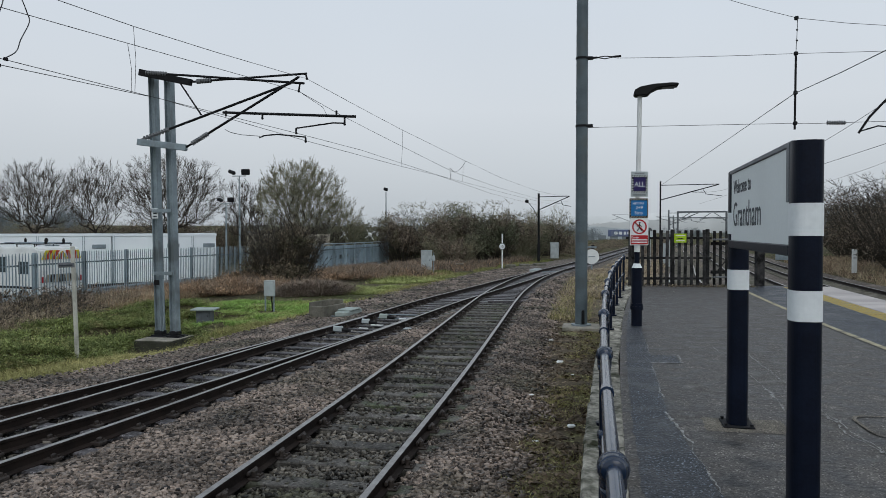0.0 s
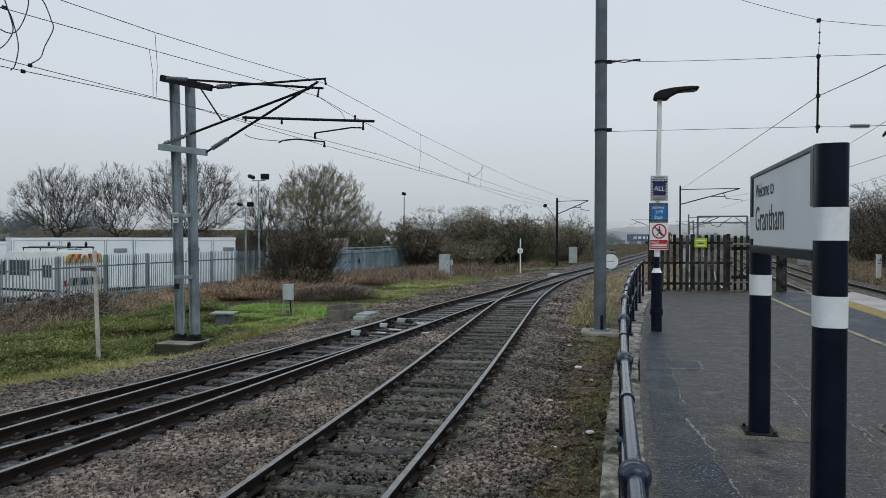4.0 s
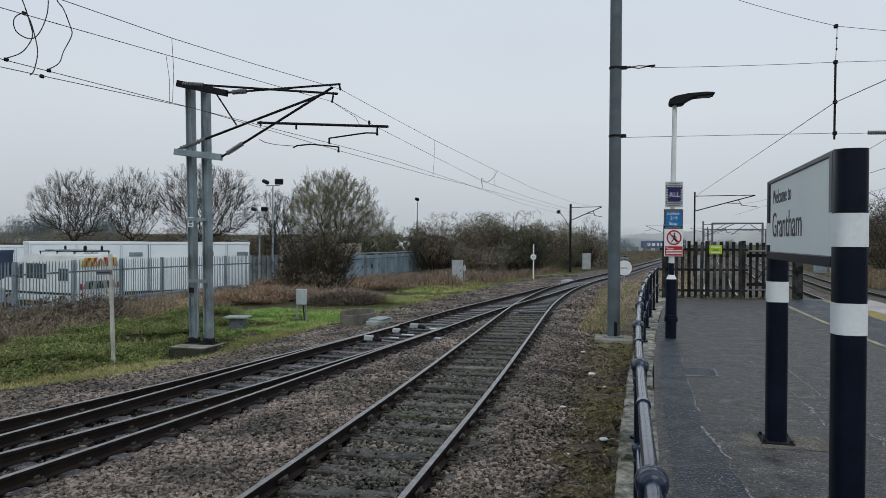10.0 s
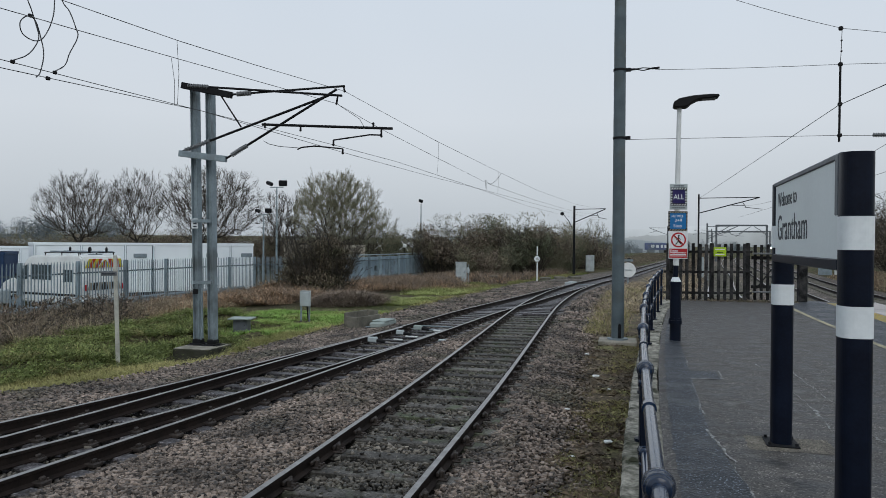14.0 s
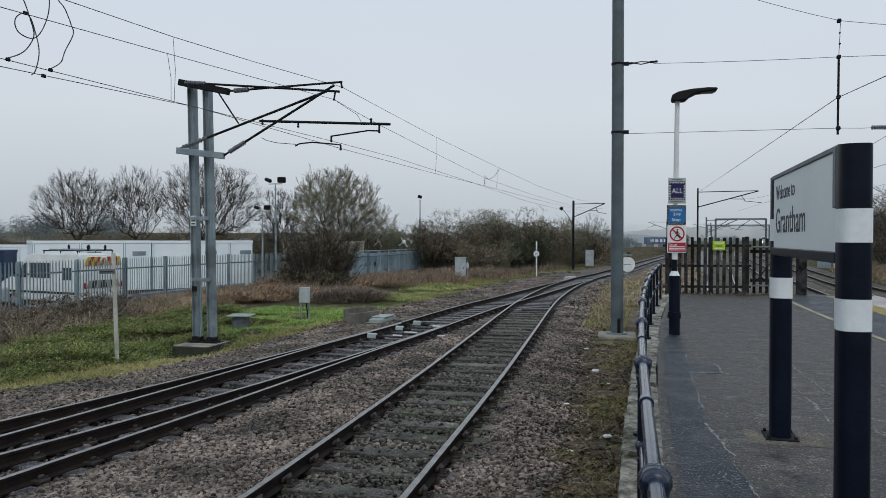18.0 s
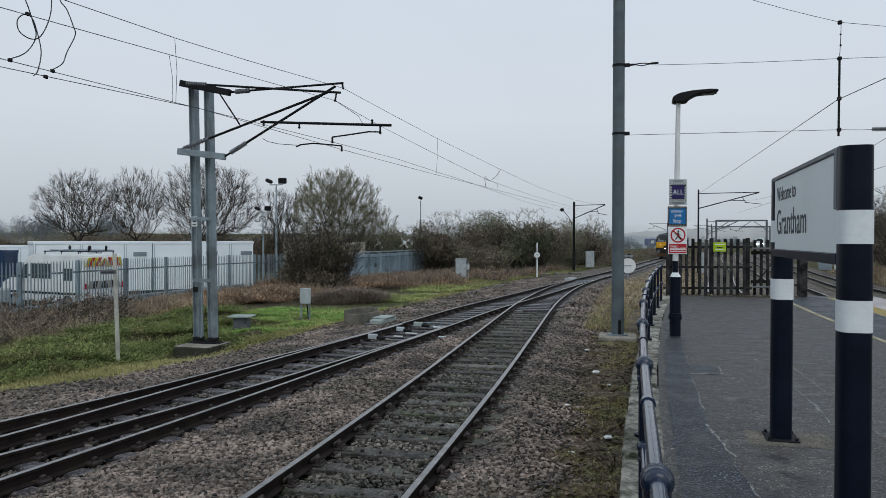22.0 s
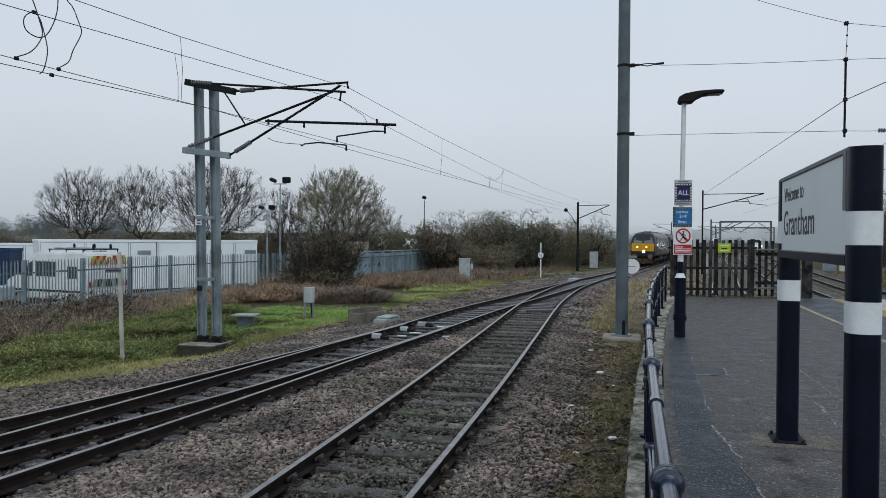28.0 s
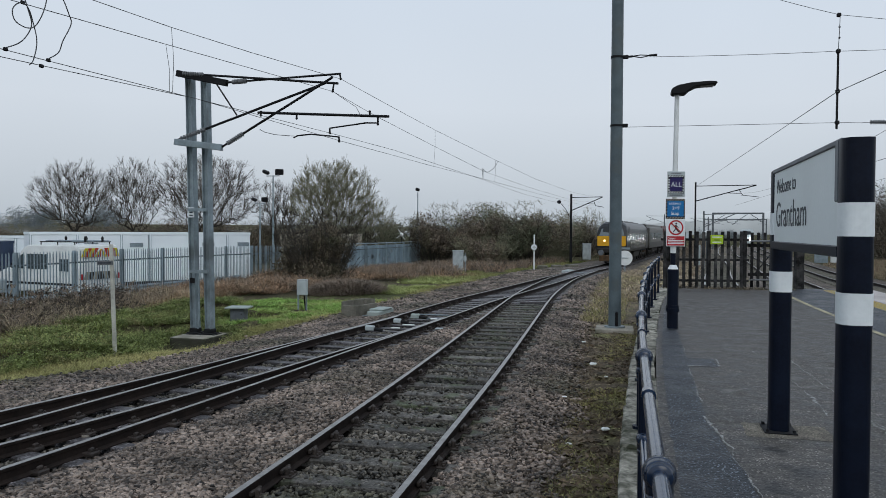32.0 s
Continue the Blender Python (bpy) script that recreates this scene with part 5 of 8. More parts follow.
for x0, x1, x2, z0, z1, z2 in ((6.0, 7.80, 10.4, 4.75, 4.77, 4.9), (6.0, 7.85, 10.6, 6.4, 5.95, 6.0), (9.2, 10.9, 15.5, 4.5, 4.6, 4.7), (9.2, 11.0, 15.6, 6.3, 5.8, 6.0)):
    wire(sag((x0, -10, z0), (x1, 20.27, z1), 8, 0.35 if z0 > 5 else 0) + sag((x1, 20.27, z1), (x2, 70, z2), 10, 0.75 if z0 > 5 else 0.02)[1:], 0.0075, "dark overhead wire of the main line", "main line wires")

# ---- farther masts ----
def far_mast(x, y, h, side, reach, label, base=-0.2, r=0.16, steel="dark_steel"):
    t = thing("overhead_line_mast", pose(x, y, base), label, "mast", "distant masts")
    bm = bmesh.new()
    channel(bm, (0, 0, 0), (0, 0, h), r * 1.6, r * 1.8, 0.03)
    part("post", bm, M[steel], t)
    bm = bmesh.new()
    box(bm, (0, 0, 0.9), (r * 2.1, r * 2.1, 1.8), bevel=0.02)
    part("sheath", bm, M[steel], t)
    for a, b, w in (((0, 0, h - 0.35), (side * reach, 0, h - 0.3), 0.035), ((0, 0, h - 1.7), (side * reach, 0, h - 0.32), 0.045), ((side * reach * 0.72, 0, h - 0.70), (side * reach * 0.78, 0, h - 1.18), 0.028), ((side * reach * 0.54, 0, h - 1.00), (side * reach * 0.77, 0, h - 1.02), 0.028), ((side * reach * 0.76, 0, h - 1.18), (side * reach * 1.05, 0, h - 1.36), 0.025)):
        bm = bmesh.new()
        rod(bm, a, b, w, n=6)
        part("cantilever_tube", bm, M[steel], t)
    return t


far_mast(-4.47, 76.7, 7.05, 1, 3.15, "dark rusty overhead line mast with one cantilever arm", base=-0.72, r=0.13)
fl = thing("floodlight", pose(-5.72, 76.7, -0.72), "small dark lamp head on a slender bent arm", "lamp")
bm = bmesh.new()
path_rods(bm, [(1.15, 0, 4.6), (0.7, 0, 5.5), (0.12, 0, 6.2)], 0.03)
part("bracket", bm, M["dark_steel"], fl)
bm = bmesh.new()
ball(bm, (0.02, 0, 6.25), 0.24, 1, (1, 1, 0.9))
part("lamp_head", bm, M["dark_steel"], fl)
far_mast(6.98, 69.7, 7.62, 1, 5.1, "dark overhead line mast beside the main line", base=-0.65, r=0.08)
far_mast(9.3, 84.0, 5.4, 0.6, 5.2, "slim dark overhead line mast beside the main line", base=-0.65, r=0.09, steel="mast_far")
far_mast(9.3, 150.0, 6.6, -1, 3.5, "distant dark overhead line mast", base=-0.65, r=0.14, steel="mast_far")
far_mast(21.5, 185.0, 6.8, -1, 4.0, "distant dark overhead line mast", base=-0.65, r=0.13, steel="mast_far")
far_mast(27.5, 235.0, 6.8, 1, 4.0, "distant dark overhead line mast", base=-0.65, r=0.13, steel="mast_far")
for gx0, gx1, gyy, hh in ((17.2, 25.7, 141.0, 6.65), (24.0, 40.0, 215.0, 6.8)):
    gan = thing("overhead_line_gantry", pose(gx0, gyy, -0.65), "portal gantry tinted pale for mist, spanning the main line tracks", "gantry")
    w = gx1 - gx0
    for xx in (0, w):
        bm = bmesh.new()
        channel(bm, (xx, 0, 0), (xx, 0, hh), 0.3, 0.3, 0.04)
        part("leg", bm, M["mast_far"], gan)
    bm = bmesh.new()
    box(bm, (w / 2, 0, hh - 0.1), (w, 0.3, 0.28), bevel=0.02)
    part("beam", bm, M["mast_far"], gan)
    for xx, s in ((0.1, 1), (w - 0.1, -1), (w * 0.45, 1)):
        bm = bmesh.new()
        rod(bm, (xx, 0, hh - 1.6), (xx + s * 2.0, 0, hh - 0.3), 0.06, n=6)
        rod(bm, (xx + s * 0.6, 0, hh - 1.3), (xx + s * 2.2, 0, hh - 1.4), 0.04, n=6)
        part("cantilever", bm, M["mast_far"], gan)

# ---- platform name sign ----
A0, B0 = Vector((1.255, 6.23, P_TOP)), Vector((1.175, 4.13, P_TOP))
sdir = (A0 - B0).normalized()
syaw = math.degrees(math.atan2(sdir.y, sdir.x))
sign = thing("station_name_sign", pose(B0.x, B0.y, B0.z, 0, 0, syaw), "station name sign on two navy posts with white bands", "sign")
SL = (A0 - B0).length
for k, x in enumerate((0.0, SL)):
    def oval(z0, z1, grow=0.0):
        bm = bmesh.new()
        pts = []
        for i in range(44):
            a = 2 * math.pi * i / 44
            ca, sa = math.cos(a), math.sin(a)
            pts.append((x + (0.090 + grow) * math.copysign(abs(ca) ** 0.75, ca), (0.078 + grow) * math.copysign(abs(sa) ** 0.6, sa)))
        extrude_poly(bm, pts, z1 - z0, Matrix.Translation((0, 0, z0)))
        return bm
    part("post", oval(0.012, 2.04), M["navy"], sign, smooth=False)
    for z0, z1 in ((1.10, 1.26), (1.545, 1.715)):
        part("white_band", oval(z0, z1, 0.0025), M["white_band"], sign)
    bm = bmesh.new()
    box(bm, (x, 0, 0.010), (0.27, 0.24, 0.012), bevel=0.004)
    for sx in (-0.115, 0.115):
        for sy in (-0.105, 0.105):
            rod(bm, (x + sx, sy * 0.92, 0.012), (x + sx, sy * 0.92, 0.036), 0.013, n=6)
    part("base_plate", bm, M["dark_steel"], sign)
X0, X1, SO = 0.088, 2.08, 0.05
bm = bmesh.new()
box(bm, ((X0 + X1) / 2, SO, 1.76), (X1 - X0, 0.03, 0.54), bevel=0.003)
part("panel", bm, M["sign_white"], sign, "off-white sign face")
bm = bmesh.new()
box(bm, ((X0 + X1) / 2 - 0.03, SO, 2.033), (X1 - X0 + 0.10, 0.05, 0.032), bevel=0.006)
part("frame_rail", bm, M["sign_frame"], sign)
bm = bmesh.new()
box(bm, ((X0 + X1) / 2 - 0.01, SO, 1.466), (X1 - X0 + 0.08, 0.055, 0.06), bevel=0.006)
part("frame_rail", bm, M["navy"], sign)
bm = bmesh.new()
box(bm, (X1 + 0.012, SO, 1.76), (0.026, 0.05, 0.56), bevel=0.005)
part("stile_and_lit_facet", bm, M["sign_frame"], sign)
# thin grey plate paints the lit facet of the near post
bm = bmesh.new()
box(bm, (0.058, 0.074, 1.882), (0.066, 0.012, 0.316), bevel=0.004)
part("stile_and_lit_facet", bm, M["sign_frame"], sign)
# lettering on the face turned to the track
for body, size, x, z, sx in (("Welcome to", 0.150, 1.925, 1.856, 0.95), ("Grantham", 0.262, 1.938, 1.608, 1.03)):
    text("lettering", body, size, M["sign_text"], sign, Matrix.Translation((x, SO + 0.0165, z)) @ pose(0, 0, 0, 90, 0, 180), sx)

# ---- lamp column with notices ----
lc = thing("platform_lamp", pose(0.905, 12.49, P_TOP), "white lamp column with a navy base and flat black lamp head", "lamp")
bm = bmesh.new()
rod(bm, (0, 0, 0), (0, 0, 0.93), 0.088, n=20)
part("base_sleeve", bm, M["navy"], lc)
for z, r in ((0.30, 0.108), (0.34, 0.10), (0.93, 0.093)):
    bm = bmesh.new()
    rod(bm, (0, 0, z - 0.03), (0, 0, z + 0.03), r, n=20)
    part("collar", bm, M["navy"], lc)
bm = bmesh.new()
rod(bm, (0, 0, 0.96), (0, 0, 1.03), 0.084, 0.05, n=20)
part("cap", bm, M["white_band"], lc)
bm = bmesh.new()
rod(bm, (0, 0, 1.0), (0, 0, 1.26), 0.045, n=16)
part("lower_pole", bm, M["navy"], lc)
bm = bmesh.new()
rod(bm, (0, 0, 1.22), (0.03, 0.0, 3.79), 0.046, 0.036, n=18)
part("column", bm, M["white_paint"], lc)
bm = bmesh.new()
prof = [(-0.10, 0.02), (-0.09, 0.10), (0.02, 0.16), (0.25, 0.20), (0.55, 0.215), (0.69, 0.205), (0.70, 0.165), (0.55, 0.145), (0.34, 0.13), (0.22, 0.07), (0.15, 0.0), (-0.06, -0.01)]
extrude_poly(bm, [(x * 0.88, z * 0.86) for x, z in prof], 0.26, Matrix.Translation((0.02, 0.13, 3.78)) @ pose(0, 0, 0, 90, 0, 0))
bmesh.ops.bevel(bm, geom=[ed for ed in bm.edges], offset=0.012, segments=1, affect="EDGES")
part("lamp_head", bm, M["black"], lc, "flat black lamp head")
bm = bmesh.new()
box(bm, (0.46, 0.0, 3.902), (0.24, 0.18, 0.012))
part("diffuser", bm, M["insulator"], lc)


def notice(name, z0, z1, x0, x1, material, label):
    t = thing(name, pose(0.935, 12.43, P_TOP, 0, 0, 13), label, "sign")
    bm = bmesh.new()
    box(bm, ((x0 + x1) / 2, 0, (z0 + z1) / 2), (x1 - x0, 0.012, z1 - z0), bevel=0.004)
    part("plate", bm, material, t)
    return t


def flat(name, t, x0, x1, z0, z1, material, d=0.0085):
    bm = bmesh.new()
    box(bm, ((x0 + x1) / 2, -d, (z0 + z1) / 2), (x1 - x0, 0.003, z1 - z0))
    return part(name, bm, material, t)


def stripes(t, x0, x1, z0, z1, step, dark, d=0.0095):
    bm = bmesh.new()
    k = x0
    while k < x1 - step * 0.6:
        extrude_poly(bm, [(k, z0), (k + step * 0.5, z0), (min(x1, k + step), z1), (k + step * 0.5, z1)], 0.002, Matrix.Translation((0, -d + 0.001, 0)) @ pose(0, 0, 0, 90, 0, 0))
        k += step
    part("stripe_band", bm, dark, t)


UP = pose(0, 0, 0, 90, 0, 0)
n1 = notice("stopping_sign", 2.125, 2.54, -0.145, 0.140, M["box_grey"], "indigo train stopping sign in a striped border")
flat("border", n1, -0.132, 0.127, 2.185, 2.482, M["black"], 0.0075)
flat("panel", n1, -0.100, 0.095, 2.225, 2.442, M["purple_sign"])
stripes(n1, -0.130, 0.125, 2.450, 2.475, 0.042, M["white_band"])
stripes(n1, -0.130, 0.125, 2.192, 2.217, 0.042, M["white_band"])
for zz in np.arange(2.23, 2.44, 0.042):
    flat("hatch", n1, -0.130, -0.106, zz, zz + 0.02, M["white_band"])
    flat("hatch", n1, 0.101, 0.125, zz, zz + 0.02, M["white_band"])
text("lettering", "ALL", 0.115, M["white_band"], n1, Matrix.Translation((-0.088, -0.0105, 2.293)) @ UP, 0.9)
for k in range(6):
    flat("text_bar", n1, -0.085 + k * 0.028, -0.064 + k * 0.028, 2.498, 2.520, M["sign_frame"])
    flat("text_bar", n1, -0.105 + k * 0.035, -0.078 + k * 0.035, 2.145, 2.170, M["sign_frame"])
n2 = notice("stopping_sign", 1.775, 2.10, -0.165, 0.145, M["black"], "blue train stopping sign with black and yellow hatched edge")
flat("panel", n2, -0.140, 0.120, 1.815, 2.065, M["blue_sign"])
stripes(n2, -0.16, 0.14, 2.07, 2.095, 0.045, M["coach_cream"])
stripes(n2, -0.16, 0.14, 1.78, 1.807, 0.045, M["coach_cream"])
for zz in np.arange(1.83, 2.05, 0.05):
    flat("hatch", n2, -0.163, -0.145, zz, zz + 0.02, M["coach_cream"])
    flat("hatch", n2, 0.125, 0.143, zz, zz + 0.02, M["coach_cream"])
text("lettering", "HST/MK4", 0.055, M["white_band"], n2, Matrix.Translation((-0.115, -0.0105, 2.0)) @ UP, 0.85)
text("lettering", "2+9", 0.075, M["white_band"], n2, Matrix.Translation((-0.065, -0.0105, 1.925)) @ UP)
text("lettering", "Stop", 0.075, M["white_band"], n2, Matrix.Translation((-0.085, -0.0105, 1.84)) @ UP)
n3 = notice("warning_sign", 1.33, 1.77, -0.155, 0.150, M["white_band"], "white no-walking warning sign with a red lower panel")
bm = bmesh.new()
c0, ro, ri = Vector((0.0, 0, 1.635)), 0.122, 0.098
ring = [bm.verts.new((c0.x + math.cos(a) * r, -0.009, c0.z + math.sin(a) * r)) for a in np.linspace(0, 2 * math.pi, 33)[:-1] for r in (ro, ri)]
for i in range(32):
    j = (i + 1) % 32
    bm.faces.new((ring[2 * i], ring[2 * j], ring[2 * j + 1], ring[2 * i + 1]))
part("ring", bm, M["red"], n3)
bm = bmesh.new()
ball(bm, (0.005, -0.009, 1.70), 0.017, 1, (1, 0.1, 1))
for a, b, w in (((0.0, 1.68), (0.0, 1.62), 0.018), ((0.0, 1.62), (0.045, 1.565), 0.011), ((0.0, 1.62), (-0.045, 1.56), 0.011), ((0.0, 1.67), (0.04, 1.635), 0.008), ((0.0, 1.67), (-0.035, 1.64), 0.008)):
    rod(bm, (a[0], -0.009, a[1]), (b[0], -0.009, b[1]), w * 0.7, n=6)
part("pictogram", bm, M["black"], n3)
bm = bmesh.new()
rod(bm, (-0.078, -0.0155, 1.71), (0.078, -0.0155, 1.56), 0.010, n=6)
part("slash", bm, M["red"], n3)
flat("red_panel", n3, -0.145, 0.140, 1.345, 1.495, M["red"])
text("lettering", "Danger", 0.05, M["white_band"], n3, Matrix.Translation((-0.135, -0.0105, 1.445)) @ UP, 0.9)
for zz in (1.42, 1.395, 1.37):
    flat("text_bar", n3, -0.13, 0.125, zz, zz + 0.012, M["white_band"], 0.0105)

# ---- railing ----
railing = thing("railing", pose(0, 0, P_TOP), "navy tubular railing along the platform edge", "railing")


def rail_x(y):
    return 0.10 + 0.00255 * max(0, y) ** 2


for h, r in ((0.90, 0.024), (0.46, 0.019)):
    v, f = sweep([(r * math.cos(a), r * math.sin(a)) for a in np.linspace(0, 2 * math.pi, 13)[:-1]], [(rail_x(y), y, h) for y in np.arange(-19.4, 19.9, 0.4)])
    raw("top_rail" if h > 0.6 else "middle_rail", v, f, M["navy_rail"], railing, smooth=True)
for y in [-19.35, -17.4, -15.45, -13.5, -11.55, -9.6, -7.65, -5.7, -3.75, -1.8, 0.15, 2.1, 4.05, 6.0, 7.95, 9.9, 11.85, 13.8, 15.7, 17.55, 19.4]:
    bm = bmesh.new()
    rod(bm, (rail_x(y), y, 0.0), (rail_x(y), y, 0.90), 0.028, n=12)
    rod(bm, (rail_x(y), y, 0.0), (rail_x(y), y, 0.03), 0.06, n=12)
    part("post", bm, M["navy"], railing)
    for h, r in ((0.90, 0.041), (0.46, 0.034)):
        bm = bmesh.new()
        d = Vector((0.0051 * max(0, y), 1, 0)).normalized() * 0.045
        c = Vector((rail_x(y), y, h))
        for u0, k0, u1, k1 in ((-1.0, 0.78, -0.75, 1.0), (-0.75, 1.0, -0.3, 1.14), (-0.3, 1.14, 0.3, 1.14), (0.3, 1.14, 0.75, 1.0), (0.75, 1.0, 1.0, 0.78)):
            rod(bm, c + d * u0, c + d * u1, r * k0, r * k1, n=20)
        rod(bm, c - Vector((0, 0, 0.085)), c - Vector((0, 0, 0.055)), r * 0.85, r * 0.95, n=16)
        rod(bm, c - Vector((0, 0, 0.055)), c, r * 0.95, n=16)
        part("collar", bm, M["navy_rail"], railing, smooth=True)
for y in (3.1, 5.0, 8.9):
    bm = bmesh.new()
    rod(bm, (rail_x(y) - 0.0002, y - 0.03, 0.90), (rail_x(y), y + 0.03, 0.90), 0.030, n=14)
    part("sleeve", bm, M["navy_rail"], railing)

# ---- paling fence across the platform end ----
fence = thing("paling_fence", pose(1.40, 21.35, P_TOP, 0, 0, 9.6), "dark weathered wooden paling fence across the platform end", "fence")
bm = bmesh.new()
box(bm, (0, 0, 0), (0.088, 0.022, 1.56))
for vt in bm.verts:
    if vt.co.z > 0 and vt.co.x > 0:
        vt.co.z += 0.0
bmesh.ops.bevel(bm, geom=list(bm.edges), offset=0.006, segments=1, affect="EDGES")
pale = part("pale", bm, M["fence_wood"])
for k in range(13):
    o = share("pale", pale, pose(-0.07 + k * 0.172 + random.uniform(-0.008, 0.008), -0.05, 0.80 + random.uniform(-0.015, 0.015), random.uniform(-0.6, 0.6), random.uniform(-0.9, 0.9), 0), fence)
for z in (0.22, 0.80, 1.36):
    bm = bmesh.new()
    box(bm, (1.02, 0.0, z), (2.40, 0.05, 0.065), bevel=0.008)
    part("fence_rail", bm, M["fence_wood"], fence)
for x in (0.04, 1.14, 2.12):
    bm = bmesh.new()
    box(bm, (x, 0.05, 0.8), (0.10, 0.10, 1.62), bevel=0.012)
    part("fence_post", bm, M["fence_wood"], fence)
bpy.data.objects.remove(pale)
gate = thing("platform_gate", pose(3.58, 21.72, P_TOP, 0, 0, 9.6), "pale-framed gate with dark wooden pales in the fence", "gate")
for z in (0.26, 1.32):
    bm = bmesh.new()
    rod(bm, (0.0, -0.08, z), (0.95, -0.08, z), 0.024, n=10)
    part("gate_rail", bm, M["insulator"], gate)
for k in range(5):
    bm = bmesh.new()
    box(bm, (0.09 + k * 0.172, 0, 0.80), (0.08, 0.022, 1.52), bevel=0.005)
    part("pale", bm, M["fence_wood"], gate)
for z in (0.4, 1.2):
    bm = bmesh.new()
    box(bm, (0.48, 0.04, z), (0.95, 0.05, 0.09), bevel=0.006)
    part("gate_bar", bm, M["fence_wood"], gate)
bm = bmesh.new()
rod(bm, (0.02, -0.08, 0.26), (0.85, -0.06, 1.32), 0.016, n=8)
part("gate_brace", bm, M["dark_steel"], gate)
bm = bmesh.new()
box(bm, (0.72, -0.10, 1.40), (0.10, 0.06, 0.13), bevel=0.01)
part("lock_box", bm, M["white_band"], gate)
gp = thing("gate_post", pose(4.98, 22.0, P_TOP, 0, 0, 9.6), "thick dark timber gate post", "post")
bm = bmesh.new()
box(bm, (-0.05, 0, 0.72), (0.22, 0.20, 1.44), bevel=0.015)
part("timber", bm, M["fence_wood"], gp)
nt = thing("notice", pose(2.70, 21.46, P_TOP + 1.36, 0, 0, 9.6), "small lime-green notice on the paling fence", "sign")
bm = bmesh.new()
box(bm, (0, -0.045, 0), (0.34, 0.008, 0.25), bevel=0.003)
part("plate", bm, M["lime"], nt)
for zz, w in ((0.07, 0.26), (-0.01, 0.16), (-0.07, 0.24)):
    bm = bmesh.new()
    box(bm, (0, -0.051, zz), (w, 0.003, 0.025))
    part("text_bar", bm, M["black"] if zz < 0.05 and zz > -0.05 else M["white_band"], nt)

# ---- palisade fence and yard ----
FX = -20.7
pal = thing("palisade_fence", pose(FX, 0, -0.78), "galvanised steel palisade fence with pointed pales along the yard", "fence")
bm = bmesh.new()
extrude_poly(bm, [(-0.028, 0), (0.028, 0), (0.028, 2.30), (0.010, 2.42), (0.0, 2.36), (-0.010, 2.42), (-0.028, 2.30)], 0.008, pose(0, 0, 0, 90, 0, 90))
pale = part("pale", bm, M["galv_fence"])
y = 16.0
while y < 50:
    share("pale", pale, pose(random.uniform(-0.006, 0.006), y, random.uniform(-0.015, 0.015) - fall(y) * 0.7, random.uniform(-0.4, 0.4), 0, 0), pal)
    y += 0.16
bpy.data.objects.remove(pale)
for z in (0.35, 1.95):
    v, f = sweep([(-0.025, -0.03), (0.025, -0.03), (0.025, 0.03), (-0.025, 0.03)], [(-0.04, y, z - fall(y) * 0.7) for y in np.arange(16, 79, 3.0)])
    raw("fence_rail", v, f, M["mast_grey"], pal)
for y in np.arange(16.2, 79, 2.9):
    bm = bmesh.new()
    channel(bm, (-0.10, y, -fall(y)), (-0.10, y, 2.42 - fall(y) * 0.7), 0.11, 0.11, 0.016)
    part("fence_post", bm, M["galv_fence"], pal)
y = 50.0
while y < 78:
    bm = bmesh.new()
    box(bm, (-0.22, y + 0.48, 1.15 - fall(y) * 0.7), (0.03, 0.95, 2.2 + random.uniform(-0.03, 0.03)), bevel=0.004)
    for r in np.arange(0.1, 0.95, 0.17):
        box(bm, (-0.20, y + r, 1.15 - fall(y) * 0.7), (0.04, 0.05, 2.15))
    part("sheet_panel", bm, M["hoarding"], pal, "ribbed blue-grey steel sheet")
    y += 0.97
bm = bmesh.new()
path_rods(bm, [(-0.25, y, 2.42 - fall(y) * 0.7) for y in np.arange(50, 79, 4)], 0.05)
part("capping_rail", bm, M["galv"], pal)
for k in range(26):
    # pale torn bills stuck on the sheets
    bm = bmesh.new()
    y = random.uniform(55, 77)
    s = random.uniform(0.12, 0.5)
    extrude_poly(bm, [(-s, -s * 0.5 * random.random()), (s * random.random(), -s * 0.4), (s, s * 0.3 * random.random()), (s * 0.2, s * 0.5), (-s * 0.7, s * 0.4)], 0.004, Matrix.Translation((-0.172, y, random.uniform(0.1, 1.5) - 0.2)) @ pose(0, 0, 0, 90, 0, 90))
    part("peeled_patch", bm, M["galv"], pal)


def cabin(x, y, yaw, ln, z0, z1, label, mat_="cabin", joints=2.2, depth=2.6):
    t = thing("site_cabin", pose(x, y, z0, 0, 0, yaw), label, "cabin", "yard cabins")
    h = z1 - z0
    bm = bmesh.new()
    box(bm, (ln / 2, depth / 2, h / 2 + 0.1), (ln, depth, h - 0.2), bevel=0.02)
    part("body", bm, M[mat_], t)
    bm = bmesh.new()
    box(bm, (ln / 2, depth / 2, h - 0.08), (ln + 0.06, depth + 0.06, 0.16), bevel=0.02)
    part("roof_edge", bm, M[mat_], t)
    bm = bmesh.new()
    box(bm, (ln / 2, depth / 2, 0.10), (ln + 0.02, depth + 0.02, 0.2))
    part("base_beam", bm, M["under"], t)
    x0 = 0.03
    while x0 < ln:
        bm = bmesh.new()
        box(bm, (x0, -0.015, h / 2 + 0.05), (0.07, 0.05, h - 0.35), bevel=0.008)
        part("panel_joint", bm, M[mat_], t)
        if mat_ == "cabin":
            for s in (-0.05, 0.05):
                bm = bmesh.new()
                box(bm, (x0 + s, -0.012, h / 2 + 0.05), (0.014, 0.034, h - 0.3))
                part("joint_gap", bm, M["hoarding"], t)
        x0 += joints
    return t


c1 = cabin(-29.42, 32.03, 48.5, 5.85, -0.62, 2.34, "long white steel site cabin behind the palisade fence")
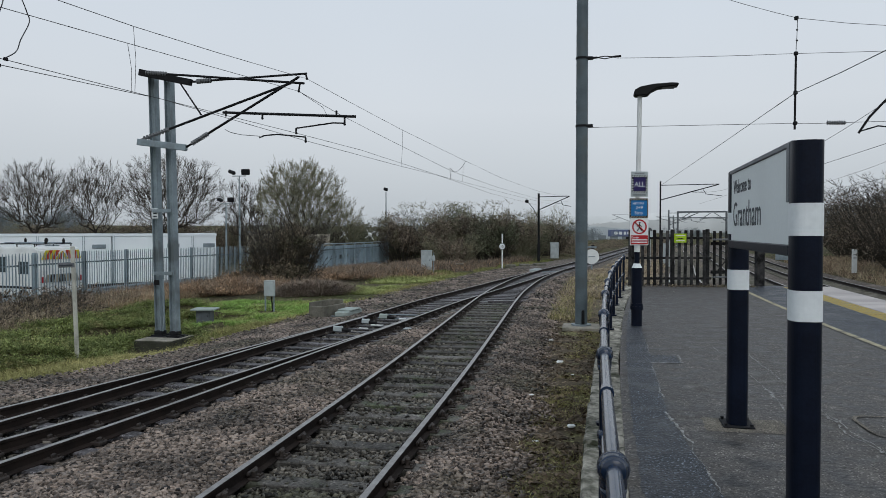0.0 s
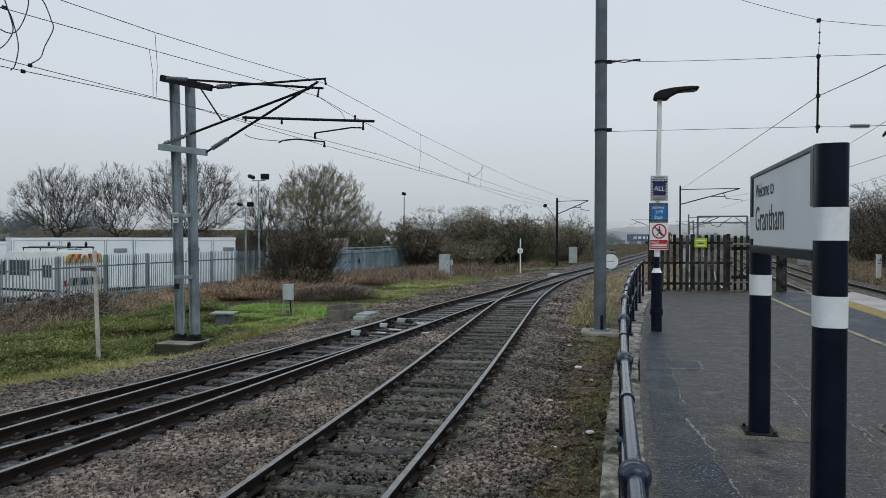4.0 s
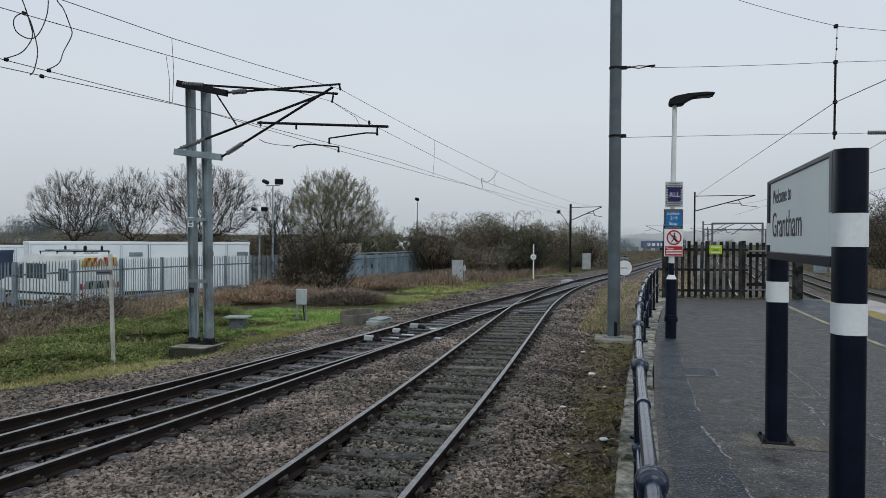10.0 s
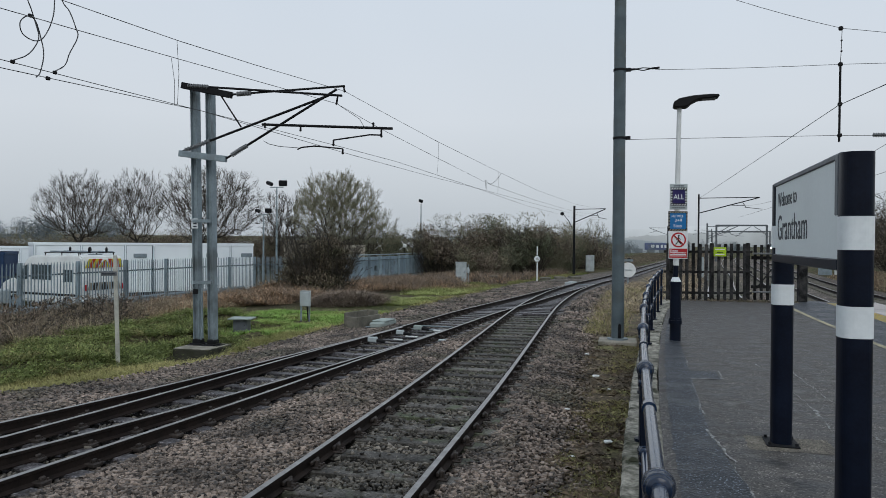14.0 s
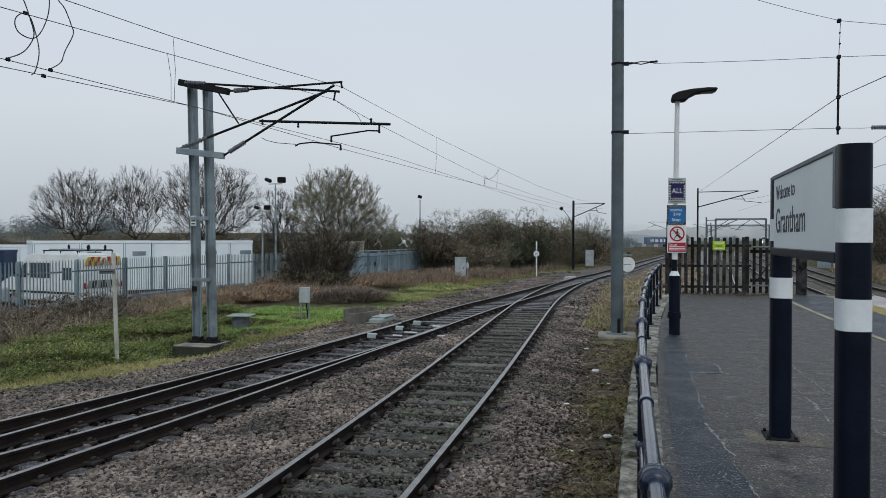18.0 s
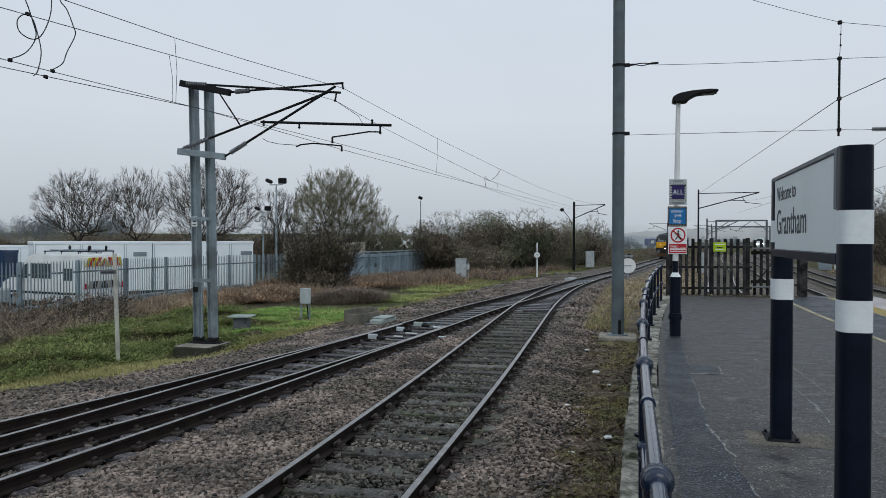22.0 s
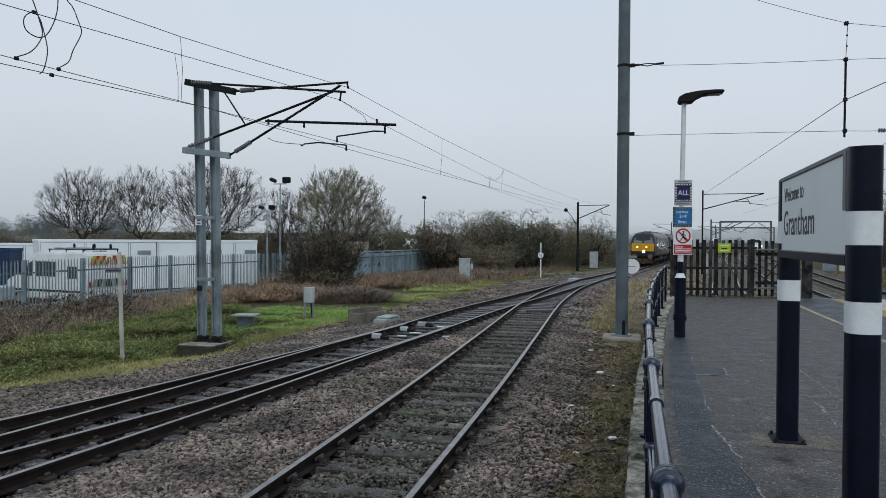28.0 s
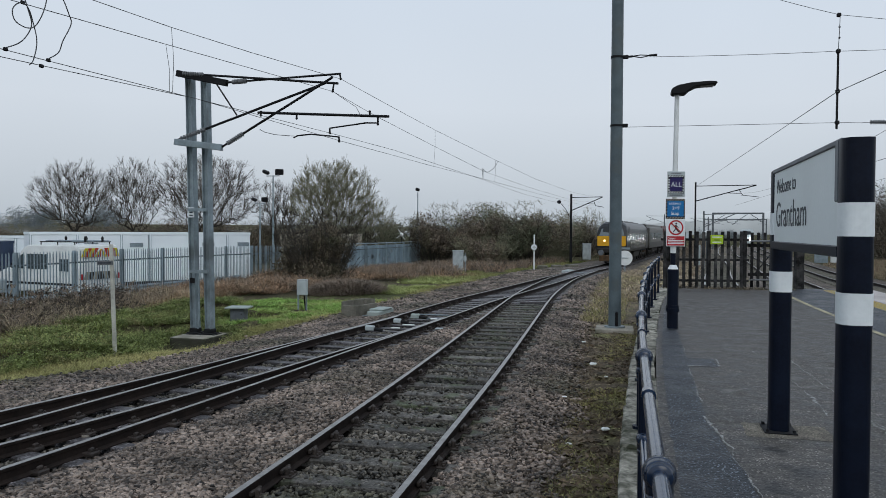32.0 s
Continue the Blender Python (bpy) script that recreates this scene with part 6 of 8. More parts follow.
c2 = cabin(-25.51, 36.45, 48.5, 5.84, -0.62, 2.33, "long white steel site cabin behind the palisade fence")
for c, x in ((c1, 2.9), (c1, 5.2), (c2, 3.3), (c2, 5.4)):
    bm = bmesh.new()
    box(bm, (x, -0.03, 2.25), (0.7, 0.03, 0.22), bevel=0.006)
    part("vent", bm, M["galv"], c)
cabin(-39.5, 32.4, 30, 7.2, -0.62, 2.10, "low white site cabin at the edge of the yard")
c4 = cabin(-32.95, 29.45, 30, 3.1, -0.62, 1.86, "dark blue steel container beside a white cabin", "blue_steel", 0.3)
c5 = cabin(-23.5, 53, 70, 7, -0.62, 2.2, "cream site cabin far back in the yard", "coach_cream")

# low steel barrier behind the fence
bar = thing("crash_barrier", pose(FX - 0.55, 0, -0.62), "low blue-grey steel crash barrier inside the fence", "barrier")
v, f = sweep([(-0.04, -0.15), (0.0, -0.15), (0.04, -0.08), (0.0, 0.0), (0.04, 0.08), (0.0, 0.15), (-0.04, 0.15)], [(0, y, 0.44 - fall(y)) for y in np.arange(18, 40, 1.0)])
raw("beam", v, f, M["hoarding"], bar)
for y in np.arange(18.5, 40, 2.4):
    bm = bmesh.new()
    box(bm, (-0.09, y, 0.28 - fall(y)), (0.09, 0.10, 0.62), bevel=0.006)
    part("post", bm, M["galv_fence"], bar)

# ---- van ----
van = thing("van", pose(-21.85, 27.75, -0.62, 0, 0, 167.7) @ Matrix.Diagonal((0.98, 1.04, 0.965, 1)), "white works van with a roof rack and hi-vis rear chevrons", "van")
W_ = 1.0
bm = bmesh.new()
prof = [(0.0, 0.42), (0.0, 1.6), (0.12, 2.42), (0.3, 2.52), (3.4, 2.50), (3.75, 2.36), (4.55, 1.52), (5.45, 1.22), (5.65, 0.95), (5.68, 0.42), (5.2, 0.36), (0.4, 0.36)]
extrude_poly(bm, prof, 2 * W_, Matrix.Translation((0, W_, 0)) @ pose(0, 0, 0, 90, 0, 0))
bmesh.ops.bevel(bm, geom=list(bm.edges), offset=0.06, segments=2, affect="EDGES")
part("body", bm, M["white_paint"], van)
for s in (-1, 1):
    for pts, nm in ((((2.05, 1.40), (2.05, 2.08), (3.45, 2.08), (3.45, 1.40)), "side_window"), (((3.62, 1.40), (3.62, 2.06), (3.78, 2.06), (4.45, 1.42)), "side_window"), (((0.70, 1.34), (0.70, 1.88), (1.30, 1.88), (1.30, 1.34)), "side_window")):
        bm = bmesh.new()
        extrude_poly(bm, pts, 0.02, Matrix.Translation((0, s * (W_ + 0.005) + 0.01, 0)) @ pose(0, 0, 0, 90, 0, 0))
        part(nm, bm, M["cab_glass"], van)
    bm = bmesh.new()
    box(bm, (2.8, s * (W_ + 0.005), 0.75), (5.0, 0.03, 0.10), bevel=0.01)
    part("rub_strip", bm, M["black"], van)
    bm = bmesh.new()
    box(bm, (4.1, s * (W_ + 0.16), 1.55), (0.14, 0.22, 0.28), bevel=0.04)
    part("mirror", bm, M["black"], van)
    for x in (1.0, 4.6):
        bm = bmesh.new()
        rod(bm, (x, s * (W_ - 0.22), 0.34), (x, s * (W_ + 0.02), 0.34), 0.34, n=24)
        wheel = part("wheel", bm, M["black"], van)
        bm = bmesh.new()
        rod(bm, (x, s * (W_ + 0.0), 0.34), (x, s * (W_ + 0.03), 0.34), 0.20, n=16)
        part("hub", bm, M["galv"], wheel)
    bm = bmesh.new()
    box(bm, (5.60, s * 0.72, 0.98), (0.10, 0.34, 0.20), bevel=0.03)
    part("headlight", bm, M["glass"], van)
    bm = bmesh.new()
    box(bm, (-0.01, s * 0.9, 1.1), (0.04, 0.08, 0.26), bevel=0.01)
    part("rear_light", bm, M["red"], van)
bm = bmesh.new()
extrude_poly(bm, [(-0.85, 0), (0.85, 0), (0.78, 0.98), (-0.78, 0.98)], 0.02, Matrix.Translation((4.52, 0, 1.53)) @ pose(0, 0, 0, 90, 0, 90) @ pose(0, 0, 0, -43, 0, 0))
part("windscreen", bm, M["van_glass"], van)
for k in range(12):
    # slanting red and yellow bars across the upper rear doors, mirrored at the middle
    bm = bmesh.new()
    s = -1 if k < 6 else 1
    x0 = (k % 6) * 0.16
    if x0 < 0.1 and k >= 6:
        bm.free()
        continue
    extrude_poly(bm, [(s * x0, 0), (s * min(0.93, x0 + 0.16), 0), (s * max(0.0, x0 - 0.02), 0.40), (s * max(0.0, x0 - 0.18), 0.40)] if x0 > 0.17 else [(s * x0, 0), (s * (x0 + 0.16), 0), (s * 0.02, 0.36), (0, 0.34)], 0.02, Matrix.Translation((0.0, 0, 1.98)) @ pose(0, 0, 0, 90, 0, -90) @ pose(0, 0, 0, 8.5, 0, 0))
    part("chevron", bm, M["orange_red"] if k % 2 == 0 else M["chev_yellow"], van)
for k in range(8):
    # worn slanting bars on the lower doors
    bm = bmesh.new()
    s = -1 if k < 4 else 1
    x0 = (k % 4) * 0.21
    extrude_poly(bm, [(s * x0, 0), (s * (x0 + 0.2), 0), (s * (x0 + 0.08), 0.34), (s * max(0, x0 - 0.12), 0.34)], 0.02, Matrix.Translation((-0.012, 0, 0.98)) @ pose(0, 0, 0, 90, 0, -90))
    part("chevron", bm, M["coach_grey"] if k % 2 == 0 else M["coach_cream"], van)
bm = bmesh.new()
box(bm, (-0.06, 0, 0.5), (0.14, 1.9, 0.16), bevel=0.03)
part("bumper", bm, M["black"], van)
for x in (0.5, 1.6, 2.7):
    bm = bmesh.new()
    rod(bm, (x, -0.9, 2.64), (x, 0.9, 2.64), 0.025, n=6)
    for s in (-0.85, 0.85):
        rod(bm, (x, s, 2.48), (x, s, 2.66), 0.025, n=6)
    part("rack_bar", bm, M["dark_steel"], van)
for yy in (-0.6, -0.45, 0.2):
    bm = bmesh.new()
    rod(bm, (0.2, yy, 2.68), (3.3, yy, 2.68), 0.03, n=6)
    part("ladder_rail", bm, M["galv"], van)
for xx, yy in ((0.25, -0.3), (0.3, 0.5), (0.9, 0.0), (2.8, -0.4)):
    bm = bmesh.new()
    rod(bm, (xx, yy, 2.66), (xx, yy, 2.78), 0.05, n=10)
    rod(bm, (xx, yy, 2.78), (xx, yy, 2.90), 0.07, 0.02, n=10)
    part("beacon", bm, M["black"], van)
car = thing("pickup", pose(-24.4, 24.6, -0.62, 0, 0, 190), "pale works pickup parked behind the fence", "pickup")
bm = bmesh.new()
extrude_poly(bm, [(0, 0.45), (0, 1.05), (1.9, 1.1), (2.2, 1.68), (3.3, 1.70), (3.9, 1.12), (4.9, 0.98), (5.0, 0.45)], 1.8, Matrix.Translation((0, 0.9, 0)) @ pose(0, 0, 0, 90, 0, 0))
bmesh.ops.bevel(bm, geom=list(bm.edges), offset=0.05, segments=1, affect="EDGES")
part("body", bm, M["box_grey"], car)
for s in (-1, 1):
    bm = bmesh.new()
    extrude_poly(bm, [(2.25, 1.15), (2.4, 1.6), (3.2, 1.6), (3.7, 1.15)], 0.02, Matrix.Translation((0, s * 0.905 + 0.01, 0)) @ pose(0, 0, 0, 90, 0, 0))
    part("side_window", bm, M["van_glass"], car)
    for x in (0.9, 4.0):
        bm = bmesh.new()
        rod(bm, (x, s * 0.7, 0.36), (x, s * 0.92, 0.36), 0.36, n=20)
        part("wheel", bm, M["black"], car)

# ---- lineside cases, posts, lamps ----
def case(name, x, y, z, yaw, w, d, h, material, label, legs=0.0, lid=0.03, cat="equipment case", lower=None):
    t = thing(name, pose(x, y, z, 0, 0, yaw), label, cat)
    bm = bmesh.new()
    box(bm, (0, 0, legs + (h - legs) / 2), (w, d, h - legs), bevel=0.012)
    part("body", bm, lower or material, t)
    bm = bmesh.new()
    box(bm, (0, 0, h + 0.02), (w + lid * 2, d + lid * 2, 0.05), bevel=0.01)
    part("lid", bm, material, t)
    if legs:
        for s in (-1, 1):
            bm = bmesh.new()
            box(bm, (s * (w / 2 - 0.03), 0, legs / 2), (0.05, 0.05, legs))
            part("leg", bm, M["galv"], t)
    else:
        bm = bmesh.new()
        box(bm, (0, -d / 2 - 0.006, h * 0.52), (w * 0.86, 0.012, h * 0.82), bevel=0.004)
        door = part("door", bm, lower or material, t)
        bm = bmesh.new()
        rod(bm, (w * 0.32, -d / 2 - 0.04, h * 0.5), (w * 0.32, -d / 2 - 0.04, h * 0.6), 0.015, n=6)
        part("handle", bm, M["dark_steel"], door)
    return t


case("equipment_case", -11.85, 21.6, -0.44, 12, 0.46, 0.4, 0.40, M["box_green"], "squat grey equipment case with an overhanging pale green lid", 0, 0.14, lower=M["sign_frame"])
jb = case("junction_box", -10.98, 24.6, -0.40, 8, 0.36, 0.2, 1.06, M["box_grey"], "grey junction box on two legs in the grass", 0.55, 0.0)
bm = bmesh.new()
path_rods(bm, [(0.06, 0, 0.56), (0.08, 0.02, 0.3), (0.1, 0.05, 0.0)], 0.025)
part("cable", bm, M["black"], jb)
rc = case("relay_case", -12.06, 56.6, -0.42 - fall(56.6), 8, 0.82, 0.55, 1.68, M["box_grey"], "tall pale grey relay case beside the track")
mk = thing("marker_post", pose(-10.6, 52.2, -0.42 - fall(52.2)), "short grey post with a small oval plate", "post")
bm = bmesh.new()
rod(bm, (0, 0, 0), (0, 0, 1.6), 0.03, n=8)
part("post", bm, M["galv"], mk)
bm = bmesh.new()
ball(bm, (0, -0.04, 1.2), 0.2, 2, (0.6, 0.1, 1.2))
part("plate", bm, M["box_grey"], mk)
tb = thing("concrete_trough", pose(-7.95, 22.2, -0.30, 0, 0, -14), "weathered concrete cable trough box beside the ballast", "trough")
for c, s in (((-0.24, 0, 0.28), (0.06, 1.25, 0.56)), ((0.24, 0, 0.22), (0.06, 1.25, 0.44)), ((0, -0.6, 0.22), (0.42, 0.06, 0.44)), ((0, 0.6, 0.28), (0.42, 0.06, 0.56))):
    bm = bmesh.new()
    box(bm, c, s, bevel=0.012)
    part("slab", bm, M["concrete"], tb)
lid = thing("concrete_slab", pose(-10.2, 61.3, -0.36 - fall(61), 0, 0, 5), "pale concrete cover slab on a low plinth in the grass", "slab")
bm = bmesh.new()
box(bm, (0, 0, 0.42), (0.75, 0.7, 0.12), bevel=0.02)
part("cover", bm, M["concrete"], lid)
bm = bmesh.new()
box(bm, (0, 0, 0.18), (0.5, 0.5, 0.36), bevel=0.02)
part("plinth", bm, M["concrete"], lid)
for x, y, yaw in ((-5.1, 66.5, 10), (-3.9, 68, 15), (-6.2, 64.5, 5)):
    s_ = thing("concrete_slab", pose(x, y, -0.3 - fall(y), 0, 0, yaw), "pale concrete trough lid lying beside the track", "slab")
    bm = bmesh.new()
    box(bm, (0, 0, 0.1), (0.9, 1.6, 0.22), bevel=0.03)
    part("cover", bm, M["concrete"], s_)
sp = thing("speed_sign", pose(-6.37, 59.2, -0.36 - fall(59)) @ Matrix.Scale(1.14, 4), "round white speed limit sign on a slim post", "sign")
bm = bmesh.new()
box(bm, (0, 0.03, 1.3), (0.09, 0.05, 2.6), bevel=0.01)
part("post", bm, M["white_paint"], sp)
bm = bmesh.new()
rod(bm, (0, 0.0, 1.72), (0, -0.03, 1.72), 0.235, n=24)
part("disc_rim", bm, M["black"], sp)
bm = bmesh.new()
rod(bm, (0, -0.02, 1.72), (0, -0.038, 1.72), 0.205, n=24)
part("disc", bm, M["white_band"], sp)
text("lettering", "15", 0.24, M["black"], sp, Matrix.Translation((-0.125, -0.042, 1.63)) @ pose(0, 0, 0, 90, 0, 0))
case("relay_case", -3.2, 86.0, -0.72, 10, 0.92, 0.55, 1.8, M["box_grey"], "pale grey relay case beside the curving track")
case("relay_case", 1.16, 88.3, -0.72, 10, 0.28, 0.28, 1.5, M["dark_steel"], "small dark lineside cabinet on a stalk", 0.5, 0.0)
st = thing("stop_board", pose(0.70, 57.0, -0.32 - fall(57)) @ Matrix.Scale(1.13, 4), "round pale grey disc sign seen from behind on a steel post", "sign")
bm = bmesh.new()
rod(bm, (0, 0, 0), (0, 0, 1.5), 0.045, n=10)
part("post", bm, M["galv"], st)
bm = bmesh.new()
rod(bm, (0, -0.06, 1.05), (0, -0.03, 1.05), 0.50, n=36)
part("disc", bm, M["white_paint"], st)
bm = bmesh.new()
box(bm, (0, -0.075, 1.05), (0.45, 0.03, 0.05))
part("bracket", bm, M["galv"], st)
bm = bmesh.new()
box(bm, (-0.05, -0.04, 1.68), (0.75, 0.03, 0.14), bevel=0.01)
part("top_plate", bm, M["galv"], st)
mp = thing("marker_post", pose(-11.16, 14.64, -0.46, 0, -1.9, 0), "slim white-painted marker post with a small cross plate", "post")
bm = bmesh.new()
box(bm, (0, 0, 1.3), (0.082, 0.07, 2.6), bevel=0.012)
part("post", bm, mat("grimy_white_post_paint", (0.52, 0.52, 0.46), (0.33, 0.33, 0.29), 0.7, 4, 0.2), mp)
bm = bmesh.new()
box(bm, (-0.14, -0.055, 2.18), (0.42, 0.02, 0.10), bevel=0.005)
part("cross_plate", bm, M["insulator"], mp)
bm = bmesh.new()
box(bm, (-0.14, -0.07, 2.18), (0.34, 0.005, 0.03))
part("text_bar", bm, M["sign_text"], mp)
LZ = -0.65
for x, y, h, heads, tall in ((-26.6, 54.0, 7.45, (-1, 1), 1), (-28.0, 54.5, 5.3, (-1, 1), 0.8), (-20.9, 77.0, 7.3, (0,), 0.9)):
    f_ = thing("floodlight_pole", pose(x, y, LZ), "slender steel pole with dark floodlights at its top", "floodlight", "yard floodlights")
    bm = bmesh.new()
    rod(bm, (0, 0, 0), (0, 0, h), 0.09, 0.05, n=10)
    part("pole", bm, M["galv"], f_)
    if len(heads) > 1:
        bm = bmesh.new()
        box(bm, (0, 0, h), (1.15 * tall, 0.07, 0.07))
        part("crossbar", bm, M["galv"], f_)
    for s in heads:
        bm = bmesh.new()
        box(bm, (s * 0.58 * tall, -0.1, h + 0.30), ((0.66 if s else 0.50) * tall, 0.26, (0.26 if s < 0 else 0.46 if s else 0.34) * tall), pose(0, 0, 0, 40 if s <= 0 else 10, 18 if s <= 0 else 0, 20 * s), bevel=0.05)
        part("floodlight_head", bm, M["dark_steel"], f_)
for k, (px, big) in enumerate(((-29.4, 0), (-26.6, 1), (-23.6, 1), (-22.7, 0), (-20.2, 1.8), (-17.6, 0.6))):
    l_ = thing("yard_lamp", pose(px, 80.0, -0.85), "small white yard lamp on a thin pole before the trees", "lamp", "yard lamps")
    bm = bmesh.new()
    rod(bm, (0, 0, 0), (0, 0, 2.75), 0.04, n=6)
    part("pole", bm, M["dark_steel"], l_)
    bm = bmesh.new()
    ball(bm, (0, 0, 2.9), 0.24, 1)
    part("globe", bm, M["white_paint"], l_)
    for a in range(8 if big > 1 else (4 if big else 0)):
        bm = bmesh.new()
        an = a * math.pi / 4 if big > 1 else a * math.pi / 2 + 0.6
        rod(bm, (0.2 * math.cos(an), 0, 2.9 + 0.2 * math.sin(an)), (0.72 * math.cos(an), 0, 2.9 + 0.72 * math.sin(an)), 0.035, n=5)
        part("ray", bm, M["white_paint"], l_)

# ---- beyond the main line ----
case("relay_case", 18.6, 74.4, -0.3, -10, 1.1, 0.7, 1.5, M["galv"], "pair of grey relay cases beside the main line")
case("relay_case", 20.1, 75.0, -0.3, -10, 1.0, 0.7, 1.6, M["white_paint"], "white relay case beside the main line")
wp = thing("marker_post", pose(16.9, 50.4, -0.2), "short white post with dark markings beside the main line", "post")
bm = bmesh.new()
box(bm, (0, 0, 0.75), (0.30, 0.12, 1.5), bevel=0.02)
part("post", bm, M["white_paint"], wp)
for z in (0.95, 1.15):
    bm = bmesh.new()
    box(bm, (0, -0.07, z), (0.18, 0.01, 0.05))
    part("text_bar", bm, M["sign_frame"], wp)
fw = thing("loudspeaker", pose(8.25, 72.0, -0.65), "white round lamp head on a slim post behind the fence", "lamp")
bm = bmesh.new()
rod(bm, (0, 0, 0), (0, 0, 2.9), 0.05, n=8)
part("post", bm, M["galv"], fw)
bm = bmesh.new()
rod(bm, (-0.15, -0.1, 2.95), (0.12, 0.15, 3.15), 0.22, 0.2, n=16)
part("head", bm, M["white_paint"], fw)
for k, (x, y, h) in enumerate(((5.7, 66, 2.5), (7.2, 65, 2.3), (7.7, 73, 1.9))):
    b_ = thing("signal_case", pose(x, y, -0.65), "pale grey lineside cabinet behind the paling fence", "equipment case")
    bm = bmesh.new()
    box(bm, (0, 0, h / 2), (0.22, 0.2, h), bevel=0.02)
    part("body", bm, M["box_grey"], b_)

# ---- far building and hills ----
wh = thing("warehouse", pose(8.0, 235.0, -1.0, 0, 0, 4), "distant warehouse tinted pale for haze, with a blue name board", "building")
bm = bmesh.new()
extrude_poly(bm, [(-22, 0), (14, 0), (14, 3.2), (-4, 4.8), (-22, 3.2)], 24, Matrix.Translation((0, 24, 0)) @ pose(0, 0, 0, 90, 0, 0))
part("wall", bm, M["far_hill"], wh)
bm = bmesh.new()
box(bm, (4.3, -0.1, 2.7), (9.0, 0.2, 2.1), bevel=0.05)
# the board's blue is paled to carry the haze
board = part("name_board", bm, mat("haze_tinted_blue_board", (0.13, 0.16, 0.27), None, 0.8), wh)
for x, w in ((2.2, 1.0), (3.6, 0.9), (4.9, 0.7), (6.1, 0.9)):
    bm = bmesh.new()
    box(bm, (x, -0.22, 2.7), (w, 0.02, 0.9), bevel=0.1)
    part("text_bar", bm, M["white_band"], board)
for k in range(9):
    bm = bmesh.new()
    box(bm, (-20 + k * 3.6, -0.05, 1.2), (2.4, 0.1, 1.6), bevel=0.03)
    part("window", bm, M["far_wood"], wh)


def ridge(name, r, a0, a1, base, amp, seed, material, label, rough=0.25):
    v, f = [], []
    n = 1300
    for i in range(n + 1):
        deg = a0 + (a1 - a0) * i / n
        a = radians(deg)
        k = 0.30 + 0.70 / (1 + math.exp((deg - 2) / 4))
        wood = max(0, noise.noise((deg * 1.3, seed, 5)) + 0.25)
        tufts = abs(noise.noise((deg * 9, seed, 3))) + 0.6 * abs(noise.noise((deg * 23, seed, 4)))
        top = k * (base + amp * (0.5 + 0.5 * noise.noise((deg * 0.056, seed, 0))) + rough * amp * wood * tufts)
        x, y = -r * math.sin(a), r * math.cos(a)
        v += [(x, y, -3), (x, y, top), (x * 1.12, y * 1.12, top * 0.6)]
    for i in range(n):
        f += [(i * 3, i * 3 + 3, i * 3 + 4, i * 3 + 1), (i * 3 + 1, i * 3 + 4, i * 3 + 5, i * 3 + 2)]
    tagged(raw(name, v, f, material, smooth=True), label, "hills", kind="structure")


# backdrop ridges whose mist is only their glowing colour
ridge("backdrop", 1500, -75, 75, 22, 40, 3.3, M["haze"], "low hills with painted mist, paler towards the top", 0.16)
ridge("backdrop", 400, -75, 75, 4.5, 6, 8.1, M["haze_near"], "fields and hedges below the hills, in painted mist", 0.9)

# ---- vegetation ----
def tube_batch():
    return {"v": [], "f": []}


def add_tube(b, p, q, r0, r1, n=3):
    d = q - p
    if d.length < 1e-5:
        return
    d.normalize()
    u = d.orthogonal().normalized()
    w = d.cross(u)
    k = len(b["v"])
    for c, r in ((p, r0), (q, r1)):
        for i in range(n):
            a = 2 * math.pi * i / n
            b["v"].append(c + u * (r * math.cos(a)) + w * (r * math.sin(a)))
    for i in range(n):
        j = (i + 1) % n
        b["f"].append((k + i, k + j, k + n + j, k + n + i))


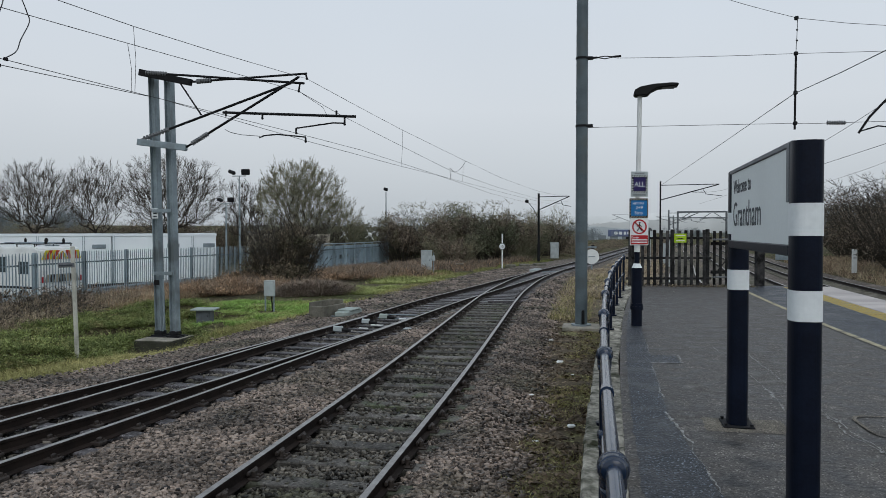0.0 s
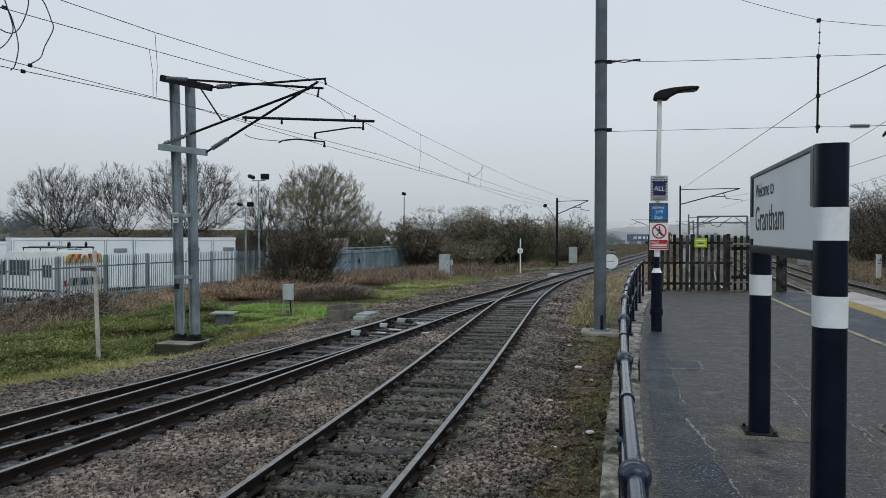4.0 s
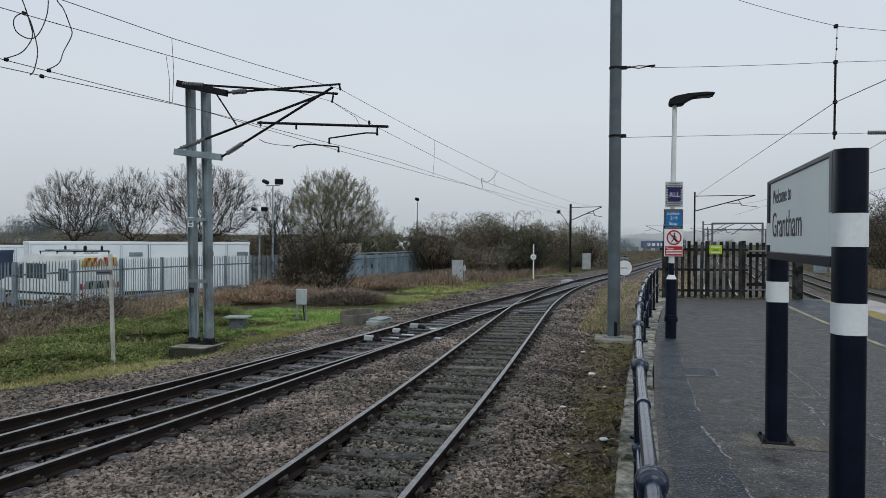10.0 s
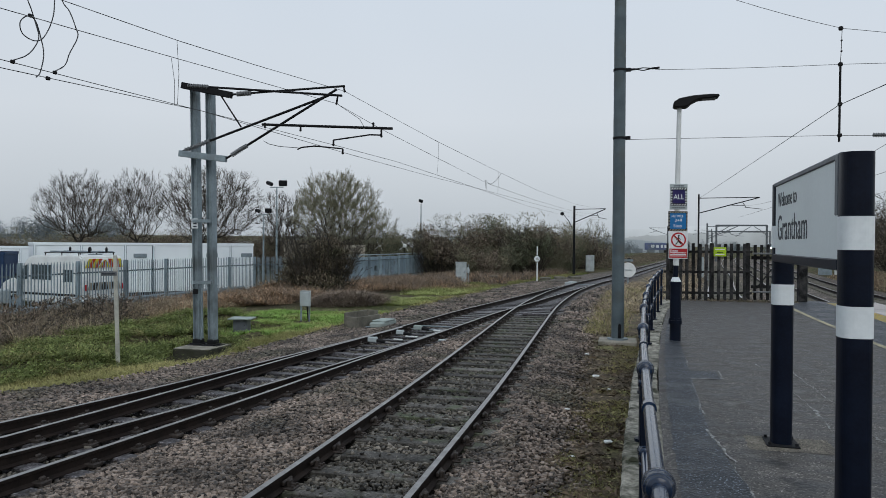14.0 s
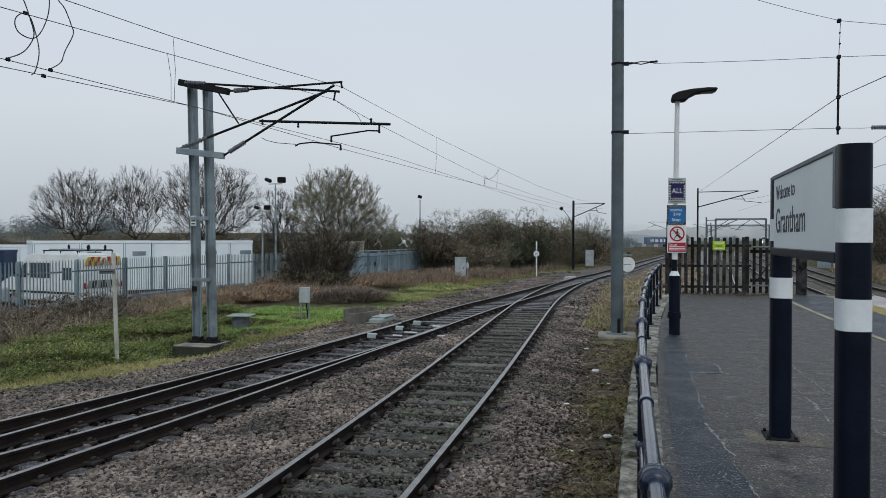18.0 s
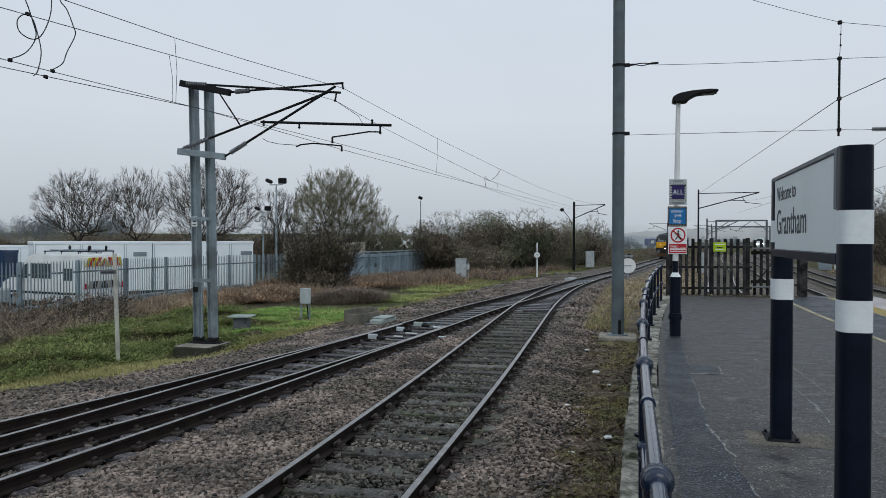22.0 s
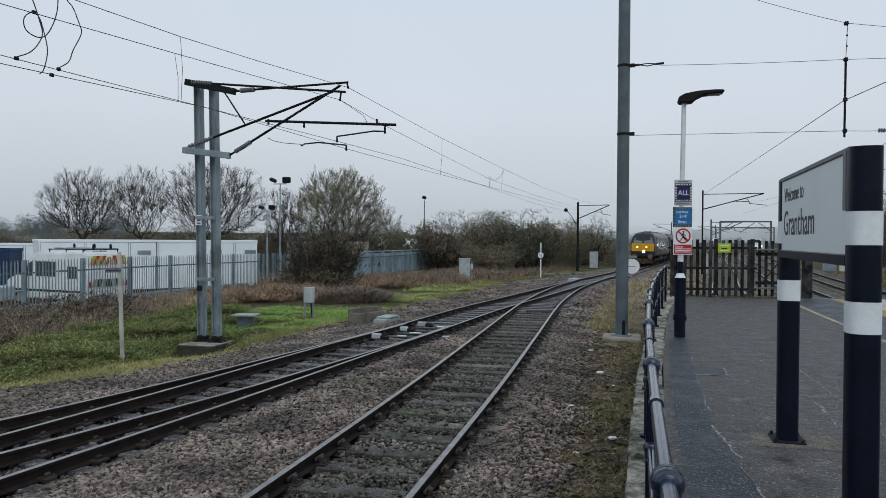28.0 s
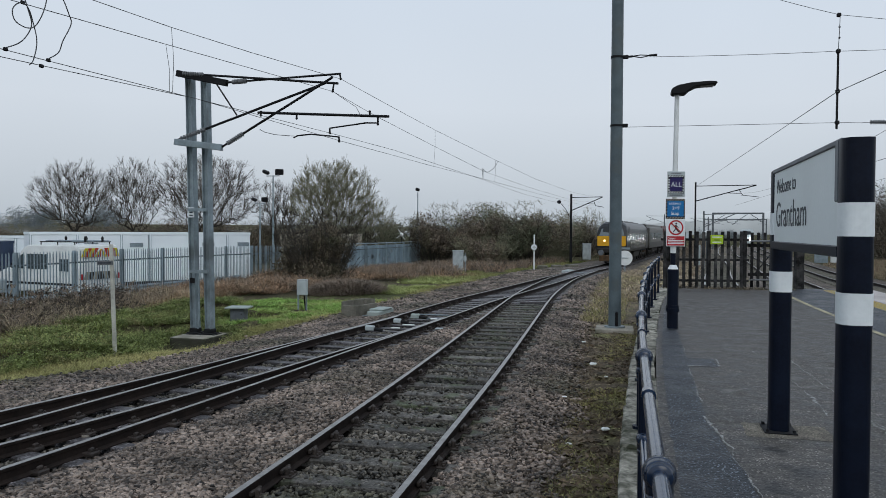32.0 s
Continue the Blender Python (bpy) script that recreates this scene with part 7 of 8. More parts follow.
def tree(name, x, y, z, h, half, seed, count, label, twig="twig", low=0.22, twigs=4, reach=0.75):
    """A trunk whose limbs fork towards points spread through an uneven oval crown; each limb is as thick as what it carries."""
    rg = np.random.default_rng(seed)
    t = thing(name, pose(x, y, z), label, "tree", "bare trees")
    node = [np.array([0, 0, -0.3]), np.array([rg.normal(0, 0.05), rg.normal(0, 0.05), h * 0.08]), np.array([rg.normal(0, 0.12), rg.normal(0, 0.12), h * 0.17])]
    par = [-1, 0, 1]
    c, hz_ = h * (1 + low) / 2, h * (1 - low) / 2
    pts = []
    while len(pts) < count:
        d = rg.normal(size=3)
        d /= np.linalg.norm(d)
        rad = rg.random() ** 0.40 * (0.86 + 0.28 * noise.noise((d[0] * 1.7 + seed, d[1] * 1.7, d[2] * 1.7)))
        side = half * (1.0 if d[2] > 0 else 0.92)
        pts.append(np.array([d[0] * side * rad, d[1] * side * rad, c + d[2] * hz_ * rad]))
    hub = np.array([0, 0, h * 0.20])
    pts.sort(key=lambda p: np.linalg.norm(p - hub))
    arr = np.zeros((count * 8 + 10, 3))
    arr[:3] = node
    for p in pts:
        n = len(node)
        a = p - arr[1:n]
        ln = np.linalg.norm(a, axis=1) + 1e-6
        out = arr[1:n] - np.array([0, 0, -h * 0.12])
        cs = np.sum(a * out, 1) / (ln * (np.linalg.norm(out, axis=1) + 1e-6))
        k = int(np.argmin(ln * (1.62 - cs))) + 1
        steps = max(1, min(6, int(ln[k - 1] / 0.7)))
        q, last = arr[k].copy(), k
        bend = rg.normal(0, 0.045, 3) * ln[k - 1]
        for s in range(1, steps + 1):
            u = s / steps
            w = q + (p - q) * u + bend * math.sin(u * 3.14) + np.array([0, 0, 0.06 * ln[k - 1] * math.sin(u * 3.14)])
            arr[len(node)] = w
            node.append(w)
            par.append(last)
            last = len(node) - 1
    n = len(node)
    r = np.zeros(n)
    kids = np.zeros(n, int)
    for i in range(n - 1, 0, -1):
        r[i] = max(0.012, r[i] ** (1 / 2.3)) if r[i] else 0.012
        r[par[i]] += r[i] ** 2.3
        kids[par[i]] += 1
    r[0] = r[1] * 1.4
    bl, bt = tube_batch(), tube_batch()
    for i in range(1, n):
        thick = r[i] > 0.03
        add_tube(bl if thick else bt, Vector(node[par[i]]), Vector(node[i]), min(r[par[i]], r[i] * 1.5), r[i], 6 if r[i] > 0.08 else 4 if thick else 3)
        if r[i] < 0.03:
            d0 = Vector(node[i]) - Vector((0, 0, h * 0.25))
            d0.normalize()
            for m in range(twigs + (2 if not kids[i] else 0)):
                d = (d0 + Vector(rg.normal(0, 0.48, 3)) + Vector((0, 0, 0.22))).normalized()
                a = Vector(node[par[i]]).lerp(Vector(node[i]), rg.random())
                ln = reach * rg.uniform(0.5, 1.2)
                b_ = a + d * ln * 0.5
                e = b_ + (d + Vector(rg.normal(0, 0.14, 3))).normalized() * ln * 0.5
                add_tube(bt, a, b_, 0.010, 0.008)
                add_tube(bt, b_, e, 0.008, 0.005)
                f_ = b_ + (d + Vector(rg.normal(0, 0.4, 3))).normalized() * ln * 0.4
                add_tube(bt, b_, f_, 0.007, 0.005)
    raw("limb", bl["v"], bl["f"], M["bark"], t)
    tagged(raw("crown", bt["v"], bt["f"], M[twig], t, "fine bare twigs"), kind="stuff")
    return t


tree("tree", -56.6, 68.0, -0.8, 11.1, 5.3, 11, 900, "broad leafless tree with fine spreading twigs")
tree("tree", -50.3, 69.0, -0.8, 11.4, 3.8, 12, 600, "tall narrow leafless tree with fine twigs")
tree("tree", -41.0, 68.0, -0.8, 11.5, 6.6, 13, 1200, "broad round-crowned leafless tree with dark limbs")
tree("tree", -35.8, 74.0, -0.8, 9.2, 3.0, 14, 380, "leafless tree with thin upright stems")
tree("tree", -27.3, 68.0, -0.8, 11.0, 5.2, 15, 1300, "round-crowned leafless tree with pale olive twigs", "twig_olive", low=0.10, twigs=8, reach=0.65)
tree("tree", -24.0, 71.0, -0.8, 7.2, 3.0, 16, 320, "low spreading leafless tree with pale olive twigs", "twig_olive", low=0.1)


def leaf_cloud(rg, n, lobes, size, flat=0.75):
    """Small leaves filling overlapping uneven lobes."""
    v, f = [], []
    for k in range(n):
        cx, cy, cz, rx, ry, rz = lobes[rg.integers(len(lobes))]
        d = rg.normal(size=3)
        d /= np.linalg.norm(d)
        rad = rg.random() ** 0.45
        wob = 0.80 + 0.35 * noise.noise((d[0] * 2.3 + cx, d[1] * 2.3 + cy, d[2] * 2.3 + cz))
        c = np.array([cx + d[0] * rx * rad * wob, cy + d[1] * ry * rad * wob, cz + d[2] * rz * rad * wob])
        a, b = rg.normal(size=3), rg.normal(size=3)
        a *= size * (0.5 + rg.random()) / np.linalg.norm(a)
        b *= size * 0.6 * (0.5 + rg.random()) / np.linalg.norm(b)
        i = len(v)
        v += [c - a, c + b, c + a, c - b]
        f.append((i, i + 1, i + 2, i + 3))
    return v, f


def shrub(x, y, z, w, d, h, seed, leaf, label, n=2600, size=0.10, stems=60, twig="twig", name="bush", group="hedge bushes"):
    rg = np.random.default_rng(seed)
    pr = random.Random(seed)
    t = thing(name, pose(x, y, z), label, "bush", group)
    lobes = []
    for k in range(7):
        a = rg.random() * 6.28
        s = rg.uniform(0.35, 0.6)
        lobes.append((math.cos(a) * w * 0.5 * rg.random(), math.sin(a) * d * 0.5 * rg.random(), h * rg.uniform(0.22, 0.68), w * 0.5 * s * 1.3, d * 0.5 * s * 1.3, h * 0.5 * s * 1.25))
    if n:
        v, f = leaf_cloud(rg, n, lobes, size)
        tagged(raw("foliage", v, f, M[leaf], t), kind="stuff")
    b = tube_batch()
    for k in range(stems):
        a = pr.uniform(0, 6.28)
        rr = pr.random() ** 0.5
        p = Vector((math.cos(a) * rr * w * 0.25, math.sin(a) * rr * d * 0.25, -0.2))
        dv = Vector((math.cos(a) * rr * w * 0.45, math.sin(a) * rr * d * 0.45, h * pr.uniform(0.55, 0.95)))
        q = p
        for i in range(4):
            t2 = p + dv * ((i + 1) / 4) + Vector((pr.gauss(0, 0.08), pr.gauss(0, 0.08), 0)) * h * 0.25
            add_tube(b, q, t2, 0.035 * (1 - i * 0.2), 0.035 * (1 - (i + 1) * 0.2))
            for m in range(4):
                e = t2 + Vector((pr.gauss(0, 0.5), pr.gauss(0, 0.5), pr.uniform(0.1, 0.7))) * (0.22 * h / 2)
                add_tube(b, t2, e, 0.012, 0.005)
                for m2 in range(2):
                    add_tube(b, t2.lerp(e, 0.6), e + Vector((pr.gauss(0, 0.2), pr.gauss(0, 0.2), pr.uniform(0, 0.3))) * h * 0.12, 0.008, 0.004)
            q = t2
    raw("stem_tangle", b["v"], b["f"], M[twig], t)
    return t


shrub(-16.7, 39.5, -0.65, 4.2, 4.0, 4.5, 31, "leaf_dark", "dense dark brown bush against the palisade fence", 13000, 0.055, 130)
shrub(-16.4, 39.1, -0.75, 4.4, 3.2, 2.4, 33, "leaf_dark", "low dark brown bush at the foot of the fence", 9000, 0.065, 30)
shrub(-17.4, 41.0, -0.65, 3.4, 3.0, 3.6, 32, "leaf_dark", "dense dark brown bush against the palisade fence", 7000, 0.070, 40)
for k, (x, y, w, h) in enumerate(((-19.2, 19.5, 2.6, 1.7), (-18.4, 22.0, 2.8, 1.5), (-19.4, 24.2, 2.4, 1.6), (-17.6, 18.0, 2.4, 1.3), (-18.8, 27.0, 2.4, 1.3), (-16.8, 21.0, 2.2, 1.1), (-19.3, 31, 2.2, 1.2), (-19.4, 35, 2.4, 1.2), (-20.2, 17.2, 2.0, 2.1))):
    shrub(x, y, -0.7, w, w, h * (0.88 if y < 25 else 0.6), 300 + k, "leaf_dark", "low tangle of bare brown bramble stems", 500, 0.026, 75, twig="twig" if k % 2 else "dead_stalk", group="bramble bushes")
# hedge behind the hoarding and along the curve
for k, (x, y, w, h, leaf, n) in enumerate((
        (-33, 84, 8, 4.9, "leaf_brown", 3500), (-27, 86, 8, 5.0, "leaf_green", 4000), (-22, 87, 7, 4.9, "leaf_green", 4000),
        (-18.3, 74, 5, 4.6, "leaf_brown", 6000), (-15.5, 78, 7, 5.9, "leaf_brown", 5500), (-12.0, 80, 6.5, 5.9, "leaf_green", 6000), (-9.2, 76, 5, 4.6, "leaf_green", 6000),
        (-8.0, 83, 6, 5.0, "leaf_brown", 4500), (-6.6, 90, 5.0, 4.8, "leaf_green", 4000), (-4.6, 98, 5.5, 5.2, "leaf_brown", 3000), (-2.8, 108, 5, 4.6, "leaf_brown", 2500), (-12.5, 70, 5, 3.0, "leaf_brown", 5000),
        (-46, 78, 10, 4.6, "leaf_brown", 5000), (-40, 77, 9, 4.4, "leaf_brown", 4000), (-52, 79, 10, 4.7, "leaf_brown", 5000), (-33, 76, 8, 4.4, "leaf_brown", 4500), (-64, 80, 11, 4.8, "leaf_brown", 4500), (-76, 80, 12, 5.0, "leaf_brown", 4500), (-29, 78, 7, 4.3, "leaf_green", 3500), (-58, 80, 12, 4.2, "leaf_brown", 3500), (-70, 82, 12, 4.5, "leaf_brown", 3000), (-39, 82, 9, 4.4, "leaf_green", 3000))):
    shrub(x, y, -1.0, w, 5, h + (1.0 if y > 72 and -19 < x < -6 else 0.4), 40 + k, leaf, "tangled dark winter bush in the lineside hedge" if leaf == "leaf_brown" else "dark green evergreen bush in the lineside hedge", int(n * 2.9), 0.088, 90, twig="twig_olive" if k % 3 else "twig")
for k, (x, y, h) in enumerate(((-13.5, 90, 6.6), (-6.5, 95, 6.6), (-3.0, 98, 6.8), (-9.5, 92, 6.2))):
    tree("tree", x, y, -1.0, h, h * 0.30, 60 + k, 200, "thin leafless tree rising from the hedge", "twig_olive", low=0.15, twigs=2)
for k, (x, y, w, h, n) in enumerate(((20.5, 50, 7, 5.8, 4500), (23.0, 56, 8, 6.6, 4000), (24.0, 64, 8, 6.6, 3500), (26.5, 74, 8, 6.8, 3000), (29, 86, 9, 6.8, 2500), (19.5, 43, 6, 5.2, 3500), (21.5, 47, 6, 6.4, 2500), (24, 42, 7, 6.5, 2500), (33, 100, 10, 6.5, 2500))):
    shrub(x, y, 0.0, w, 6, h, 80 + k, "leaf_brown", "tangled brown winter bush on the bank beyond the main line", n * 2, 0.075, 130, group="bank bushes")
for k, (x, y, h) in enumerate(((22.5, 52, 8.0), (20.5, 45, 7.6), (25.5, 60, 7.6), (28, 72, 7.5))):
    tree("tree", x, y, 0.0, h, h * 0.28, 70 + k, 260, "slender leafless tree on the bank beyond the main line", low=0.15, twigs=2)


def far_woods(name, spots, seed, label):
    rg = np.random.default_rng(seed)
    v, f = [], []
    for x0, y0, x1, y1, n, h in spots:
        for k in range(n):
            u = rg.random()
            hh = h * rg.uniform(0.6, 1.15)
            lob = [(x0 + (x1 - x0) * u + rg.normal(0, 3), y0 + (y1 - y0) * u + rg.normal(0, 4), hh * 0.45 - 0.5, hh * 0.42, hh * 0.42, hh * 0.55)]
            a, b = leaf_cloud(rg, 420, lob, hh * 0.027)
            i = len(v)
            v += a
            f += [tuple(q + i for q in t) for t in b]
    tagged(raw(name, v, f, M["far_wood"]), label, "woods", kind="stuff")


far_woods("far_woods", ((-260, 215, -60, 200, 46, 6), (-75, 200, -2, 165, 34, 5), (-2, 190, 10, 215, 8, 4), (24, 210, 34, 240, 6, 4), (-320, 270, -225, 300, 60, 17), (-235, 300, -40, 360, 50, 7), (-40, 380, 10, 420, 14, 6), (80, 360, 260, 320, 40, 9), (45, 260, 110, 230, 16, 6), (10, 250, 48, 275, 26, 4.5), (-14, 150, 3, 190, 16, 4.5)), 5, "distant trees with mist painted in as pale grey")


def scrub(name, count, x0, x1, y0, y1, h, material, seed, label):
    """Low bushes scattered over rough ground between two lines."""
    rg = np.random.default_rng(seed)
    v, f = [], []
    for k in range(count):
        y = y0 + (y1 - y0) * rg.random()
        x = x0(y) + (x1(y) - x0(y)) * rg.random()
        hh = h * rg.uniform(0.4, 1.2)
        a, b = leaf_cloud(rg, 130, [(x, y, ground_z(x, y) + hh * 0.35, hh * 1.1, hh * 1.1, hh * 0.7)], 0.09)
        i = len(v)
        v += a
        f += [tuple(q + i for q in t) for t in b]
    tagged(raw(name, v, f, M[material]), label, "scrub", kind="stuff")


scrub("lineside_scrub", 60, lambda y: xat(F_KEYS, y) - 7.5, lambda y: xat(F_KEYS, y) - 3.4, 95, 190, 1.6, "leaf_brown", 71, "low brown scrub beside the far curve")
scrub("lineside_scrub", 110, lambda y: xat(F_KEYS, y) + 3.2, lambda y: xat(Q_KEYS, y) - 9.5, 85, 230, 0.9, "leaf_brown", 72, "brown weeds between the two lines")


# ---- grass and brambles ----
def blades(name, count, region, h0, h1, width, material, seed, label, lean=0.5, zf=ground_z, tufts=0):
    rg = np.random.default_rng(seed)
    v, f = [], []
    cs = []
    while len(cs) < count:
        p = region(rg)
        if p is None:
            continue
        if tufts:
            for k in range(tufts):
                cs.append((p[0] + rg.normal(0, 0.09), p[1] + rg.normal(0, 0.09)))
        else:
            cs.append(p)
    for x, y in cs:
        z = zf(x, y) - 0.02
        h = h0 + (h1 - h0) * rg.random() ** 1.4
        a = rg.random() * 6.283
        lx, ly = rg.normal(0, lean * h), rg.normal(0, lean * h)
        wx, wy = math.cos(a) * width, math.sin(a) * width
        i = len(v)
        v += [(x - wx, y - wy, z), (x + wx, y + wy, z), (x + wx * 0.6 + lx * 0.45, y + wy * 0.6 + ly * 0.45, z + h * 0.65), (x - wx * 0.6 + lx * 0.45, y - wy * 0.6 + ly * 0.45, z + h * 0.65), (x + lx, y + ly, z + h)]
        f += [(i, i + 1, i + 2, i + 3), (i + 3, i + 2, i + 4)]
    return tagged(raw(name, v, f, material), label, "grass", kind="stuff")


def dry_far(rg):
    y = 44 + 36 * rg.random()
    x = FX + 0.3 + (xat(LEFT_EDGE, y) - 2.5 - FX) * rg.random()
    if noise.noise((x * 0.25, y * 0.25, 12)) < 0.0:
        return None
    return x, y


def verge_far(rg):
    y = 42 + 38 * rg.random()
    x = xat(LEFT_EDGE, y) - 0.2 - 5.2 * rg.random() ** 1.1
    if noise.noise((x * 0.3, y * 0.18, 3)) < -0.05:
        return None
    return x, y


def strip(rg):
    y = 22 + 28 * rg.random() ** 1.3
    x = xat(RIGHT_EDGE, y) + 0.1 + rg.random() * (1.1 + max(0, y - 22) * 0.06)
    return x, y


def strip_z(x, y):
    return -0.215 - fall(y) + 0.07 * noise.noise((x * 1.7, y * 1.7, 0.5))


def bank(rg):
    y = 28 + 50 * rg.random()
    x = xat(Q_KEYS, y) + 2.7 + 6.5 * rg.random()
    return x, y


def strip_low(rg):
    y = 6 + 18 * rg.random()
    x = -0.95 + rg.random() * 0.95 + plat_left(y)
    if noise.noise((x * 1.1, y * 0.45, 5)) < -0.05:
        return None
    return x, y


def sward(name, centres, per, h, width, spread, lean, droop, material, seed, label, category="grass"):
    """Curved blades or stalks in clumps. centres: x, y, z, size; each blade leans out of its clump and bows over."""
    rg = np.random.default_rng(seed)
    c = np.repeat(np.array(centres, float), per, axis=0)
    n = len(c)
    az = rg.random(n) * 6.283
    rad = spread * np.sqrt(rg.random(n)) * c[:, 3]
    ln = (h[0] + (h[1] - h[0]) * rg.random(n) ** 1.3) * c[:, 3]
    out = az + rg.normal(0, 0.9, n)
    tilt = np.abs(rg.normal(0, lean, n)) + 0.25 * lean * rg.random(n)
    side = out + 1.5708 + rg.normal(0, 0.5, n)
    bow = droop * rg.uniform(0.3, 1.5, n)
    rows = []
    for u, w in ((0.0, 1.0), (0.4, 0.85), (0.75, 0.6), (1.0, 0.18)):
        reach = ln * tilt * u * (1 + 0.5 * u * bow)
        px = c[:, 0] + np.cos(az) * rad + np.cos(out) * reach
        py = c[:, 1] + np.sin(az) * rad + np.sin(out) * reach
        pz = c[:, 2] - 0.03 + ln * (u - 0.5 * bow * u * u)
        wx, wy = np.cos(side) * width * w, np.sin(side) * width * w
        rows += [np.stack([px - wx, py - wy, pz], 1), np.stack([px + wx, py + wy, pz], 1)]
    v = np.stack(rows, 1).reshape(-1, 3)
    f = (np.array([[0, 1, 3, 2], [2, 3, 5, 4], [4, 5, 7, 6]])[None] + (np.arange(n) * 8)[:, None, None]).reshape(-1, 4)
    me = bpy.data.meshes.new(name)
    me.vertices.add(len(v))
    me.vertices.foreach_set("co", v.ravel())
    me.loops.add(f.size)
    me.loops.foreach_set("vertex_index", f.ravel().astype(np.int32))
    me.polygons.add(len(f))
    me.polygons.foreach_set("loop_start", np.arange(0, f.size, 4, dtype=np.int32))
    me.update(calc_edges=True)
    return tagged(finish(name, me, material), label, category, kind="stuff")


def sow(count, region, seed, s0=0.7, s1=1.3, zf=ground_z):
    """Clump centres inside a region of the plan."""
    rg = np.random.default_rng(seed)
    out = []
    while len(out) < count:
        p = region(rg)
        if p is not None:
            out.append((p[0], p[1], zf(p[0], p[1]) + (p[2] if len(p) > 2 else 0.0), rg.uniform(s0, s1)))
    return out


def clear_of_block(x, y):
    return not (abs(x + 10.8) < 0.85 and -1.45 < y - 17.78 < 0.70) and math.hypot(x + 11.7, y - 21.2) > 0.62 and math.hypot(x + 10.9, y - 24.3) > 0.45


def tussock(rg):
    y = 9.5 + 15.5 * rg.random()
    d = (2.1 if y < 16 else max(1.1, 2.1 - (y - 16) * 0.5)) + 6.0 * rg.random()
    x = xat(LEFT_EDGE, y) - d
    if x < -1.05 * y - 2 or not clear_of_block(x, y) or d > 3.6 + 3.2 * min(1, max(0, y - 12) / 6) + noise.noise((x * 0.6, y * 0.6, 2)):
        return None
    if y > 18.8 and x > -11.3 - (y - 19) * 0.38:
        return None
    # steep ridge faces stay mostly bare; their dark soil paints the shade
    k = ridge_phase(x, y)
    if not 0.20 < k < 0.80 and rg.random() > 0.10:
        return None
    return x, y, 0.05


def leafage(name, centres, per, spread, up, size, material, seed, label):
    """Small leaves lying in flat domes round the centres."""
    rg = np.random.default_rng(seed)
    c = np.repeat(np.array(centres, float), per, axis=0)
    n = len(c)
    a, r = rg.random(n) * 6.283, np.sqrt(rg.random(n))
    p = np.stack([c[:, 0] + np.cos(a) * r * spread * c[:, 3], c[:, 1] + np.sin(a) * r * spread * c[:, 3], c[:, 2] + up * c[:, 3] * (1 - r * r) * (0.4 + 0.7 * rg.random(n))], 1)
    u, w = rg.normal(size=(n, 3)) * (1, 1, 0.55), rg.normal(size=(n, 3)) * (1, 1, 0.55)
    ln = (size * (0.5 + rg.random(n)))[:, None]
    u, w = u / np.linalg.norm(u, axis=1)[:, None] * ln, w / np.linalg.norm(w, axis=1)[:, None] * ln * 0.6
    v = np.stack([p - u, p + w, p + u, p - w], 1).reshape(-1, 3)
    me = bpy.data.meshes.new(name)
    me.vertices.add(len(v))
    me.vertices.foreach_set("co", v.ravel())
    me.loops.add(len(v))
    me.loops.foreach_set("vertex_index", np.arange(len(v), dtype=np.int32))
    me.polygons.add(n)
    me.polygons.foreach_set("loop_start", np.arange(0, len(v), 4, dtype=np.int32))
    me.update(calc_edges=True)
    return tagged(finish(name, me, material), label, "ground cover", kind="stuff")


def lumps(x, y, seed):
    return max(0.0, noise.noise((x * 0.55, y * 0.45, seed)) + 0.25) * 0.55


def sparse(rg):
    y = 9.5 + 17 * rg.random()
    x = xat(LEFT_EDGE, y) - 0.7 - 6.4 * rg.random()
    if x < -1.05 * y - 2 or not clear_of_block(x, y):
        return None
    return x, y


def olive(rg):
    y = 9.3 + 11.5 * rg.random()
    x = xat(LEFT_EDGE, y) + 0.10 - (2.5 if y < 16 else max(1.4, 2.5 - (y - 16) * 0.5)) * rg.random() ** 0.8
    return (x, y) if clear_of_block(x, y) and x > -1.05 * y - 2 else None


def edge_far(rg):
    y = 20 + 22 * rg.random()
    x = xat(LEFT_EDGE, y) + 0.15 - 0.9 * rg.random()
    return None if noise.noise((x * 0.5, y * 0.4, 9)) < -0.15 else (x, y)


def fresh(rg):
    y = 19.0 + 9.5 * rg.random()
    x = xat(LEFT_EDGE, y) - 0.8 - 5.0 * rg.random()
    if not clear_of_block(x, y) or x < -11.6 - (y - 19) * 0.38 + 0.8 * noise.noise((x, y, 3)) or noise.noise((x * 0.5, y * 0.5, 7)) < -0.28:
        return None
    return x, y


def mossy(rg):
    y = 33 + 15 * rg.random()
    x = xat(LEFT_EDGE, y) - 0.5 - 3.8 * rg.random()
    return (x, y) if noise.noise((x * 0.5, y * 0.22, 31)) > -0.05 else None


def thicket(rg):
    y = 15.5 + 12 * rg.random()
    w = 4.8 if y < 21 else 4.8 - (y - 21) * 0.34
    x = FX + 0.15 + w * rg.random() ** 1.1
    return (x, y, 0.5 * lumps(x, y, 3)) if x > -1.06 * y - 3 and noise.noise((x * 0.8, y * 0.8, 6)) > -0.3 else None


def fence_grass(rg):
    y = 22 + 12 * rg.random()
    x = FX + 0.2 + (3.9 if y < 28 else 4.4) * rg.random()
    return x, y


def russet(rg):
    y = 29 + 15 * rg.random()
    x = FX + 0.2 + (5.2 + (y - 29) * 0.16) * rg.random()
    return None if noise.noise((x * 0.35, y * 0.3, 44)) < -0.3 else (x, y, lumps(x, y, 44))


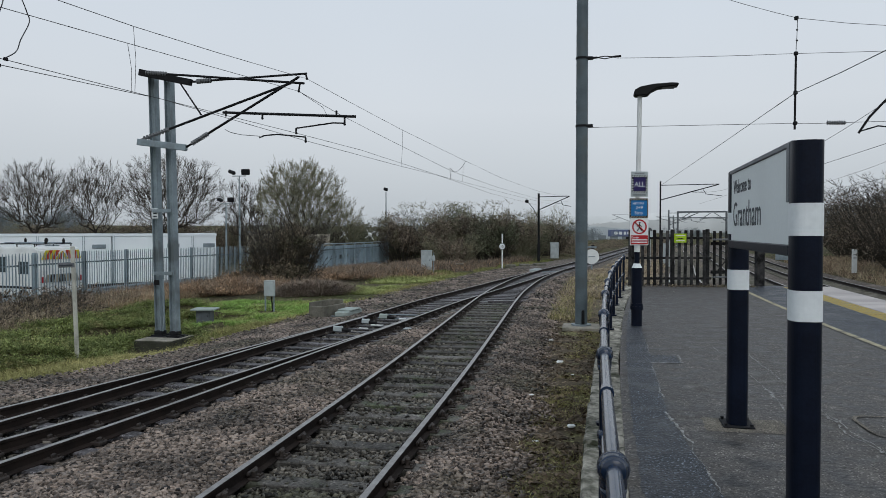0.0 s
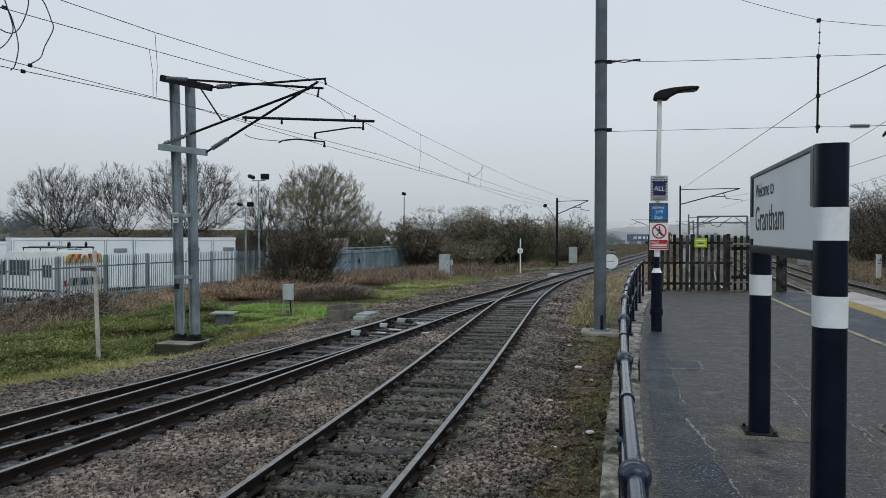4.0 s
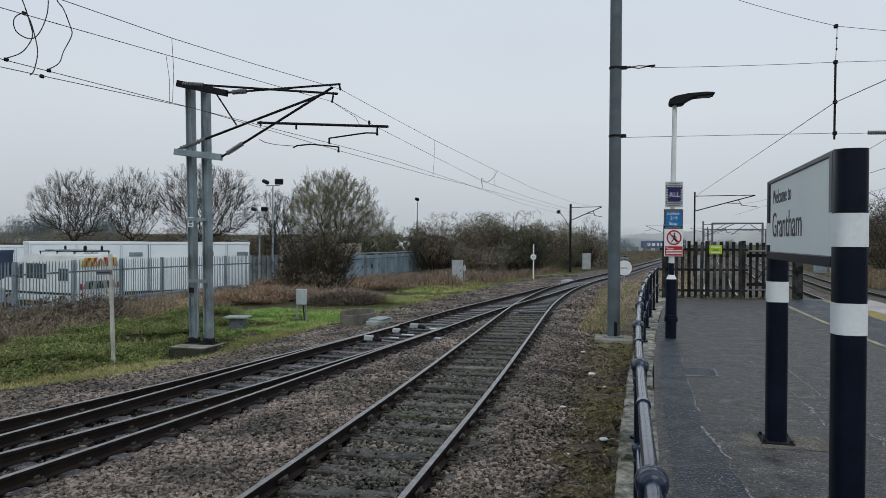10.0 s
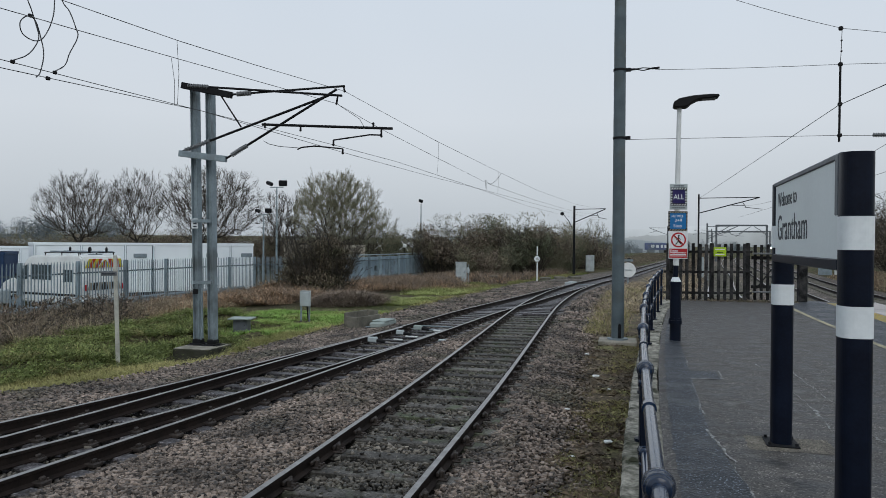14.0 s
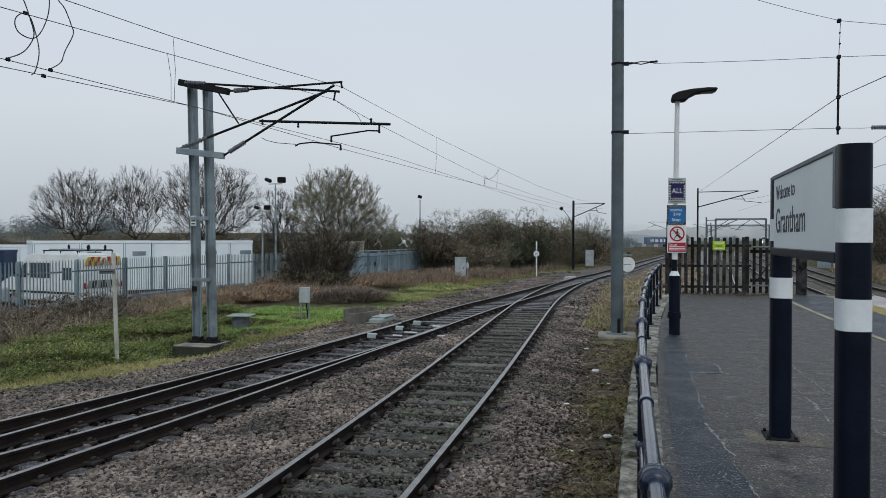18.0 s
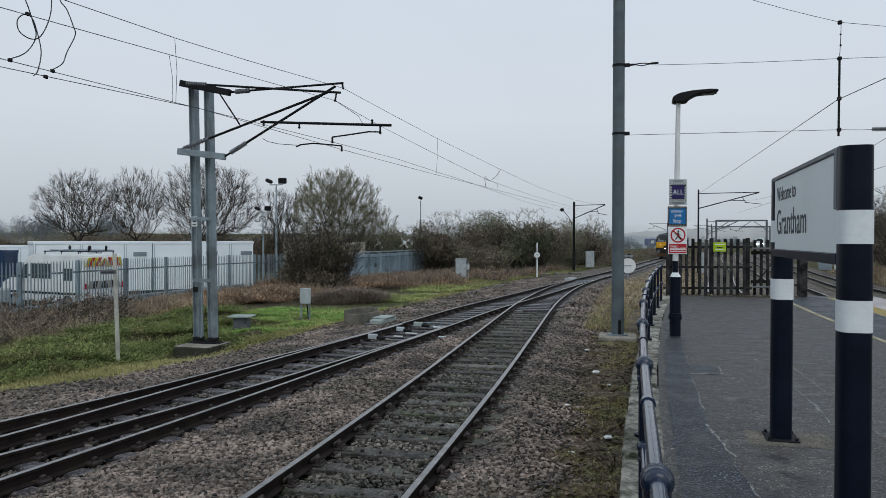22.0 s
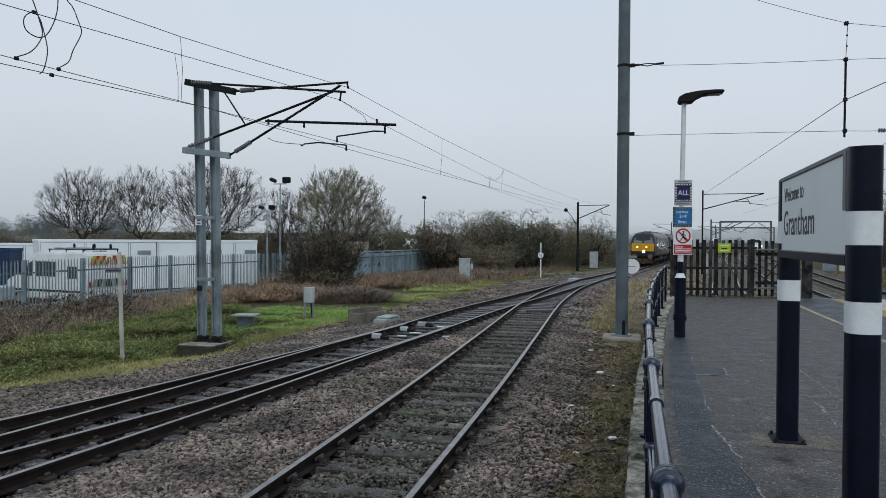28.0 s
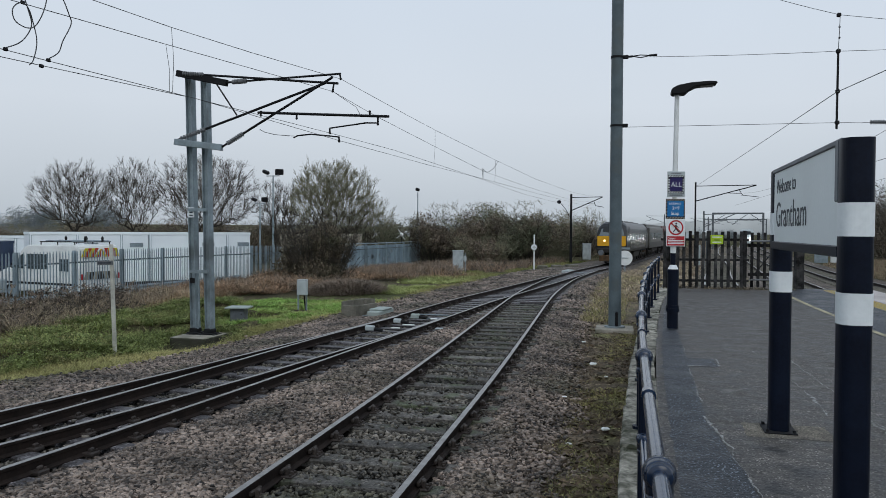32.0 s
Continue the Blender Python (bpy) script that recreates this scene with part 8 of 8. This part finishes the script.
def heath(rg):
    a, r = rg.random() * 6.283, math.sqrt(rg.random())
    return -12.5 + 1.75 * r * math.cos(a), 33.0 + 2.6 * r * math.sin(a), 0.42 * (1 - r * r)


def between_lines(rg):
    y = 27 + 55 * rg.random() ** 1.2
    a, b = xat(RIGHT_EDGE, y) + 0.3, xat(Q_KEYS, y) - 8.6
    x = a + max(0.3, min(5.5, b - a)) * rg.random()
    return None if noise.noise((x * 0.35, y * 0.2, 52)) < -0.12 or 0.6 < x - (plat_left(22) + 0.1) < 4.6 and y < 34 else (x, y)


def between_z(x, y):
    return -0.235 - fall(y)


def weeds(rg):
    return 1.35 + 3.3 * rg.random(), 21.2 + 0.35 * rg.random() + 0.55 * rg.random()


def weeds_z(x, y):
    return P_TOP


near_clumps = sow(2600, tussock, 1, 0.6, 1.35)
leafage("ground_leaves", near_clumps, 42, 0.30, 0.16, 0.024, M["ground_leaf"], 40, "small dark green leaves covering the stepped verge")
sward("verge_grass", near_clumps, 13, (0.10, 0.30), 0.0055, 0.24, 0.85, 0.9, M["grass_dark"], 1, "deep green tussocks stepping up the verge")
sward("verge_grass", sow(1300, sparse, 2, 0.5, 1.1), 10, (0.06, 0.22), 0.005, 0.22, 0.9, 0.6, M["grass_olive"], 2, "yellow-green winter grass among the tussocks")
sward("olive_grass", sow(3400, olive, 3, 0.5, 1.2), 22, (0.06, 0.19), 0.0042, 0.17, 0.7, 0.5, M["grass_olive"], 3, "soft olive and straw grass along the edge of the ballast")
sward("olive_grass", sow(1300, edge_far, 4, 0.5, 1.2), 16, (0.08, 0.26), 0.006, 0.18, 0.7, 0.5, M["grass_olive"], 4, "soft olive and straw grass along the edge of the ballast")
sward("fresh_grass", sow(2400, fresh, 5, 0.6, 1.2), 24, (0.05, 0.17), 0.0065, 0.20, 0.8, 0.6, M["grass_bright"], 5, "bright green fresh grass patch")
sward("fresh_grass", sow(1700, mossy, 6, 0.6, 1.5), 22, (0.06, 0.20), 0.010, 0.26, 0.9, 0.7, M["moss"], 6, "pale green mossy grass beside the track")
leafage("bramble_leaves", sow(1500, thicket, 41, 0.6, 1.4), 24, 0.34, 0.46, 0.024, M["leaf_dark"], 42, "dull bramble leaves among the stalks")
leafage("bracken_litter", sow(1500, russet, 43, 0.6, 1.4), 26, 0.36, 0.30, 0.034, M["bracken"], 44, "crumpled rusty leaf litter before the fence")
leafage("bramble_leaves", sow(700, russet, 45, 0.6, 1.4), 22, 0.36, 0.34, 0.032, M["leaf_dark"], 46, "dull bramble leaves before the fence")
leafage("bracken_litter", sow(900, fence_grass, 47, 0.6, 1.3), 22, 0.32, 0.26, 0.026, M["dead_stalk"], 48, "crumpled brown litter along the fence")
sward("dead_stalks", sow(900, thicket, 7, 0.4, 1.4), 14, (0.25, 0.80), 0.0045, 0.34, 1.05, 0.7, M["dead_stalk"], 7, "bare grey-brown bramble and nettle stalks along the fence", "brambles")
sward("dry_grass", sow(560, thicket, 8, 0.5, 1.1), 16, (0.2, 0.65), 0.006, 0.25, 0.5, 0.6, M["grass_dry"], 8, "straw-coloured grass in the brambles")
sward("dry_grass", sow(900, fence_grass, 9, 0.5, 1.25), 26, (0.18, 0.62), 0.006, 0.24, 0.6, 0.75, M["grass_dry"], 9, "tall straw-brown dead grass along the fence")
sward("dead_bracken", sow(1500, fence_grass, 10, 0.5, 1.2), 16, (0.15, 0.60), 0.008, 0.26, 0.75, 0.8, M["bracken"], 10, "rusty brown bracken and dock along the fence", "brambles")
sward("dead_bracken", sow(1300, russet, 11, 0.6, 1.5), 16, (0.14, 0.50), 0.010, 0.30, 1.0, 0.95, M["bracken"], 11, "rusty brown collapsed bracken before the fence", "brambles")
sward("dead_stalks", sow(700, russet, 12, 0.6, 1.4), 14, (0.2, 0.70), 0.008, 0.28, 0.7, 0.6, M["dead_stalk"], 12, "bare grey-brown stalks before the fence", "brambles")
sward("dead_stalks", sow(620, heath, 13, 0.7, 1.3), 28, (0.12, 0.38), 0.007, 0.24, 1.15, 0.8, M["dead_stalk"], 13, "rounded mound of grey-brown bare stems", "brambles")
sward("dead_grass", sow(1700, between_lines, 50, 0.5, 1.3, between_z), 18, (0.08, 0.34), 0.010, 0.30, 0.9, 0.7, M["grass_dry"], 50, "flattened straw grass between the lines")
sward("dead_grass", sow(900, between_lines, 51, 0.5, 1.4, between_z), 16, (0.08, 0.40), 0.010, 0.30, 0.9, 0.7, M["dead_stalk"], 51, "brown dead weeds between the lines", "weeds")
sward("platform_weeds", sow(150, weeds, 14, 0.4, 1.3, weeds_z), 9, (0.03, 0.13), 0.007, 0.12, 1.0, 0.7, M["dead_stalk"], 14, "dead weeds along the foot of the paling fence", "weeds")
leafage("leaf_litter", sow(160, weeds, 53, 0.5, 1.3, weeds_z), 16, 0.16, 0.05, 0.022, M["leaf_dark"], 54, "dead leaves blown against the paling fence")
blades("verge_grass", 24000, verge_far, 0.08, 0.26, 0.013, M["grass"], 21, "green grass beside the far curve", 0.6, tufts=6)
blades("brambles", 26000, dry_far, 0.2, 0.9, 0.016, M["dead_stalk"], 6, "brown tangled bramble stems before the hedge", 0.55, tufts=8)
blades("brambles", 9000, dry_far, 0.2, 0.8, 0.016, M["bracken"], 16, "rusty bramble stems before the hedge", 0.6, tufts=8)
blades("dry_grass", 3600, strip, 0.05, 0.25, 0.007, M["grass_dry"], 7, "straw-coloured dead grass beside the track", 0.5, zf=strip_z, tufts=5)
blades("dead_grass", 3600, strip, 0.04, 0.22, 0.007, M["dead_stalk"], 18, "brown dead stalks beside the track", 0.7, zf=strip_z, tufts=5)
blades("verge_grass", 5000, strip, 0.05, 0.24, 0.007, M["grass_olive"], 17, "olive grass beside the track", 0.5, zf=strip_z, tufts=5)
blades("dry_grass", 20000, strip_low, 0.02, 0.09, 0.004, M["grass_olive"], 8, "sparse low grass on the trodden earth", 0.9, zf=strip_z, tufts=7)
blades("dead_grass", 9000, strip_low, 0.015, 0.05, 0.005, M["bramble"], 9, "dead brown stalks on the trodden earth", 1.6, zf=strip_z, tufts=5)
blades("dry_grass", 16000, bank, 0.10, 0.45, 0.010, M["grass_dry"], 31, "rough straw-coloured grass beyond the main line", 0.5, tufts=6)
blades("rough_grass", 9000, bank, 0.10, 0.6, 0.012, M["bramble"], 32, "brown weeds beyond the main line", 0.5, tufts=8)
for k, (x, y, w, d, h, m_) in enumerate(((-14.2, 34.5, 4.5, 3, 0.7, "bracken"), (-18.0, 31, 3, 5, 0.7, "bracken"), (-18.6, 19, 2.6, 4, 0.9, "dead_stalk"), (-12.5, 47, 5, 4, 0.8, "bracken"), (-15, 56, 5, 5, 1.0, "dead_stalk"), (-17.5, 50, 4, 6, 1.0, "bracken"))):
    rg = np.random.default_rng(200 + k)
    lobes = [(x + rg.normal(0, w * 0.34), y + rg.normal(0, d * 0.28), ground_z(x, y) + h * 0.18, w * 0.25, d * 0.25, h * rg.uniform(0.25, 0.7)) for q in range(14)]
    v, f = leaf_cloud(rg, 5000, lobes, 0.026)
    tagged(raw("bramble_patch", v, f, M[m_]), "low mound of dead brown brambles and straw", "bramble", kind="stuff")


# ---- charter train: diesel locomotive and coaches; each stands with its front at the origin, its length along +y ----
def side_profile(bm, pts, width, bevel=0.0):
    """Outline in (y, z) given a width across x."""
    extrude_poly(bm, pts, width, Matrix.Translation((-width / 2, 0, 0)) @ pose(0, 0, 0, 90, 0, 90))
    if bevel:
        es = [e for e in bm.edges if min(v.co.z for v in e.verts) > 1.6 and abs(e.verts[0].co.x - e.verts[1].co.x) < 1e-4]
        bmesh.ops.bevel(bm, geom=es, offset=bevel, segments=5, affect="EDGES")


def bogie(t, yc, wheels, span):
    bm = bmesh.new()
    for s in (-1, 1):
        box(bm, (s * 1.12, yc, 0.62), (0.12, span + 1.3, 0.26), bevel=0.04)
    box(bm, (0, yc, 0.62), (2.2, 0.5, 0.24), bevel=0.04)
    for s in (-1, 1):
        for k in range(wheels):
            box(bm, (s * 1.17, yc - span / 2 + span * k / (wheels - 1), 0.5), (0.16, 0.34, 0.34), bevel=0.05)
    b = part("bogie", bm, M["under"], t)
    for k in range(wheels):
        bm = bmesh.new()
        y = yc - span / 2 + span * k / (wheels - 1)
        for s in (-1, 1):
            rod(bm, (s * 0.70, y, 0.5), (s * 0.84, y, 0.5), 0.5, n=24)
        rod(bm, (-0.7, y, 0.5), (0.7, y, 0.5), 0.09, n=8)
        part("wheelset", bm, M["under"], b)


def buffers(t, y, s):
    for x in (-0.87, 0.87):
        bm = bmesh.new()
        rod(bm, (x, y, 1.06), (x, y - s * 0.45, 1.06), 0.11, n=14)
        rod(bm, (x, y - s * 0.45, 1.06), (x, y - s * 0.52, 1.06), 0.25, n=20)
        part("buffer", bm, M["sign_frame"], t)
    bm = bmesh.new()
    box(bm, (0, y - s * 0.12, 1.0), (0.16, 0.24, 0.30), bevel=0.04)
    rod(bm, (0, y - s * 0.2, 0.95), (0, y - s * 0.3, 0.55), 0.045, n=8)
    part("coupling", bm, M["under"], t)


loco = thing("locomotive", None, "slate-grey diesel locomotive with a yellow front and lit headlights", "locomotive")
# domed body lofted along its length
nose = [(0.0, 2.36), (0.03, 2.46), (0.12, 2.58), (0.28, 3.0), (0.46, 3.42), (0.72, 3.70), (1.15, 3.86)]
stations = nose + [(19.4 - y, z) for y, z in nose[::-1]]
lv, lf = [], []
for y, top in stations:
    zs = min(2.80, top - 0.12)
    ring = [(-1.30, 1.10), (-1.34, 1.35)] + [(-1.34 * math.cos(a) ** 0.55 if a < 1.57 else 0.0, zs + (top - zs) * math.sin(a) ** 0.85) for a in (0.0, 0.3, 0.6, 0.9, 1.2, 1.5708)]
    ring += [(-x, z) for x, z in ring[-2::-1]]
    lv += [(x, y, z) for x, z in ring]
n = 15
for i in range(len(stations) - 1):
    for j in range(n):
        k = (j + 1) % n
        lf.append((i * n + j, i * n + k, (i + 1) * n + k, (i + 1) * n + j))
lf += [tuple(range(n))[::-1], tuple((len(stations) - 1) * n + j for j in range(n))]
raw("body", lv, lf, M["loco_dark"], loco)
for s in (-1, 1):
    bm = bmesh.new()
    box(bm, (s * 1.345, 9.7, 2.05), (0.02, 15.2, 1.45), bevel=0.004)
    part("bodyside_panel", bm, M["loco_grey"], loco, "silver-grey bodyside")
    for y0, w in ((4.0, 1.2), (6.4, 1.5), (9.0, 1.5), (12.5, 1.2)):
        bm = bmesh.new()
        box(bm, (s * 1.352, y0, 2.42), (0.02, w, 0.5), bevel=0.02)
        part("grille", bm, M["box_grey"], loco)
    for y0 in (0.95, 18.45):
        bm = bmesh.new()
        box(bm, (s * 1.335, y0, 2.62), (0.02, 0.6, 0.5), bevel=0.02)
        part("cab_side_window", bm, M["glass"], loco)
    for y0 in (1.75, 17.65):
        bm = bmesh.new()
        box(bm, (s * 1.35, y0, 2.35), (0.02, 0.62, 2.0), bevel=0.02)
        part("cab_door", bm, M["loco_dark"], loco)
for yy, s in ((0.0, 1), (19.4, -1)):
    bm = bmesh.new()
    box(bm, (0, yy - s * 0.012, 2.09), (2.52, 0.05, 0.90), bevel=0.012)
    part("nose_panel", bm, M["loco_yellow"], loco, "yellow warning panel")
    for x in (-0.60, 0.60):
        bm = bmesh.new()
        extrude_poly(bm, [(-0.52, 0), (0.52, 0), (0.46 if x < 0 else 0.34, 0.70), (-0.34 if x < 0 else -0.46, 0.70)], 0.02, Matrix.Translation((x, yy + s * 0.115, 2.55)) @ (pose(0, 0, 0, 66.5, 0, 0) if s > 0 else pose(0, 0, 0, 66.5, 0, 0) @ pose(0, 0, 0)) if s > 0 else Matrix.Translation((x, yy - 0.115, 2.55)) @ pose(0, 0, 0, 113.5, 0, 0))
        part("windscreen", bm, M["glass"], loco)
    bm = bmesh.new()
    box(bm, (0, yy + s * 0.05, 1.22), (2.6, 0.3, 0.42), bevel=0.05)
    part("buffer_beam", bm, M["under"], loco)
    bm = bmesh.new()
    box(bm, (0, yy + s * 0.05, 0.55), (2.2, 0.12, 0.55), pose(0, 0, 0, 18 * s, 0, 0), bevel=0.03)
    part("snowplough", bm, mat("dull_orange_plough", (0.17, 0.105, 0.055), (0.07, 0.05, 0.035), 0.7, 3), loco)
    buffers(loco, yy, s)
for x, z, r in ((-0.62, 2.12, 0.10), (0.40, 2.12, 0.10), (0.10, 1.62, 0.15)):
    bm = bmesh.new()
    rod(bm, (x, 0.0, z), (x, -0.06, z), r, n=16)
    part("headlight", bm, M["lamp_on" if r > 0.12 else "lamp_dim"], loco, "lit headlight")
bm = bmesh.new()
box(bm, (0, 9.7, 3.85), (1.2, 13.5, 0.10), bevel=0.04)
part("roof_hatch", bm, M["loco_dark"], loco)
for y0 in (4.5, 8.5, 12.5):
    bm = bmesh.new()
    rod(bm, (0, y0, 3.90), (0, y0, 3.97), 0.45, n=20)
    part("roof_fan", bm, M["under"], loco)
bm = bmesh.new()
box(bm, (0, 9.7, 0.72), (2.3, 4.6, 0.62), bevel=0.08)
part("fuel_tank", bm, M["under"], loco)
bogie(loco, 3.7, 3, 3.8)
bogie(loco, 15.7, 3, 3.8)


def coach(paint, low, label):
    t = thing("coach", None, label, "railway coach", "train coaches")
    bm = bmesh.new()
    side_profile(bm, [(0, 1.05), (0, 3.45), (0.06, 3.78), (20.0, 3.78), (20.06, 3.45), (20.06, 1.05)], 2.76, 0.34)
    part("body", bm, M[paint], t)
    bm = bmesh.new()
    box(bm, (0, 10.03, 3.72), (1.9, 19.8, 0.20), bevel=0.08)
    part("roof", bm, M["coach_grey"], t)
    for s in (-1, 1):
        bm = bmesh.new()
        box(bm, (s * 1.385, 10.03, 1.40), (0.02, 19.7, 0.62), bevel=0.004)
        part("lower_panel", bm, M[low], t)
        for k in range(9):
            bm = bmesh.new()
            box(bm, (s * 1.385, 2.6 + k * 1.86, 2.45), (0.025, 1.25, 0.72), bevel=0.03)
            part("window", bm, M["glass"], t)
        for y0 in (0.9, 19.1):
            bm = bmesh.new()
            box(bm, (s * 1.388, y0, 2.2), (0.02, 0.75, 2.1), bevel=0.02)
            part("door", bm, M[paint], t)
    bm = bmesh.new()
    box(bm, (0, 10, 0.75), (2.2, 7.5, 0.5), bevel=0.06)
    part("underframe", bm, M["under"], t)
    bogie(t, 2.9, 2, 2.5)
    bogie(t, 17.1, 2, 2.5)
    bm = bmesh.new()
    box(bm, (0, -0.25, 2.2), (1.1, 0.5, 2.2), bevel=0.05)
    part("gangway", bm, M["under"], t)
    buffers(t, 0.0, 1)
    buffers(t, 20.06, -1)
    return t


coaches = [coach("coach_grey", "loco_dark", "dark umber passenger coach with a long row of windows")]
c_ = coach("coach_maroon", "coach_maroon", "maroon passenger coach with a cream window band")
for s in (-1, 1):
    bm = bmesh.new()
    box(bm, (s * 1.383, 10.03, 2.45), (0.02, 19.6, 0.95), bevel=0.004)
    part("window_band", bm, M["coach_cream"], c_)
coaches += [c_] + [copy_thing(c_, Matrix()) for k in range(1)]

# second train waiting far along the main line
unit = thing("multiple_unit", None, "pale distant train with two bright headlights", "train")
bm = bmesh.new()
side_profile(bm, [(0.0, 0.5), (0.0, 1.3), (0.9, 2.4), (2.2, 3.6), (40, 3.7), (40, 0.6)], 2.75, 0.3)
part("body", bm, M["box_grey"], unit)
bm = bmesh.new()
extrude_poly(bm, [(-0.95, 0), (0.95, 0), (0.75, 1.1), (-0.75, 1.1)], 0.03, Matrix.Translation((0, 0.93, 2.42)) @ pose(0, 0, 0, 43, 0, 0))
part("windscreen", bm, M["van_glass"], unit)
# headlight discs made oversized so their shape carries the glare
for x in (-0.85, 0.85):
    bm = bmesh.new()
    rod(bm, (x, 0.12, 1.45), (x, -0.12, 1.45), 0.38, n=16)
    part("headlight", bm, M["lamp_white"], unit, "bright white headlight, disc enlarged for its glare")


# ---- movement ----
def line_table(keys, y0, y1):
    ys = np.arange(y0, y1, 0.5)
    xs = np.array(spline(keys, ys))
    s = np.concatenate([[0], np.cumsum(np.hypot(np.diff(xs), np.diff(ys)))])
    return s, xs, ys


def on_line(tab, s):
    y = float(np.interp(s, tab[0], tab[2]))
    return Vector((float(np.interp(s, tab[0], tab[1])), y, -fall(y)))


def stand(tab, s, front, rear):
    """Pose of a vehicle whose front is at s, riding on two pivots."""
    a, b = on_line(tab, s + front), on_line(tab, s + rear)
    d = (b - a).normalized()
    yaw = -math.degrees(math.atan2(d.x, d.y))
    o = a - d * front
    return pose(o.x, o.y, o.z, 0, 0, yaw)


def motions():
    tab = line_table(F_KEYS, 52, 640)
    # seconds and the place of the front along y
    stations = ((0.0, 258), (8.0, 208), (16.0, 160), (18.0, 146.5), (20.0, 133), (22.0, 120.4), (24.0, 108.2), (26.0, 97), (28.0, 87), (30.0, 77.6), (32.0, 67.6))
    rows = [(t, float(np.interp(y, tab[2], tab[0]))) for t, y in stations]
    walk(loco, [(t, stand(tab, s, 3.7, 15.7)) for t, s in rows])
    for k, c in enumerate(coaches):
        off = 20.5 + 21.1 * k
        walk(c, [(t, stand(tab, s + off, 2.9, 17.1)) for t, s in rows])
    tq = line_table([(x - 1.25, y) for x, y in Q_KEYS], 52, 640)
    walk(unit, [(t, stand(tq, float(np.interp(y, tq[2], tq[0])), 3, 17)) for t, y in ((0.0, 470), (16.0, 318), (20.0, 278), (22.0, 260), (25.0, 236), (28.0, 210), (32.0, 172))])


motions()
